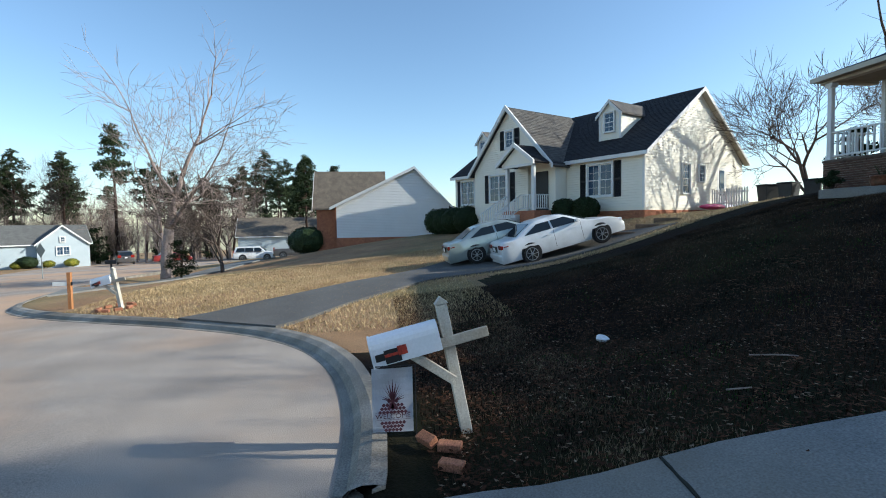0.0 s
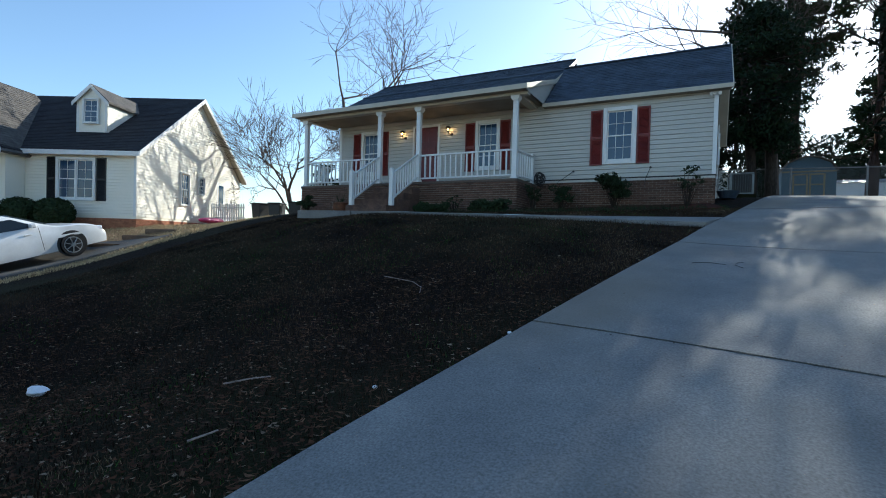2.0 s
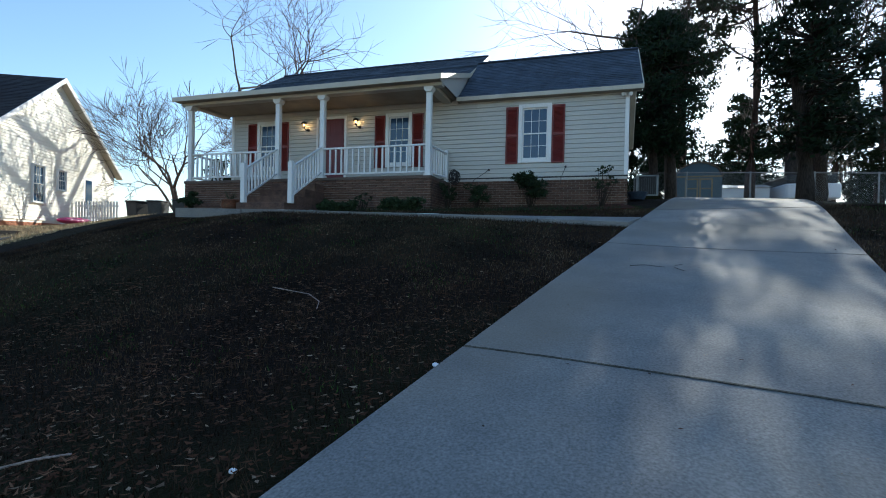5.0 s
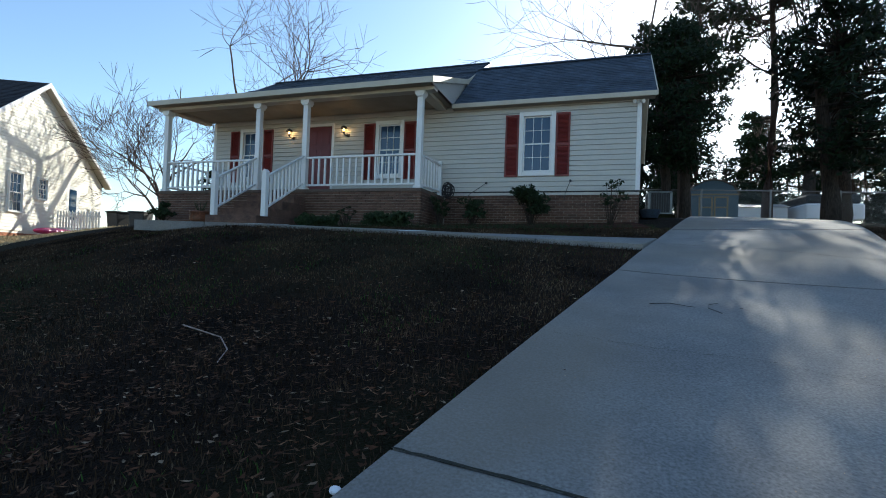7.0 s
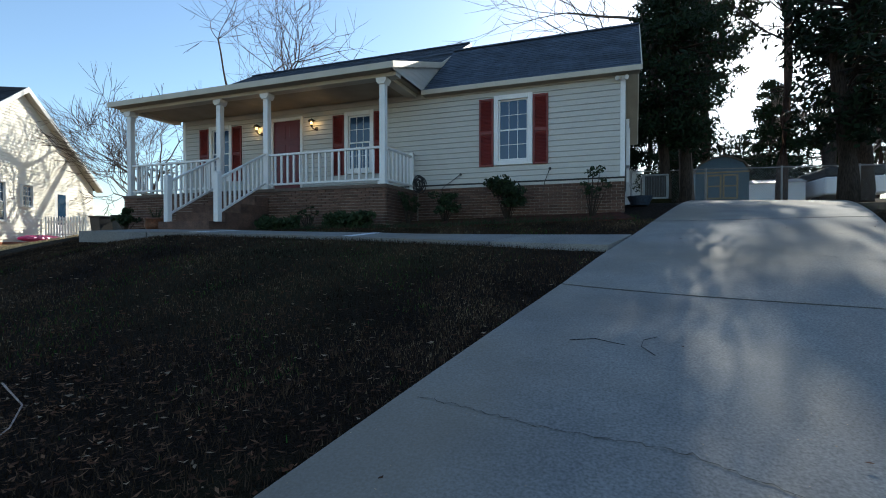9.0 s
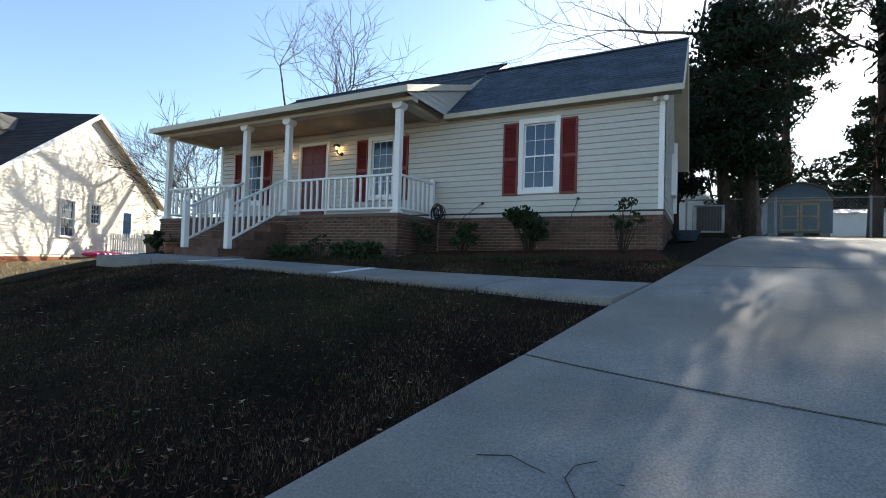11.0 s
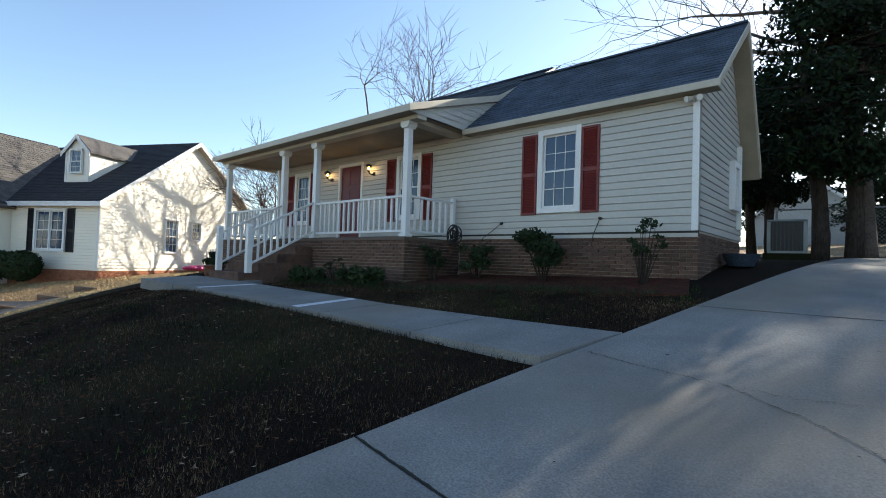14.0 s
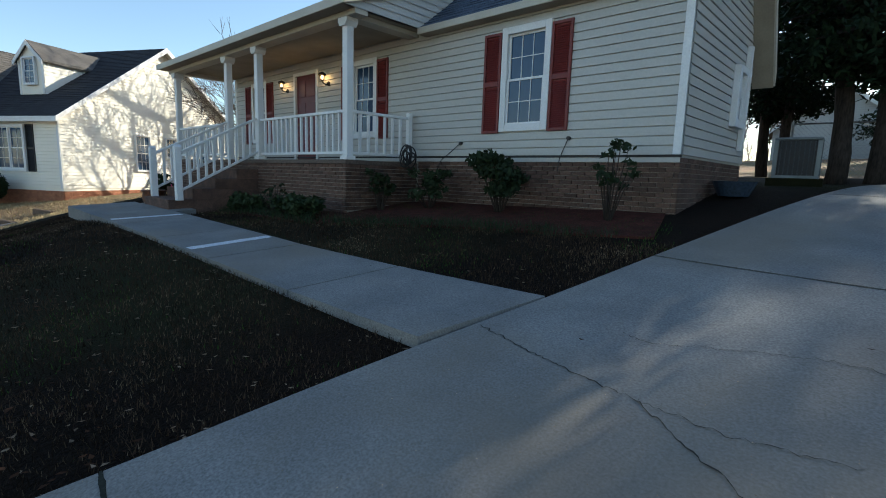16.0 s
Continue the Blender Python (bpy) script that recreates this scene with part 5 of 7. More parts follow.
# ---- cars ----
def sedan_shell(bm, prof, cab, hw, L_, low):
    """A rounded body lofted from cross sections along the car, with its sides leaning in above the belt line."""
    top = prof[1:-1]
    P = [Vector((p[0], p[1], 0)) for p in top]
    line = []
    for i in range(len(P) - 1):
        a, b, c, d = P[max(i - 1, 0)], P[i], P[i + 1], P[min(i + 2, len(P) - 1)]
        for j in range(4):
            t = j / 4
            line.append(0.5 * ((2 * b) + (c - a) * t + (2 * a - 5 * b + 4 * c - d) * t * t + (3 * b - a - 3 * c + d) * t ** 3))
    line.append(P[-1])
    rings, ylast = [], -1
    for q in line:
        y, z = max(q.x, ylast + .004), q.y
        ylast = y
        f = 1 - .05 * (max(0, .35 - y) / .35) ** 2 - .1 * (max(0, y - (L_ - .6)) / .6) ** 2
        w = (hw - max(0, z - cab[2]) * .42) * f
        belt, mid = min(cab[2], z - .045), min(.62, z - .07)
        half = [((hw - .06) * f, low), ((hw - .01) * f, low + .1), ((hw + .012) * f, mid), (hw * f, belt), (w, z - .04), (w * .95, z - .016), (w * .82, z - .003), (w * .4, z)]
        pts = [(-x, zz) for x, zz in half] + [(x, zz) for x, zz in half[::-1]]
        rings.append([bm.verts.new((x, y, zz)) for x, zz in pts])
    n = len(rings[0])
    for a, b in zip(rings, rings[1:]):
        for i in range(n):
            bm.faces.new((a[i], a[(i + 1) % n], b[(i + 1) % n], b[i]))
    bm.faces.new(rings[0])
    bm.faces.new(rings[-1][::-1])
    bmesh.ops.recalc_face_normals(bm, faces=bm.faces)
    for e in bm.edges:
        e.smooth = e.calc_face_angle(0) < .8


def car(m, paint, label, kind="sedan", L_=4.8, W_=1.82, H_=1.44):
    """A car along +y, with its rear at y=0 and its wheels on z=0."""
    t = thing("car", m, label, "car")
    hw = W_ / 2
    suv = kind != "sedan"
    if kind == "sedan":
        prof = [(.02, .42), (0, .62), (.06, .92), (.2, 1.0), (.62, 1.03), (1.35, H_ - .04), (2.0, H_), (2.55, H_ - .03), (3.45, .98), (4.2, .88), (4.62, .74), (L_, .55), (L_ - .05, .3)]
        cab = (.62, 3.45, .98)
    elif kind == "pickup":
        prof = [(.02, .5), (0, 1.1), (1.75, 1.12), (1.8, 1.15), (1.95, 1.75), (2.3, 1.8), (3.3, 1.78), (3.95, 1.2), (5.1, 1.08), (L_, .75), (L_ - .05, .45)]
        cab = (1.8, 3.95, 1.16)
    else:
        prof = [(.02, .45), (0, .75), (.05, 1.05), (.3, H_ - .08), (.55, H_), (3.0, H_ - .02), (3.75, 1.12), (L_ - .3, .98), (L_, .65), (L_ - .05, .4)]
        cab = (.05, 3.75, 1.1)
    low = .22 if not suv else .32
    base = [(L_ - .15, low), (.15, low)]
    bm = bmesh.new()
    if kind == "sedan":
        sedan_shell(bm, prof, cab, hw, L_, low)
    else:
        out = prof + base
        secs = []
        for s, k in ((-1, 0), (-.86, 1), (.86, 1), (1, 0)):
            ring = []
            for y, z in out:
                zz, yy = z, y
                w = hw
                if z > cab[2]:
                    w = hw - (z - cab[2]) * .42
                if not k:
                    w -= .0
                    zz = min(z, z - .05 if z > cab[2] + .05 else z)
                    yy = min(max(y, .07), L_ - .1)
                x = s * w if not k else s * (w + .03)
                if abs(s) == 1:
                    x = (1 if s > 0 else -1) * w
                ring.append(bm.verts.new((x, yy, zz)))
            secs.append(ring)
        n = len(out)
        for a, b in zip(secs, secs[1:]):
            for i in range(n):
                bm.faces.new((a[i], a[(i + 1) % n], b[(i + 1) % n], b[i]))
        bm.faces.new(secs[0])
        bm.faces.new(secs[-1][::-1])
        bmesh.ops.recalc_face_normals(bm, faces=bm.faces)
    wy = (1.08, 1.08 + L_ * .57)
    R = .33 if not suv else .38
    # wheel arches are cut with a boolean made by hand: dark liners stand proud
    body = part("body", bm, paint, t)
    if suv:
        bv = body.modifiers.new("bevel", "BEVEL")
        bv.width, bv.segments, bv.limit_method = .05, 3, "ANGLE"
    body.data.polygons.foreach_set("use_smooth", [True] * len(body.data.polygons))
    for s in (-1, 1):
        for y in wy:
            bm = bmesh.new()
            bmesh.ops.create_cone(bm, cap_ends=True, segments=28, radius1=R + .055, radius2=R + .055, depth=.06, matrix=Matrix.Translation((s * (hw - .02), y, R + .03)) @ Matrix.Rotation(math.pi / 2, 4, "Y"))
            part("wheel_arch", bm, BLACKP, t)
            w = new("wheel")
            w.parent = t
            bm = bmesh.new()
            bmesh.ops.create_cone(bm, cap_ends=True, segments=28, radius1=R, radius2=R, depth=.22, matrix=Matrix.Translation((s * (hw - .07), y, R)) @ Matrix.Rotation(math.pi / 2, 4, "Y"))
            bmesh.ops.bevel(bm, geom=[e for e in bm.edges if abs(e.calc_length() - .22) > .02], offset=.03, segments=2, affect="EDGES")
            part("tyre", bm, BLACKP, w)
            bm = bmesh.new()
            xx = s * (hw + .042)
            for k in range(7):
                a = k * 2 * math.pi / 7
                beam(bm, (xx, y, R), (xx, y + math.cos(a) * R * .66, R + math.sin(a) * R * .66), .05, .02)
            bmesh.ops.create_cone(bm, cap_ends=True, segments=12, radius1=.06, radius2=.06, depth=.03, matrix=Matrix.Translation((xx, y, R)) @ Matrix.Rotation(math.pi / 2, 4, "Y"))
            nseg = 20
            for k in range(nseg):
                a0, a1 = 2 * math.pi * k / nseg, 2 * math.pi * (k + 1) / nseg
                q = [(xx, y + math.cos(a) * r_, R + math.sin(a) * r_) for a, r_ in ((a0, R * .64), (a1, R * .64), (a1, R * .72), (a0, R * .72))]
                bm.faces.new([bm.verts.new(c) for c in q])
            part("rim", bm, mat_rim, w)
    # glass
    c0, c1, cz = cab

    def side_x(z):
        return hw - (z - cz) * .42 + .012

    if kind == "sedan":
        panes = [[(.98, cz + .04), (2.0, cz + .04), (1.98, H_ - .13), (1.52, H_ - .13)], [(2.08, cz + .04), (3.12, cz + .04), (2.6, H_ - .13), (2.06, H_ - .13)]]
    elif kind == "pickup":
        panes = [[(2.0, cz + .04), (2.7, cz + .04), (2.7, 1.66), (2.1, 1.66)], [(2.78, cz + .04), (3.7, cz + .04), (3.25, 1.66), (2.78, 1.66)]]
    else:
        panes = [[(.35, cz + .04), (1.3, cz + .04), (1.3, H_ - .15), (.5, H_ - .15)], [(1.38, cz + .04), (2.3, cz + .04), (2.3, H_ - .15), (1.38, H_ - .15)], [(2.38, cz + .04), (3.45, cz + .04), (3.0, H_ - .15), (2.38, H_ - .15)]]
    for s in (-1, 1):
        for p in panes:
            bm = bmesh.new()
            a = [bm.verts.new((s * side_x(z), y, z)) for y, z in p]
            b = [bm.verts.new((s * (side_x(z) - .03), y, z)) for y, z in p]
            bm.faces.new(a), bm.faces.new(b[::-1])
            for i in range(4):
                bm.faces.new((a[i], b[i], b[(i + 1) % 4], a[(i + 1) % 4]))
            bmesh.ops.recalc_face_normals(bm, faces=bm.faces)
            part("side_window", bm, GLASS_C, t)
    if kind == "sedan":
        ends = [("rear_window", (.68, 1.055), (1.3, H_ - .055)), ("windscreen", (3.38, 1.035), (2.62, H_ - .04))]
    elif kind == "pickup":
        ends = [("windscreen", (3.9, 1.27), (3.35, 1.77))]
    else:
        ends = [("rear_window", (.085, 1.16), (.26, H_ - .14)), ("windscreen", (3.7, 1.17), (3.06, H_ - .05))]
    for nm, (ya, za), (yb, zb) in ends:
        bm = bmesh.new()
        o = -.02 if ya < yb else .02
        wa, wb = hw * .8, hw * .68
        q = [(-wa, ya + o, za), (wa, ya + o, za), (wb, yb + o, zb), (-wb, yb + o, zb)]
        f = bm.faces.new([bm.verts.new((c[0], c[1], c[2] + .012)) for c in q])
        r = bmesh.ops.extrude_face_region(bm, geom=[f])
        for v in [v for v in r["geom"] if isinstance(v, bmesh.types.BMVert)]:
            v.co.z -= .03
            v.co.y -= o
        bmesh.ops.recalc_face_normals(bm, faces=bm.faces)
        part(nm, bm, GLASS_C, t)
    # lamps, plate, bumper line, mirrors, handles
    zt = .84 if not suv else 1.0
    for s in (-1, 1):
        bx("tail_lamp", s * (hw - .42) if s > 0 else -hw + .02, hw - .02 if s > 0 else -hw + .42, -.0 if suv else .015, .12, zt - .1, zt + (.06 if not suv else .25), mat_tail, t, bevel=.02)
        bx("mirror", s * hw if s > 0 else -hw - .17, hw + .17 if s > 0 else -hw, (c1 - .55), c1 - .42, cz + .03, cz + .15, paint, t, bevel=.02)
        for y in (1.75, 2.75):
            bx("door_handle", s * hw - .005 if s > 0 else -hw - .04, hw + .04 if s > 0 else -hw + .005, y, y + .16, cz - .16, cz - .13, paint, t, bevel=.004)
        bx("side_lamp", s * hw - .01 if s > 0 else -hw - .035, hw + .035 if s > 0 else -hw + .01, .12, .3, zt - .02, zt + .01, mat_tail, t, bevel=.003)
        bx("headlamp", s * (hw - .35) if s > 0 else -hw + .03, hw - .03 if s > 0 else -hw + .35, L_ - .35, L_ - .08, .6, .72, METAL_W, t, bevel=.02)
        for y in (2.04, 3.1):
            bx("door_seam", s * (hw + .0295) if s > 0 else -hw - .0305, hw + .0305 if s > 0 else -hw - .0295, y, y + .012, .35, cz, BLACKP, t, bevel=0)
    bx("number_plate_recess", -.3, .3, -.022, .02, zt - .2, zt + .02, BLACKP, t, bevel=.004)
    bx("number_plate", -.16, .16, -.03, -.022, zt - .16, zt - .02, METAL_W, t, bevel=.002)
    bx("bumper", -hw + .05, hw - .05, -.06, .14, .34, .56, paint, t, bevel=.04)
    return t


def paint_mat(name, col, metal=.3):
    m = mat(name, col, .28, None, 2, 30, 0, metal=metal, detail=.03, spec=.6)
    m.node_tree.nodes["Principled BSDF"].inputs["Coat Weight"].default_value = .5
    return m


mat_rim = mat("alloy", (.45, .46, .48), .3, None, 3, 30, 0, metal=.9, detail=.05)
mat_tail = mat("red_lamp", (.25, .015, .01), .2, None, 3, 30, 0, detail=.05)
P_WHITE, P_SILVER, P_BLACK, P_GREY = paint_mat("white_paint", (.75, .76, .78), .0), paint_mat("silver_green_paint", (.42, .47, .45), .5), paint_mat("black_car_paint", (.012, .014, .022), .2), paint_mat("grey_paint", (.1, .09, .085), .3)
car(pose(-18.12, 4.4, -.42, 14.3, 0, 0), P_WHITE, "white four-door sedan parked uphill on the dark driveway")
car(pose(-20.05, 2.75, -.5, 12.5, 0, 0), P_SILVER, "silver-green four-door sedan parked uphill beside the white one")
z = gz(8, 15)
car(pose(8.15, 15.2, gz(8, 15.5), 0, 0, -6), P_BLACK, "black sport utility vehicle parked beyond the driveway edge", "suv", 5.0, 1.98, 1.9)
for x, y, rz, p, lb, k in ((-60, -12.3, 10, P_GREY, "dark grey pickup truck parked on a far driveway", "pickup"), (-61.5, -17.2, 8, P_WHITE, "white minivan parked on a far driveway", "suv"), (-68, -32.3, 120, P_GREY, "dark sport utility vehicle parked beyond the street", "suv"), (-72.5, -31, 30, paint_mat("red_paint", (.3, .03, .03)), "red car parked beyond the street", "sedan")):
    z = min(gz(x, y), -2.9) if k != "x" else 0
    car(pose(x, y, gz(x, y), 0, 0, rz), p, lb, k, 5.4 if k == "pickup" else 4.8, 1.9, 1.44 if k == "sedan" else 1.75)


# ---- the brick-fronted house and far houses ----
def simple_house(name, m, w, d, eave, ridge, wall, roofm, label, gables=(), zb=-2.0, brick_front=False, axis="x"):
    """A house with its front at y=0 facing -y, width w from 0, depth d, and its ridge along x."""
    t = thing(name, m, label, "house")
    bm = bmesh.new()
    box(bm, 0, w, 0, d, zb, eave)
    prism(bm, [(.02, eave), (d - .02, eave), (d / 2, ridge - .12)], "x", 0, w)
    o = part("wall", bm, wall, t)
    bm = bmesh.new()
    siding(bm, w, eave - .3)
    o = part("front_siding", bm, BRICK if brick_front else wall, t)
    o.matrix_basis = Matrix.Translation((0, 0, .3))
    for x, rz, oy in ((w, 90, 0), (0, -90, d)):
        bm = bmesh.new()
        siding(bm, d, ridge - .4, cut=lambda z: (0, d) if z + .3 < eave else (min(d / 2, ((z + .3 - eave) / (ridge - eave)) * d / 2), max(d / 2, d - ((z + .3 - eave) / (ridge - eave)) * d / 2)))
        o = part("gable_siding", bm, wall, t)
        o.matrix_basis = at(x, oy, .3, rz)
    for s in (0, 1):
        ya, yb = (-.35, d / 2) if not s else (d + .35, d / 2)
        bm = bmesh.new()
        sl_ = (ridge - eave) / (d / 2)
        za = eave - .35 * sl_
        prism(bm, [(ya, za + .12), (yb, ridge + .1), (yb, ridge - .05), (ya, za - .02)], "x", -.35, w + .35)
        part("roof_slope", bm, roofm, t)
        for x in (-.38, w + .35):
            bm = bmesh.new()
            prism(bm, [(ya, za + .13), (yb, ridge + .11), (yb, ridge - .1), (ya, za - .08)], "x", x, x + .03)
            part("rake", bm, TRIM, t)
    bx("fascia", -.35, w + .35, -.38, -.352, eave - .35 * (ridge - eave) / (d / 2) - .05, eave - .35 * (ridge - eave) / (d / 2) + .1, TRIM, t)
    for x0, x1, out_, pk in gables:
        g = new("front_gable")
        g.parent = t
        bm = bmesh.new()
        box(bm, x0, x1, -out_, 0, zb, eave)
        prism(bm, [(x0, eave), (x1, eave), ((x0 + x1) / 2, pk - .1)], "y", -out_, d / 2)
        part("gable_wall", bm, BRICK if brick_front else wall, g)
        for s in (-1, 1):
            xm, xe = (x0 + x1) / 2, (x0 + x1) / 2 + s * ((x1 - x0) / 2 + .3)
            ze = eave - .3 * (pk - eave) / ((x1 - x0) / 2)
            bm = bmesh.new()
            prism(bm, [(xe, ze), (xm, pk), (xm, pk + .14), (xe, ze + .14)], "y", -out_ - .3, d / 2)
            part("gable_roof", bm, roofm, g)
            bm = bmesh.new()
            prism(bm, [(xe, ze - .08), (xm, pk - .08), (xm, pk + .15), (xe, ze + .15)], "y", -out_ - .33, -out_ - .3)
            part("gable_trim", bm, TRIM, g)
        xm = (x0 + x1) / 2
        window_unit("window", xm - .8, xm + .8, .9, 2.2, -out_ - .09, g, mull=1, cols=2)
        if pk > eave + 1.4:
            window_unit("window", xm - .35, xm + .35, eave + .1, eave + .95, -out_ - .09, g, cols=2)
    return t


# brick-fronted house with a white gable end
H3M = at(-40.0, -3.3, .3, 0)
t3 = thing("brick_fronted_house", H3M, "brick-fronted house with white sided gable end and tan shingle roof", "house")
# its gable end faces the street's end: ridge along x, front at -y
D3, W3, E3, R3 = 9.1, 12.0, 2.55, 5.55
bm = bmesh.new()
box(bm, -W3, -.01, .01, D3, -2, E3)
prism(bm, [(.05, E3), (D3 - .05, E3), (D3 * .69, R3 - .12)], "x", -W3, -.01)
part("wall", bm, SIDING_W, t3)
bm = bmesh.new()
siding(bm, D3, R3 - .15, cut=lambda z: (0, D3) if z < E3 else (min(D3 * .69, (z - E3) / (R3 - E3) * D3 * .69), max(D3 * .69, D3 - (z - E3) / (R3 - E3) * D3 * .31)))
part("gable_siding", bm, SIDING_W, t3).matrix_basis = at(0, 0, 0, 90)
bx("brick_base", -.02, .03, 0, D3, -1.2, .0, BRICK_O, t3)
bx("brick_front", -W3, .02, -.1, .0, -1.2, E3, BRICK_O, t3)
for ya, yb, nm in ((-.5, D3 * .69, "roof_slope"), (D3 + .35, D3 * .69, "roof_slope")):
    k = (R3 - E3) / abs((0 if ya < 0 else D3) - D3 * .69)
    za = E3 - abs(ya - (0 if ya < 0 else D3)) * k
    bm = bmesh.new()
    prism(bm, [(ya, za + .14), (yb, R3 + .12), (yb, R3 - .05), (ya, za)], "x", -W3 - .3, .3)
    part(nm, bm, SHINGLE_T if ya < 0 else SHINGLE_K, t3)
    bm = bmesh.new()
    prism(bm, [(ya, za + .15), (yb, R3 + .13), (yb, R3 - .1), (ya, za - .08)], "x", .3, .33)
    part("rake", bm, TRIM, t3)
g = new("front_gable")
g.parent = t3
bm = bmesh.new()
box(bm, -4.4, -.6, -1.6, -.1, -1.2, E3)
prism(bm, [(-4.4, E3), (-.6, E3), (-2.5, 5.3)], "y", -1.6, 4)
part("gable_wall", bm, BRICK_O, g)
for s in (-1, 1):
    bm = bmesh.new()
    prism(bm, [(-2.5 + s * 2.15, E3 - .3), (-2.5, 5.4), (-2.5, 5.55), (-2.5 + s * 2.15, E3 - .15)], "y", -1.9, 4)
    part("gable_roof", bm, SHINGLE_T, g)
    bm = bmesh.new()
    prism(bm, [(-2.5 + s * 2.2, E3 - .4), (-2.5, 5.3), (-2.5, 5.56), (-2.5 + s * 2.2, E3 - .14)], "y", -1.93, -1.9)
    part("gable_trim", bm, TRIM, g)
window_unit("window", -3.0, -2.0, .5, 2.1, -1.69, g, cols=2)
for i, x in enumerate((-42.5, -44.5, -46.5, -41, -48.5)):
    ball_shrub(x, -6.4, 1.3, 2.2, "tall dark hedge shrub before the brick house", seed=60 + i, m=at(x, -6.2 + .2 * i, gz(x, -6.2)))

BLUEH = simple_house("pale_blue_house", at(-65, -57.4, -3.1, 127), 20, 9, 2.6, 5.1, SIDING_B, mat("grey_shingles", (.14, .14, .135), .9, None, 2, 40, .3), "pale blue single-storey house with white-trimmed front gables", gables=((2.8, 8.4, 1.2, 5.0), (14, 19.6, 1.2, 5.0)))
YEL = mat("yellow_green_leaves", (.3, .28, .03), .7, (.12, .15, .03), 3, 10, 0, rand=.5)
for i, (sx, r_, mt_) in enumerate(((1.5, .9, YEL), (3.6, .8, YEL), (6.0, .7, YEL), (9.0, 1.1, SHRUB), (11.8, .7, YEL), (12.8, 1.2, SHRUB), (15, .7, YEL), (17.5, .8, YEL))):
    p = at(-65, -57.4, -3.1, 127) @ Vector((sx, -2.6, 0))
    ball_shrub(p.x, p.y, r_, r_ * 1.3, "clipped yellow-green garden shrub" if mt_ is YEL else "dark rounded garden shrub", mt_, 80 + i, m=at(p.x, p.y, gz(p.x, p.y)))
simple_house("garage_house", at(-74, -20, -2.6, 100), 14, 9, 2.6, 5.2, SIDING_B, SHINGLE_T, "grey house with tan roof and a white garage front")
# white siding, greyed in its base colour for the shade on the gable
SIDING_SHADED = mat("shaded_white_siding", (.5, .49, .46), .6, (.44, .43, .4), .8, 30, .05, detail=.1)
simple_house("rear_house", at(1.5, 46, 4.4, 90), 10, 6.4, 1.9, 4.5, SIDING_SHADED, SHINGLE_T, "white sided house behind the back gardens")


# ---- shed, air conditioner, fences, bins ----
def shed(m):
    t = thing("shed", m, "blue-grey barn-roofed garden shed with tan-trimmed double doors", "shed")
    blue = mat("blue_grey_boards", (.1, .165, .21), .7, (.085, .14, .185), 3, 30, .1, stretch=(6, 1, 1))
    tan = mat("tan_trim", (.33, .26, .15), .7, None, 3, 30, .1)
    w, d, e = 1.0, 2.2, 1.2
    pr = [(-w, 0), (w, 0), (w, e), (w * .78, e + .38), (w * .35, e + .6), (0, e + .66), (-w * .35, e + .6), (-w * .78, e + .38), (-w, e)]
    bm = bmesh.new()
    prism(bm, [(x, z + .15) for x, z in pr], "y", 0, d)
    part("wall", bm, blue, t)
    rp = pr[2:]
    for i in range(len(rp) - 1):
        (x0, z0), (x1, z1) = rp[i], rp[i + 1]
        bm = bmesh.new()
        k = 1.05
        prism(bm, [(x0 * k, z0 + .15), (x1 * k, z1 + .15), (x1 * k, z1 + .2), (x0 * k, z0 + .2)], "y", -.12, d + .1)
        part("roof_panel", bm, SHINGLE_T, t)
    for s in (-1, 1):
        dd = new("door")
        dd.parent = t
        a, b = (.02, .6) if s > 0 else (-.6, -.02)
        bx("door_panel", a, b, -.03, -.002, .22, 1.26, blue, dd)
        bm = bmesh.new()
        for p in ((a, a + .07, .22, 1.26), (b - .07, b, .22, 1.26), (a + .07, b - .07, .22, .29), (a + .07, b - .07, 1.19, 1.26), (a + .07, b - .07, .74, .8)):
            box(bm, p[0], p[1], -.05, -.03, p[2], p[3])
        part("door_trim", bm, tan, dd)
    bx("trim_board", -w, w, -.03, -.002, e + .12, e + .19, tan, t)
    for x in (-.8, 0, .8):
        bx("block", x - .15, x + .15, .1, .4, -.1, .15, KERB, t)


shed(pose(3.05, 27.6, gz(3.05, 27.6) + .05, 0, 0, 0))
ac = thing("air_conditioner", at(-.02, 19.2, gz(-.02, 19.2) + .04, 4), "grey louvred air-conditioning unit on a concrete pad beside the house", "air conditioner")
GREYM = mat("grey_painted_metal", (.2, .22, .22), .5, None, 3, 30, .05, metal=.2, detail=.08)
LOUV = mat("dark_louvre_metal", (.045, .05, .055), .5, None, 3, 30, .05, metal=.2, detail=.08)
bx("pad", -.4, .4, -.4, .4, -.3, .06, SHADED_LITTER, ac)
bx("core", -.3, .3, -.3, .3, .08, .7, BLACKP, ac)
bx("top_panel", -.34, .34, -.34, .34, .7, .75, GREYM, ac, bevel=.02)
bx("base_panel", -.33, .33, -.33, .33, .06, .11, GREYM, ac)
for s in range(4):
    bx("corner_post", -.335, -.27, -.335, -.27, .11, .7, GREYM, ac, m=Matrix.Rotation(s * math.pi / 2, 4, "Z"))
    for k in range(8):
        x = -.235 + k * .067
        bx("louvre", x - .009, x + .009, -.33, -.3, .11, .7, LOUV, ac, bevel=.003, m=Matrix.Rotation(s * math.pi / 2, 4, "Z"))

WIREM = mat("galvanised_wire", (.3, .3, .3), .5, None, 3, 30, 0, metal=.6)


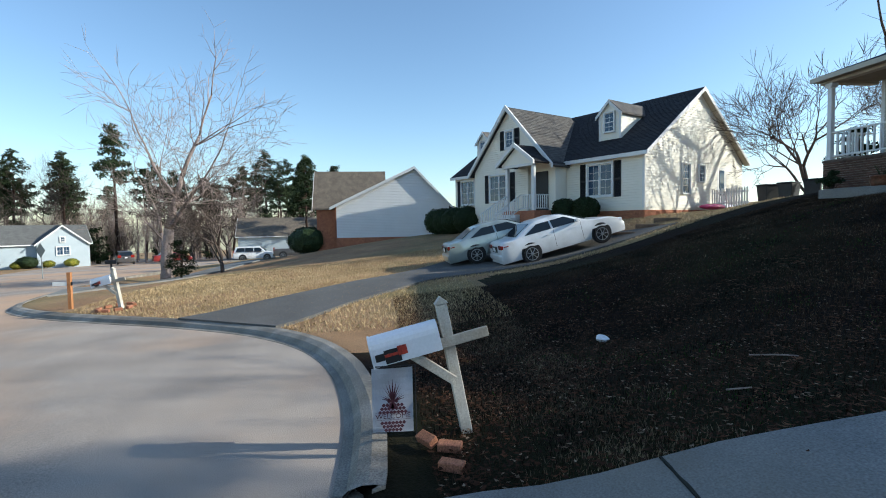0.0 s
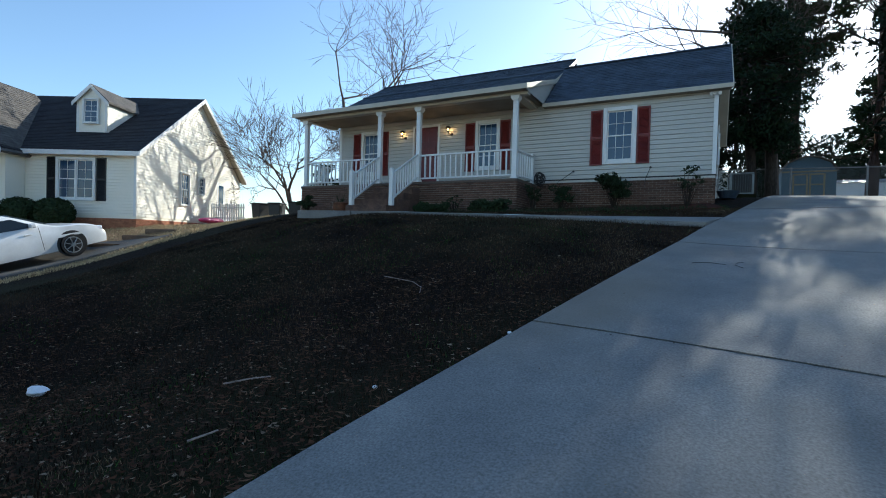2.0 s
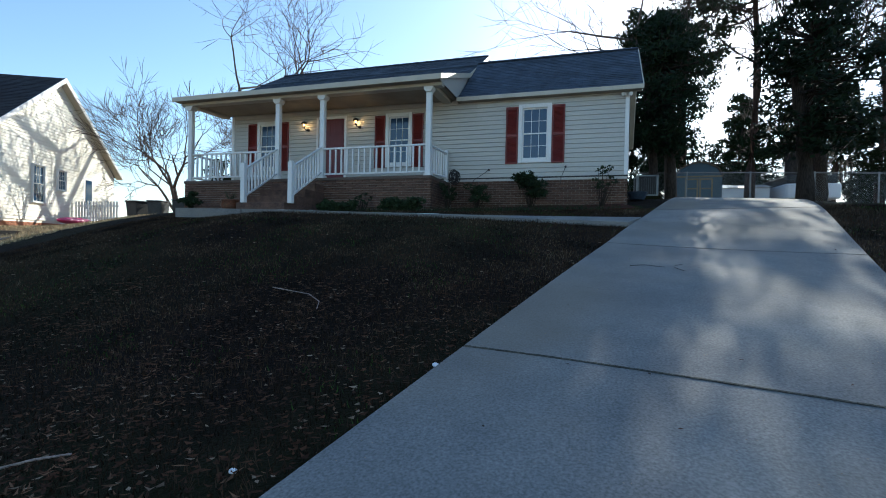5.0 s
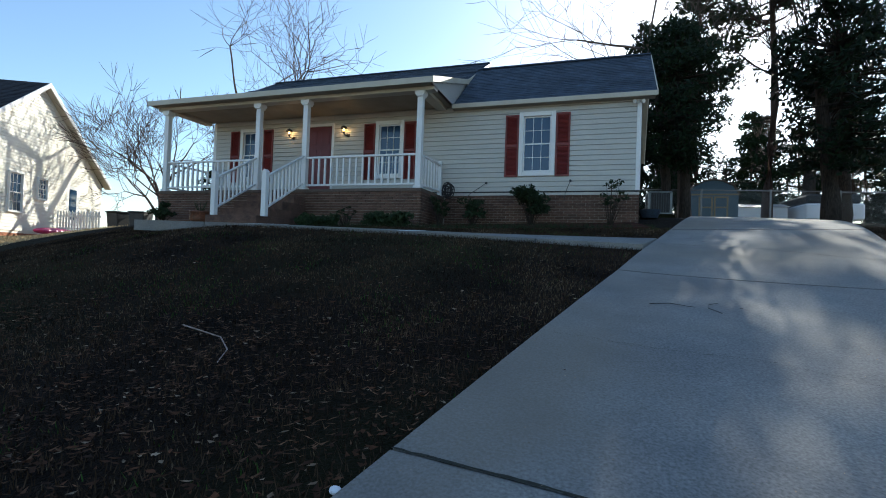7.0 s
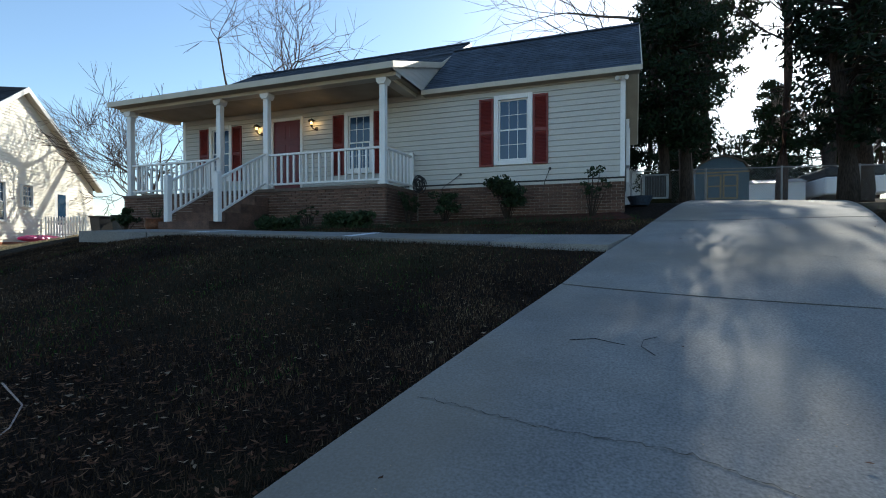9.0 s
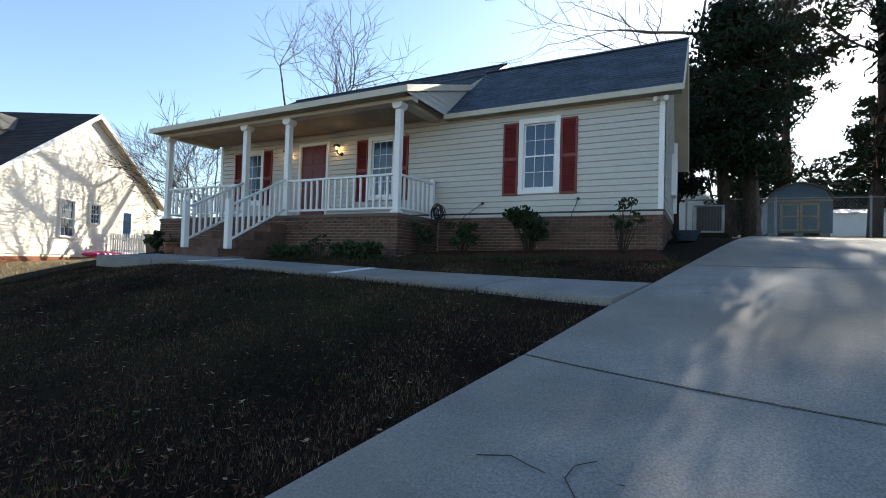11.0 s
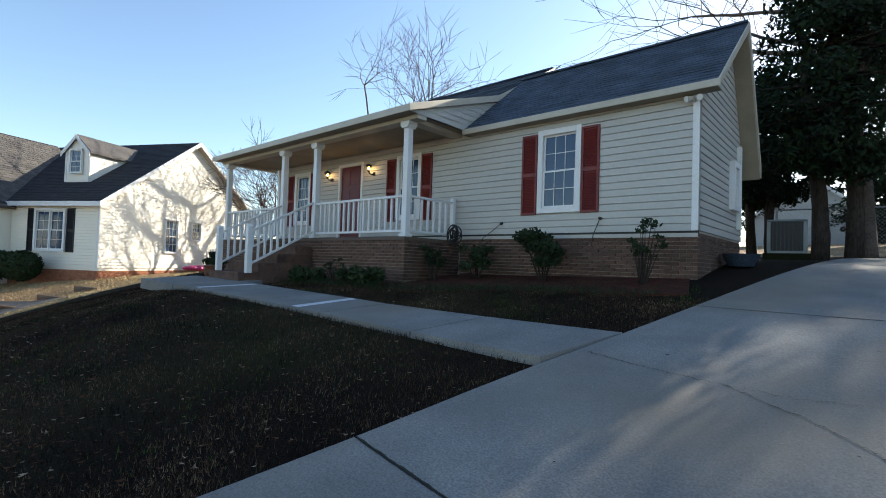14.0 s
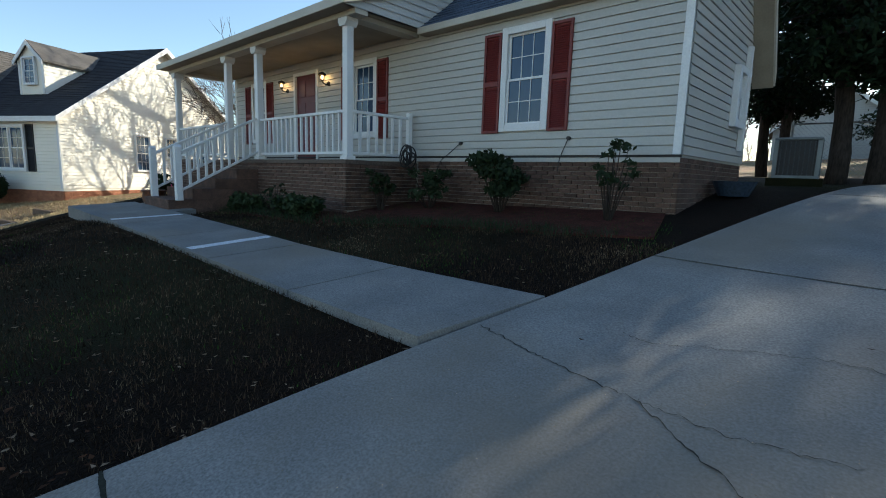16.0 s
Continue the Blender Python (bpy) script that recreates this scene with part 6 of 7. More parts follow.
def chain_fence(p, q, h=1.25):
    p, q = Vector(p), Vector(q)
    L_ = (q - p).length
    u = (q - p) / L_
    t = thing("chain_link_fence", Matrix(), "galvanised chain-link fence with round posts", "fence")
    n = int(L_ / 2.4)
    for i in range(n + 1):
        c = p + u * L_ * i / n
        z = gz(c.x, c.y)
        bm = bmesh.new()
        cyl(bm, (c.x, c.y, z - .2), (c.x, c.y, z + h + .05), .03, n=8)
        part("post", bm, WIREM, t)
    vs, fs = [], []
    pts = [p + u * s for s in np.linspace(0, L_, 20)]
    tube_verts(vs, fs, [Vector((c.x, c.y, gz(c.x, c.y) + h)) for c in pts], [.02] * 20, 6)
    data_ob("top_rail", vs, fs, WIREM, t)
    vs, fs = [], []
    s = 0.0
    while s < L_:
        for d in (-1, 1):
            a, b = p + u * s, p + u * min(max(s + d * h, 0), L_)
            vs2 = [Vector((a.x, a.y, gz(a.x, a.y) + .05)), Vector((b.x, b.y, gz(a.x, a.y) + .05 + abs((b - a).length)))]
            tube_verts(vs, fs, vs2, [.003, .003], 3)
        s += .09
    o = data_ob("mesh_wire", vs, fs, WIREM, t)
    tagged(o, kind="stuff")


chain_fence((-.6, 22.4), (11.5, 26.0))
# picket fence beside the neighbour's house
pf = thing("picket_fence", at(-24.7, 18.0, gz(-23.5, 18) - 1.72, 6), "short white picket fence beside the cream house", "fence")
zf = 1.75
for k in range(15):
    x = k * .16
    bm = bmesh.new()
    prism(bm, [(x, 0), (x + .09, 0), (x + .09, 1.0), (x + .045, 1.08), (x, 1.0)], "y", -.01, .01)
    o = part("picket", bm, TRIM, pf)
    o.matrix_basis = Matrix.Translation((0, 0, zf))
for z in (.25, .8):
    bx("rail", 0, 2.35, .011, .05, zf + z, zf + z + .08, TRIM, pf)
BIN = mat("dark_bin_plastic", (.03, .035, .04), .5, None, 3, 30, .05)
for i, (x, y) in enumerate(((-20.4, 17.6), (-19.6, 17.9), (-18.8, 18.3))):
    z = gz(x, y)
    b = thing("wheeled_bin", at(x, y, z, 20 * i), "dark plastic wheeled rubbish bin behind the lawn", "bin", "wheeled bins")
    bm = bmesh.new()
    vs = box(bm, -.3, .3, -.35, .35, .08, 1.0, None, .02)
    for v in bm.verts:
        if v.co.z < .5:
            v.co.x *= .8
            v.co.y *= .8
    part("body", bm, BIN, b)
    bm = bmesh.new()
    box(bm, -.33, .33, -.4, .38, 1.0, 1.07, None, .03)
    part("lid", bm, BIN, b)
    for s in (-1, 1):
        bm = bmesh.new()
        bmesh.ops.create_cone(bm, cap_ends=True, segments=14, radius1=.1, radius2=.1, depth=.05, matrix=Matrix.Translation((s * .24, .3, .1)) @ Matrix.Rotation(math.pi / 2, 4, "Y"))
        part("wheel", bm, BLACKP, b)
# pink and white kayak by the neighbour's wall
kp = NM @ Vector((.8, 4.9, 0))
ky = thing("kayak", at(kp.x, kp.y, gz(kp.x, kp.y) + .16, A + 90), "pink and white plastic kayak lying beside the cream house", "kayak")
bm = bmesh.new()
bmesh.ops.create_uvsphere(bm, u_segments=20, v_segments=10, radius=1)
for v in bm.verts:
    v.co = Vector((v.co.x * 1.35, v.co.y * .33 * (1 - .3 * abs(v.co.x)), v.co.z * .16))
part("hull", bm, mat("pink_plastic", (.5, .03, .16), .35, None, 3, 30, 0, detail=.05), ky)
bm = bmesh.new()
bmesh.ops.create_uvsphere(bm, u_segments=20, v_segments=10, radius=1)
for v in bm.verts:
    v.co = Vector((v.co.x * .9 + 1.5, v.co.y * .3, v.co.z * .15))
part("white_hull", bm, METAL_W, ky)

# terracotta pot at the steps
pot = thing("plant_pot", at(-10.85, 12.25, gz(-10.85, 12.25) + .02), "brown glazed plant pot with a sparse plant by the steps", "plant pot")
bm = bmesh.new()
prof = [(.12, 0), (.2, .08), (.24, .2), (.22, .31), (.25, .34), (.25, .37), (.2, .37), (.18, .3), (0.001, .3)]
n = 20
rings = [[bm.verts.new((r * math.cos(2 * math.pi * k / n), r * math.sin(2 * math.pi * k / n), z)) for k in range(n)] for r, z in prof]
for a, b in zip(rings, rings[1:]):
    for k in range(n):
        bm.faces.new((a[k], a[(k + 1) % n], b[(k + 1) % n], b[k]))
bm.faces.new(rings[0][::-1])
part("pot", bm, mat("brown_glaze", (.16, .06, .03), .35, (.1, .04, .02), 6, 30, .05), pot, smooth=True)
rr = random.Random(9)
vs, fs = [], []
for k in range(22):
    a = rr.uniform(0, 6.28)
    q = Vector((math.cos(a) * .16, math.sin(a) * .16, .3 + rr.uniform(.15, .4)))
    tube_verts(vs, fs, [Vector((0, 0, .29)), q * .6 + Vector((0, 0, .12)), q], [.006, .005, .002], 4)
data_ob("plant", vs, fs, SHRUB, pot)


# ---- lamps on the wall, small things on the house ----
GLOW = glow_mat("lit_bulb", (1.0, .5, .14), 6.0)
for x in (-10.66, -8.8):
    l = thing("wall_lamp", at(x, FY - .025, 4.98), "lit black carriage wall lamp beside the front door", "wall lamp", "lamps beside the front door")
    bm = bmesh.new()
    cyl(bm, (.08, .012, -.1), (.08, -.018, -.1), .055, .05, n=14)
    part("back_plate", bm, BLACKP, l)
    vs, fs = [], []
    tube_verts(vs, fs, [Vector(c) for c in ((.08, -.01, -.1), (.07, -.07, -.13), (.03, -.12, -.1), (0, -.13, -.04))], [.016, .014, .013, .02], 7)
    data_ob("arm", vs, fs, BLACKP, l, smooth=True)
    bm = bmesh.new()
    bmesh.ops.create_uvsphere(bm, u_segments=16, v_segments=8, radius=.095)
    bmesh.ops.delete(bm, geom=[v for v in bm.verts if v.co.z < -.01], context="VERTS")
    bmesh.ops.solidify(bm, geom=bm.faces[:], thickness=.006)
    bmesh.ops.transform(bm, matrix=Matrix.Translation((0, -.13, .08)) @ Matrix.Diagonal((1, 1, .75, 1)), verts=bm.verts)
    cyl(bm, (0, -.13, .148), (0, -.13, .175), .012, .006, n=8)
    part("dome_shade", bm, BLACKP, l)
    bm = bmesh.new()
    cyl(bm, (0, -.13, -.05), (0, -.13, -.02), .03, .035, n=10)
    for k in range(4):
        a = k * math.pi / 2 + .6
        cyl(bm, (math.cos(a) * .03, -.13 + math.sin(a) * .03, -.02), (math.cos(a) * .07, -.13 + math.sin(a) * .07, .08), .004, n=5)
    part("lantern_frame", bm, BLACKP, l)
    bm = bmesh.new()
    bmesh.ops.create_icosphere(bm, subdivisions=2, radius=.032, matrix=Matrix.Translation((0, -.13, .04)) @ Matrix.Scale(1.3, 4, (0, 0, 1)))
    part("bulb", bm, GLOW, l)
    pl = new("lamp_light", bpy.data.lights.new("lamp_light", "POINT"))
    pl.data.energy, pl.data.color, pl.data.shadow_soft_size = 5, (1, .6, .25), .04
    pl.parent = l
    pl.matrix_basis = pose(0, -.13, .0)
fl = thing("flood_lamp", at(XR - .06, FY - .05, 5.33), "white twin security flood lamp under the eave corner", "flood lamp")
bm = bmesh.new()
cyl(bm, (0, .03, 0), (0, -.02, 0), .05, n=12)
part("base", bm, TRIM, fl)
for s in (-1, 1):
    bm = bmesh.new()
    cyl(bm, (s * .03, -.03, 0), (s * .1, -.12, -.03), .03, .05, n=12)
    part("lamp_head", bm, TRIM, fl)
for x, z in ((-4.55, 3.42), (-2.4, 3.45)):
    c = thing("outdoor_tap" if x < -4 else "cable_stub", at(x, FY - .02, z), "small dark wall fitting with a cable hanging from the siding", "wall fitting")
    bm = bmesh.new()
    cyl(bm, (0, .01, 0), (0, -.05, 0), .03, n=10)
    part("fitting", bm, BLACKP, c)
    vs, fs = [], []
    dx = -.55 if x < -4 else -.14
    tube_verts(vs, fs, [Vector((0, -.04, 0)), Vector((dx * .3, -.05, -.12)), Vector((dx * .8, -.06, -.3)), Vector((dx, -.06, -.5))], [.008] * 4, 5)
    data_ob("cable", vs, fs, BLACKP, c)
# hose on the porch corner
hz = thing("hose_reel", at(-5.45, 14.95, 3.2), "coiled black garden hose hanging by the porch side", "garden hose")
vs, fs = [], []
tube_verts(vs, fs, [Vector(((.1 + .06 * math.sin(k * .083)) * math.cos(k * .35), -.08 * math.sin(k * .13), (.14 + .07 * math.sin(k * .083 + 1)) * math.sin(k * .35) - .03)) for k in range(150)], [.014] * 150, 5)
data_ob("hose", vs, fs, BLACKP, hz)
tub = thing("plastic_tub", at(-.45, 16.9, gz(-.45, 16.9)), "dark blue plastic tub lying by the side wall", "tub")
bm = bmesh.new()
cyl(bm, (0, 0, 0), (0, 0, .22), .2, .3, n=20)
part("tub_body", bm, mat("blue_plastic", (.04, .06, .09), .4, None, 3, 30, 0), tub)

ob_ = thing("outbuilding", at(5.1, 33.5, gz(6, 33.5), -2), "long low pale outbuilding behind the garden fence", "outbuilding")
bx("wall", 0, 2.6, 0, 2.5, -.2, 1.05, SIDING_W, ob_)
bm = bmesh.new()
prism(bm, [(-.1, 1.05), (2.6, 1.05), (1.25, 1.35)], "x", -.1, 2.7)
part("roof", bm, GREYM, ob_)
tr = thing("trailer", at(8.2, 32.5, gz(9, 32.5), 3), "white enclosed trailer parked behind the garden fence", "trailer")
bx("body", 0, 2.6, 0, 4, .35, 1.2, METAL_W, tr, bevel=.08)
bx("cover", .1, 2.5, .1, 3.9, 1.2, 1.7, BLACKP, tr, bevel=.1)
for x_ in (.3, 2.3):
    bm = bmesh.new()
    bmesh.ops.create_cone(bm, cap_ends=True, segments=16, radius1=.36, radius2=.36, depth=.2, matrix=Matrix.Translation((x_, 1.8, .33)) @ Matrix.Rotation(math.pi / 2, 4, "Y"))
    part("wheel", bm, BLACKP, tr)

TIMBER = mat("weathered_landscape_timber", (.2, .13, .08), .9, (.11, .075, .05), 5, 60, .5, stretch=(.3, 1, 1))
for x_, y_, r_ in ((-17.9, 10.3, 12), (-18.1, 9.3, 14), (-18.3, 11.3, 10)):
    bm = bmesh.new()
    box(bm, -.7, .7, -.07, .07, -.12, .08, None, .015)
    o = mesh_ob("edging_timber", bm, TIMBER)
    o.matrix_world = at(x_, y_, gz(x_, y_) + .05, r_)
    tagged(o, "weathered brown landscape timber at the edge of the lawn", "garden edging", "timbers at the lawn's edge")

# stop sign seen from behind, dark mailbox, wooden post
sg = thing("road_sign", at(-39.5, -24.5, float(street(-39.5, -24.5)) + .05, 60), "diamond road sign seen from behind on a thin post", "road sign")
bx("post", -.03, .03, -.03, .03, 0, 2.6, GREYM, sg)
bm = bmesh.new()
box(bm, -.4, .4, -.006, .006, -.4, .4, Matrix.Translation((0, -.04, 2.1)) @ Matrix.Rotation(radians(45), 4, "Y"), .003)
part("panel", bm, GREYM, sg)
dm = thing("dark_mailbox", at(-31.5, -18.0 + 2.2, float(street(-31.5, -16)) + .1, 20), "dark metal mailbox on a dark post", "mailbox")
bx("post", -.05, .05, -.05, .05, 0, 1.0, BLACKP, dm)
bm = bmesh.new()
prism(bm, [(-.1, 1.0), (.1, 1.0), (.1, 1.15), (.05, 1.22), (-.05, 1.22), (-.1, 1.15)], "y", -.3, .25)
part("box", bm, BLACKP, dm)
wp = thing("marker_post", at(-16.2, -9.3, -1.1), "orange-brown wooden post with a white arm by the street", "post")
bx("post", -.05, .05, -.05, .05, 0, 1.15, mat("orange_wood", (.45, .2, .08), .7), wp)
bx("arm", -.05, .04, -.45, .05, .75, .87, TRIM, wp)


# ---- leaf litter, grass and stones on the lawn ----
def scatter(name, n, area, make, material, label, seed, avoid=True, dens=None):
    rnd = np.random.RandomState(seed)
    x = rnd.uniform(area[0], area[1], n)
    y = rnd.uniform(area[2], area[3], n)
    keep = np.ones(n, bool)
    if avoid:
        left = np.maximum(-2.4 + .245 * (y - 5), -3.5)
        right = .68 + .26 * (y - 6.0) + np.maximum(0, 1.6 - y) ** 2 * .28
        keep &= (x < left - .03) | (x > right + .05)
        keep &= kerb_dist(x, y) > .18
        keep &= ~((y < 15.5) & (y > 13.7) & (x < -5.6)) & ~((y > 15.35) & (x < -.75))
        keep &= ~((x < -.6) & (x > -11) & (y > np.interp(-x, [.8, 4, 7, 11], [10.9, 10.83, 10.76, 10.7])) & (y < np.interp(-x, [.6, 3.8, 7, 11], [12.13, 12.0, 11.97, 11.93])))
    if dens is not None:
        keep &= rnd.uniform(0, 1, n) < dens(x, y)
    x, y = x[keep], y[keep]
    lift = .035 if name.startswith("drive") else 0
    z = lift + np.concatenate([land(x[i:i + 20000], y[i:i + 20000])[0] for i in range(0, len(x), 20000)])
    v, f = make(x, y, z, rnd)
    me = bpy.data.meshes.new(name)
    me.vertices.add(len(v))
    me.vertices.foreach_set("co", v.astype(np.float32).ravel())
    k = f.shape[1]
    me.loops.add(f.size)
    me.loops.foreach_set("vertex_index", f.astype(np.int32).ravel())
    me.polygons.add(len(f))
    me.polygons.foreach_set("loop_start", np.arange(0, f.size, k, dtype=np.int32))
    me.polygons.foreach_set("loop_total", np.full(len(f), k, dtype=np.int32))
    me.update(calc_edges=True)
    me.materials.append(material)
    ob = new(name, me)
    return tagged(ob, label=label, kind="stuff")


def blades(lo, hi, w):
    def make(x, y, z, rnd):
        n = len(x)
        h, a, lean = rnd.uniform(lo, hi, n), rnd.uniform(0, 6.28, n), rnd.uniform(.2, 1.2, n)
        dx, dy = np.cos(a), np.sin(a)
        p0 = np.c_[x - dy * w, y + dx * w, z - .01]
        p1 = np.c_[x + dy * w, y - dx * w, z - .01]
        p2 = np.c_[x + dx * h * lean, y + dy * h * lean, z + h]
        v = np.stack([p0, p1, p2], 1).reshape(-1, 3)
        return v, np.arange(3 * n).reshape(-1, 3)
    return make


def flakes(lo, hi, k0=.25, k1=.6):
    def make(x, y, z, rnd):
        n = len(x)
        s, a = rnd.uniform(lo, hi, n), rnd.uniform(0, 6.28, n)
        tx, ty = rnd.uniform(-.6, .6, n), rnd.uniform(-.6, .6, n)
        k = rnd.uniform(k0, k1, n)
        ux, uy = np.cos(a) * s, np.sin(a) * s
        vx, vy = -np.sin(a) * s * k, np.cos(a) * s * k
        def pt(i, j):
            px, py = ux * i + vx * j, uy * i + vy * j
            return np.c_[x + px, y + py, z + .014 + np.abs(tx * px + ty * py) + s * .1]
        v = np.stack([pt(-1, 0), pt(-.2, 1), pt(1, .15), pt(.1, -1)], 1).reshape(-1, 3)
        return v, np.arange(4 * n).reshape(-1, 4)
    return make


PALE_G = mat("pale_straw_grass", (.27, .2, .12), .95, (.09, .065, .04), 1.2, 10, 0, rand=.6, spec=0.1)
# dormant grass in its sunlit tone, sunlight included in the colour
GRASS_LIT = mat("lit_tan_grass_blades", (.46, .35, .2), .95, (.36, .26, .14), 1.0, 10, 0, rand=.4, spec=0.1)
def patch(x, y, s=1.0, lo=.5):
    return np.array([noise.noise(Vector((a * s, b * s, 3.0))) for a, b in zip(x, y)])


# the same dormant grass with the front yard's shade in its colour
GRASS_SHADED = mat("shaded_dry_grass_blades", (.08, .05, .03), .95, (.018, .012, .008), 1.2, 10, 0, rand=.8, spec=0.1)
GRASS_G = mat("green_grass_blades", (.035, .1, .015), .9, (.05, .1, .02), 1.0, 10, 0, rand=.5, spec=0.1)
LEAF_B = mat("brown_fallen_leaves", (.1, .042, .02), .9, (.035, .018, .011), 3.0, 10, 0, rand=.6, spec=0.1)
LEAF_P = mat("pale_fallen_leaves", (.36, .27, .18), .8, (.2, .13, .08), 3.0, 10, 0, rand=.5, spec=0.1)



scatter("dry_grass", 300000, (-13, 5, .2, 14), blades(.02, .055, .0035), GRASS_SHADED, "short dry brown lawn grass, coloured dark for the shaded lawn", 1)
SHRED = mat("shredded_mulch", (.17, .09, .048), .9, (.07, .036, .02), 3.0, 10, 0, rand=.6, spec=0.1)
scatter("mulch_shreds", 15000, (-11, -1.5, .5, 7), flakes(.015, .05, .08, .22), SHRED, "pale shredded bark and twigs in the leaf litter", 31, dens=lambda x, y: np.clip((patch(x, y, .6) + .15) * 2.5, .05, 1))
scatter("lawn_fringe", 110000, (-26, -9.5, -9, 14), blades(.03, .07, .008), GRASS_LIT, "short tan lawn grass, coloured light for the sunlit lawn", 2, dens=lambda x, y: 1.0 * ((y < 2.5) | (x < -15)))
# pale blades densest along y=1.7 imitate a patch of sunlight on the grass
scatter("kerb_lawn", 26000, (-9.5, -3.0, .5, 2.4), blades(.015, .035, .004), PALE_G, "short tan grass beside the kerb, thickened pale in place of a sun patch", 41, dens=lambda x, y: np.clip(1 - np.abs(y - 1.7), .05, 1) * np.clip(patch(x, y, 1.1) * 2 + .8, .1, 1))
scatter("green_grass", 60000, (-11, 5, 1, 15), blades(.015, .04, .004), GRASS_G, "tufts of green grass in the lawn", 3, dens=lambda x, y: np.clip((patch(x + 7, y, .9) - .08) * 4, .02, 1))
scatter("fallen_leaves", 42000, (-11, 0, .2, 9.5), flakes(.012, .035), LEAF_B, "brown fallen leaves and mulch", 4, dens=lambda x, y: np.clip(1.2 - y / 8, .1, 1))
scatter("pale_leaves", 8000, (-11, 3, .2, 14), flakes(.012, .03), LEAF_P, "pale dry fallen leaves", 5, dens=lambda x, y: np.clip(1.2 - y / 12, .2, 1))
scatter("drive_leaves", 120, (-3, 4, .3, 18), flakes(.012, .022), LEAF_B, "small leaves on the concrete", 6, avoid=False)

scatter("drive_specks", 5000, (-3, 4, .3, 14), flakes(.003, .007), LEAF_P, "pale grit on the concrete", 16, avoid=False, dens=lambda x, y: 1.0 * ((x > -2.4 + .245 * (y - 5)) & (x < .5 + .26 * (y - 6))))

scatter("straw_grass", 130000, (-13, 5, 4.5, 14), blades(.012, .03, .003), PALE_G, "pale straw-coloured dormant grass", 21, dens=lambda x, y: np.clip((patch(x, y, .75) + .12) * 2.2, .06, 1) * np.clip((y - 4) / 4, 0, 1))

# mulch bed in front of the house
MULCH = mat("red_brown_mulch", (.09, .03, .022), .95, (.05, .02, .015), 6, 50, 1.0, spec=0.1)
drape("mulch_bed", resample([(-8.7, 13.73), (-5.75, 13.73), (-5.7, 15.42), (-.9, 15.42)], 16), resample([(-8.6, 12.7), (-5.6, 12.75), (-3.5, 13.7), (-.6, 14.2)], 16), 6, .008, .1, MULCH, "dark red mulch bed along the foundation")
scatter("bed_grass", 9000, (-8.6, -1, 12.7, 14.2), blades(.05, .16, .006), SHRUB, "low dark border grass along the bed", 8, dens=lambda x, y: (np.abs(y - np.interp(x, [-8.6, -5.6, -3.5, -.6], [12.8, 12.85, 13.8, 14.3])) < .22) * 1.0)

# white scraps, branches and cracks
for i, (x, y, s) in enumerate(((-7.1, 3.1, .09), (-3.1, 3.5, .02), (-2.52, 4.7, .025))):
    bm = bmesh.new()
    bmesh.ops.create_icosphere(bm, subdivisions=2, radius=s)
    for v in bm.verts:
        v.co *= 1 + .45 * noise.noise(v.co * 30)
        v.co.z *= .6
    o = mesh_ob("paper_scrap", bm, METAL_W)
    o.matrix_world = at(x, y, gz(x, y) + s * .5)
    tagged(o, "crumpled white scrap of litter on the lawn", "litter")


def stick(pts, r, material, label, name="twig", lift=.03):
    vs, fs = [], []
    P = [Vector((x, y, gz(x, y) + lift)) for x, y in pts]
    tube_verts(vs, fs, P, [r * (1 - .5 * i / len(P)) for i in range(len(P))], 5)
    o = data_ob(name, vs, fs, material)
    return tagged(o, label, "twig")


stick([(-5.0, 6.3), (-4.7, 6.2), (-4.4, 6.1), (-4.15, 5.9), (-4.05, 5.7)], .007, TWIG_P, "pale curved fallen twig on the lawn")
stick([(-4.6, 3.4), (-4.4, 3.5), (-4.2, 3.55)], .009, TWIG_P, "short pale stick in the leaf litter")
stick([(-3.9, 2.6), (-3.8, 2.75)], .009, TWIG_P, "short pale stick in the leaf litter")
stick([(-1.15, 7.68), (-.98, 7.75), (-.85, 7.7), (-.78, 7.68)], .0035, BLACKP, "thin dark twig on the concrete", lift=.045)
stick([(-.6, 7.55), (-.68, 7.68), (-.66, 7.8), (-.57, 7.88)], .0035, BLACKP, "thin dark curved twig on the concrete", lift=.045)
CRACK = mat("dark_crack", (.03, .028, .025), .95)


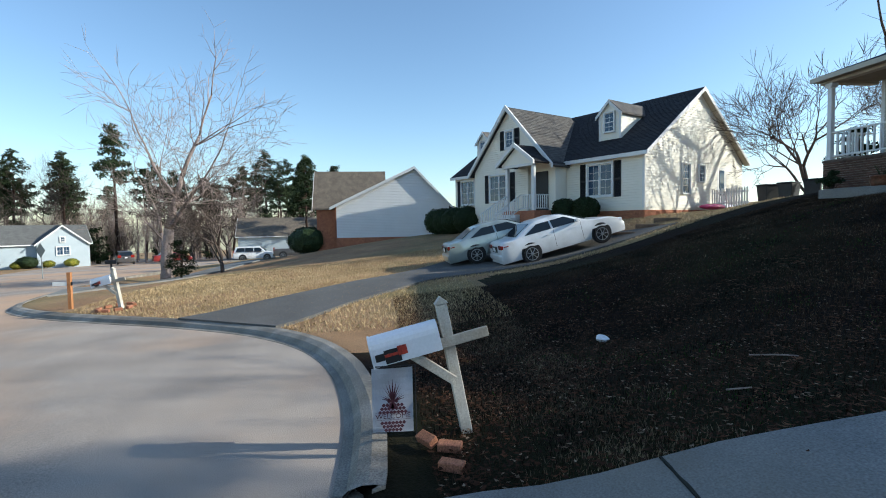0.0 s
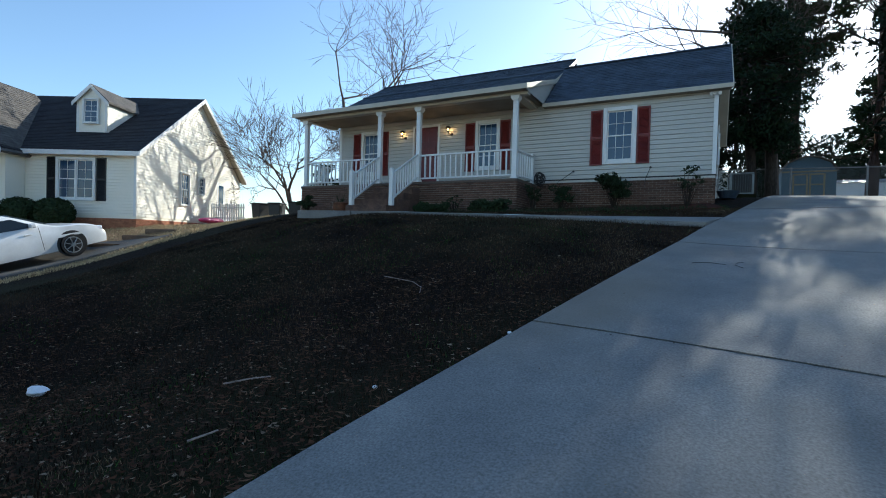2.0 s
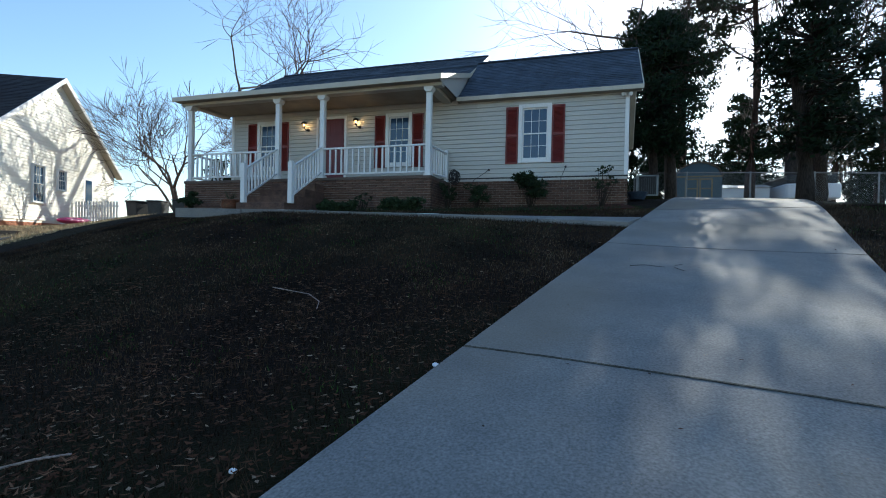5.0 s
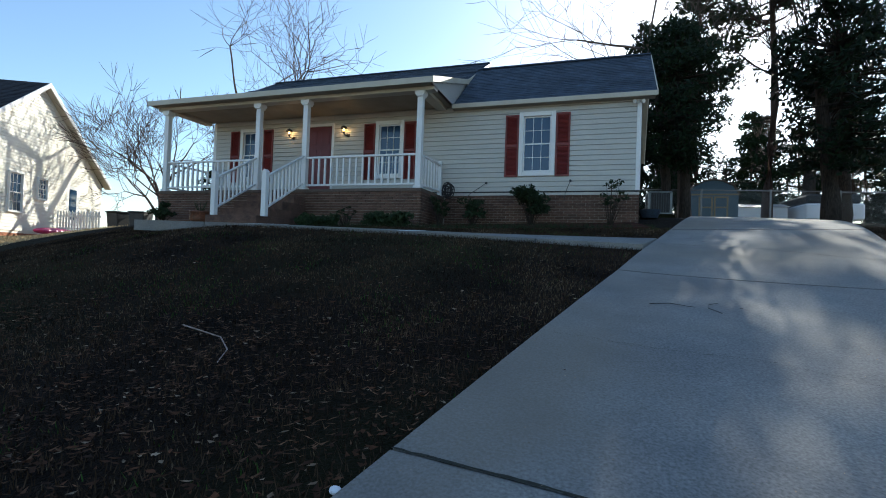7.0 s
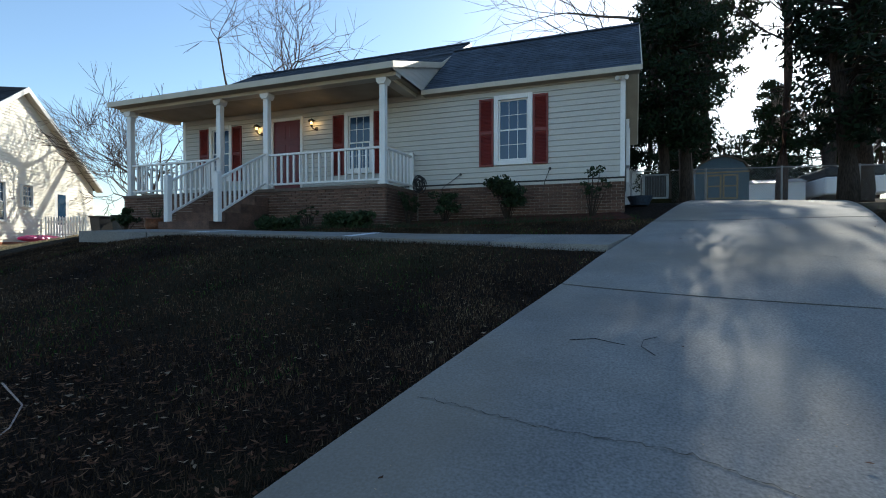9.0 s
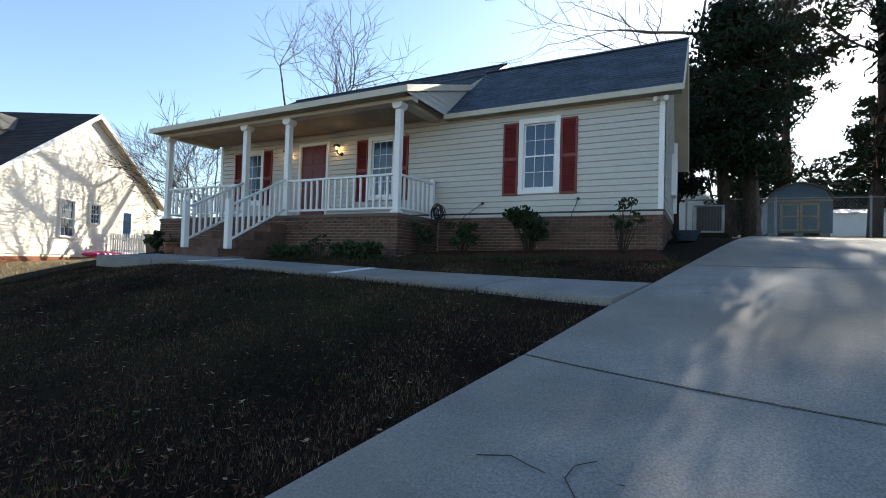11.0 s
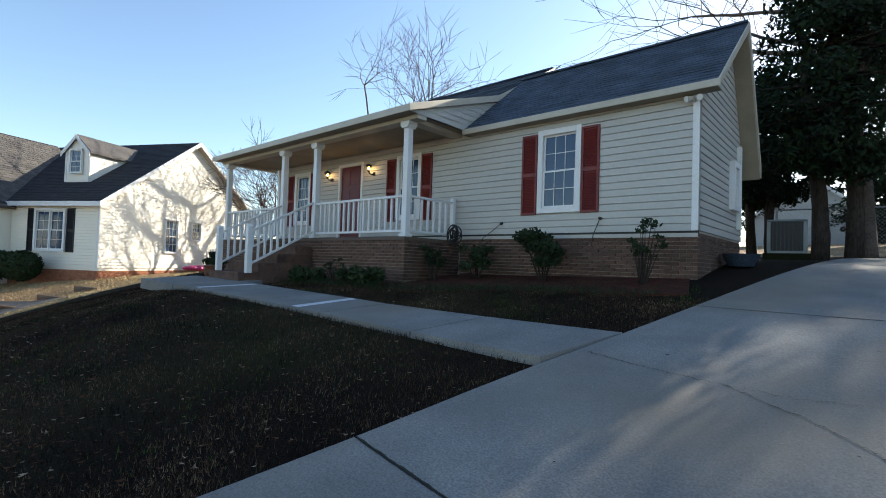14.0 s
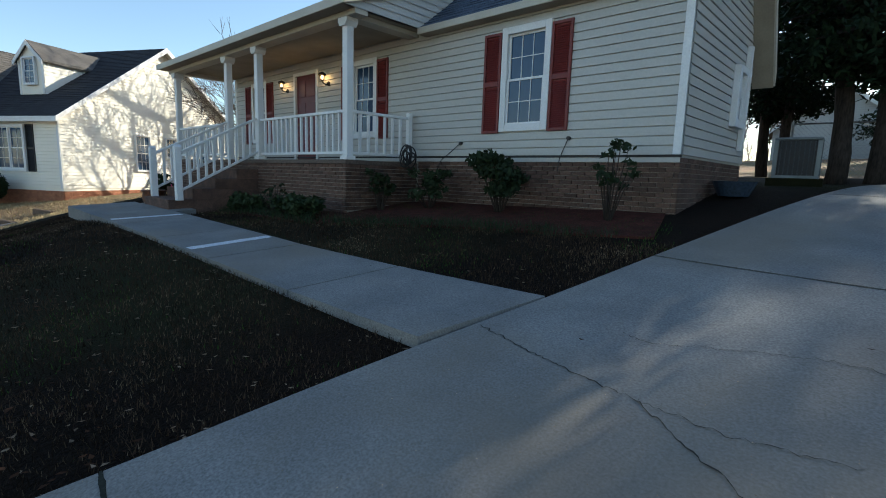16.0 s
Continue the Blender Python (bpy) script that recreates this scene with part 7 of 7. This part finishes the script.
def crack(pts, w, seed):
    rnd = random.Random(seed)
    fine = []
    for a, b in zip(pts, pts[1:]):
        n = max(2, int(math.hypot(b[0] - a[0], b[1] - a[1]) / .03))
        for k in range(n):
            t = k / n
            fine.append((a[0] + (b[0] - a[0]) * t + rnd.uniform(-.012, .012), a[1] + (b[1] - a[1]) * t + rnd.uniform(-.016, .016)))
    vs, fs = [], []
    for i, (x, y) in enumerate(fine):
        ww = w * rnd.uniform(.15, .8)
        z = gz(x, y) + .0395
        vs += [(x, y - ww, z), (x, y + ww, z)]
    fs = [(2 * i, 2 * i + 2, 2 * i + 3, 2 * i + 1) for i in range(len(fine) - 1)]
    o = data_ob("crack", vs, fs, CRACK)
    tagged(o, "jagged dark crack in the concrete", kind="structure")


JOINT = mat("mossy_joint", (.02, .022, .014), .95)


def joint(y0, w=.016):
    xl, xr = drive_l(y0)[0], drive_r(y0)[0]
    vs, n = [], 60
    rnd = random.Random(int(y0 * 10))
    for i in range(n + 1):
        t = i / n
        x, y = xl + (xr - xl) * t, y0 + (drive_r(y0)[1] - y0) * t
        z = gz(x, y) + .04
        a, b = w * rnd.uniform(.3, 1.1), w * rnd.uniform(.3, 1.1)
        vs += [(x, y - a, z), (x, y + b, z)]
    o = data_ob("joint", vs, [(2 * i, 2 * i + 2, 2 * i + 3, 2 * i + 1) for i in range(n)], JOINT)
    tagged(o, "dark mossy joint between driveway slabs", kind="structure")


for y0 in (1.61, 4.98, 9.14, 13.46, 17.21):
    joint(y0)
crack([(-.78, 11.36), (-.73, 11.36), (-.04, 11.19), (.46, 11.1), (.78, 10.88), (1.06, 10.71), (1.4, 10.4), (2.0, 10.2)], .009, 1)
crack([(.46, 11.1), (.9, 11.05), (1.4, 11.1)], .005, 2)
crack([(.1, 11.78), (.29, 11.72), (.73, 11.86), (1.19, 11.97), (1.9, 11.9)], .006, 3)
crack([(-1.88, 6.67), (-1.2, 6.55), (-.5, 6.5), (.1, 6.2), (.6, 6.0), (1.1, 5.8)], .006, 4)
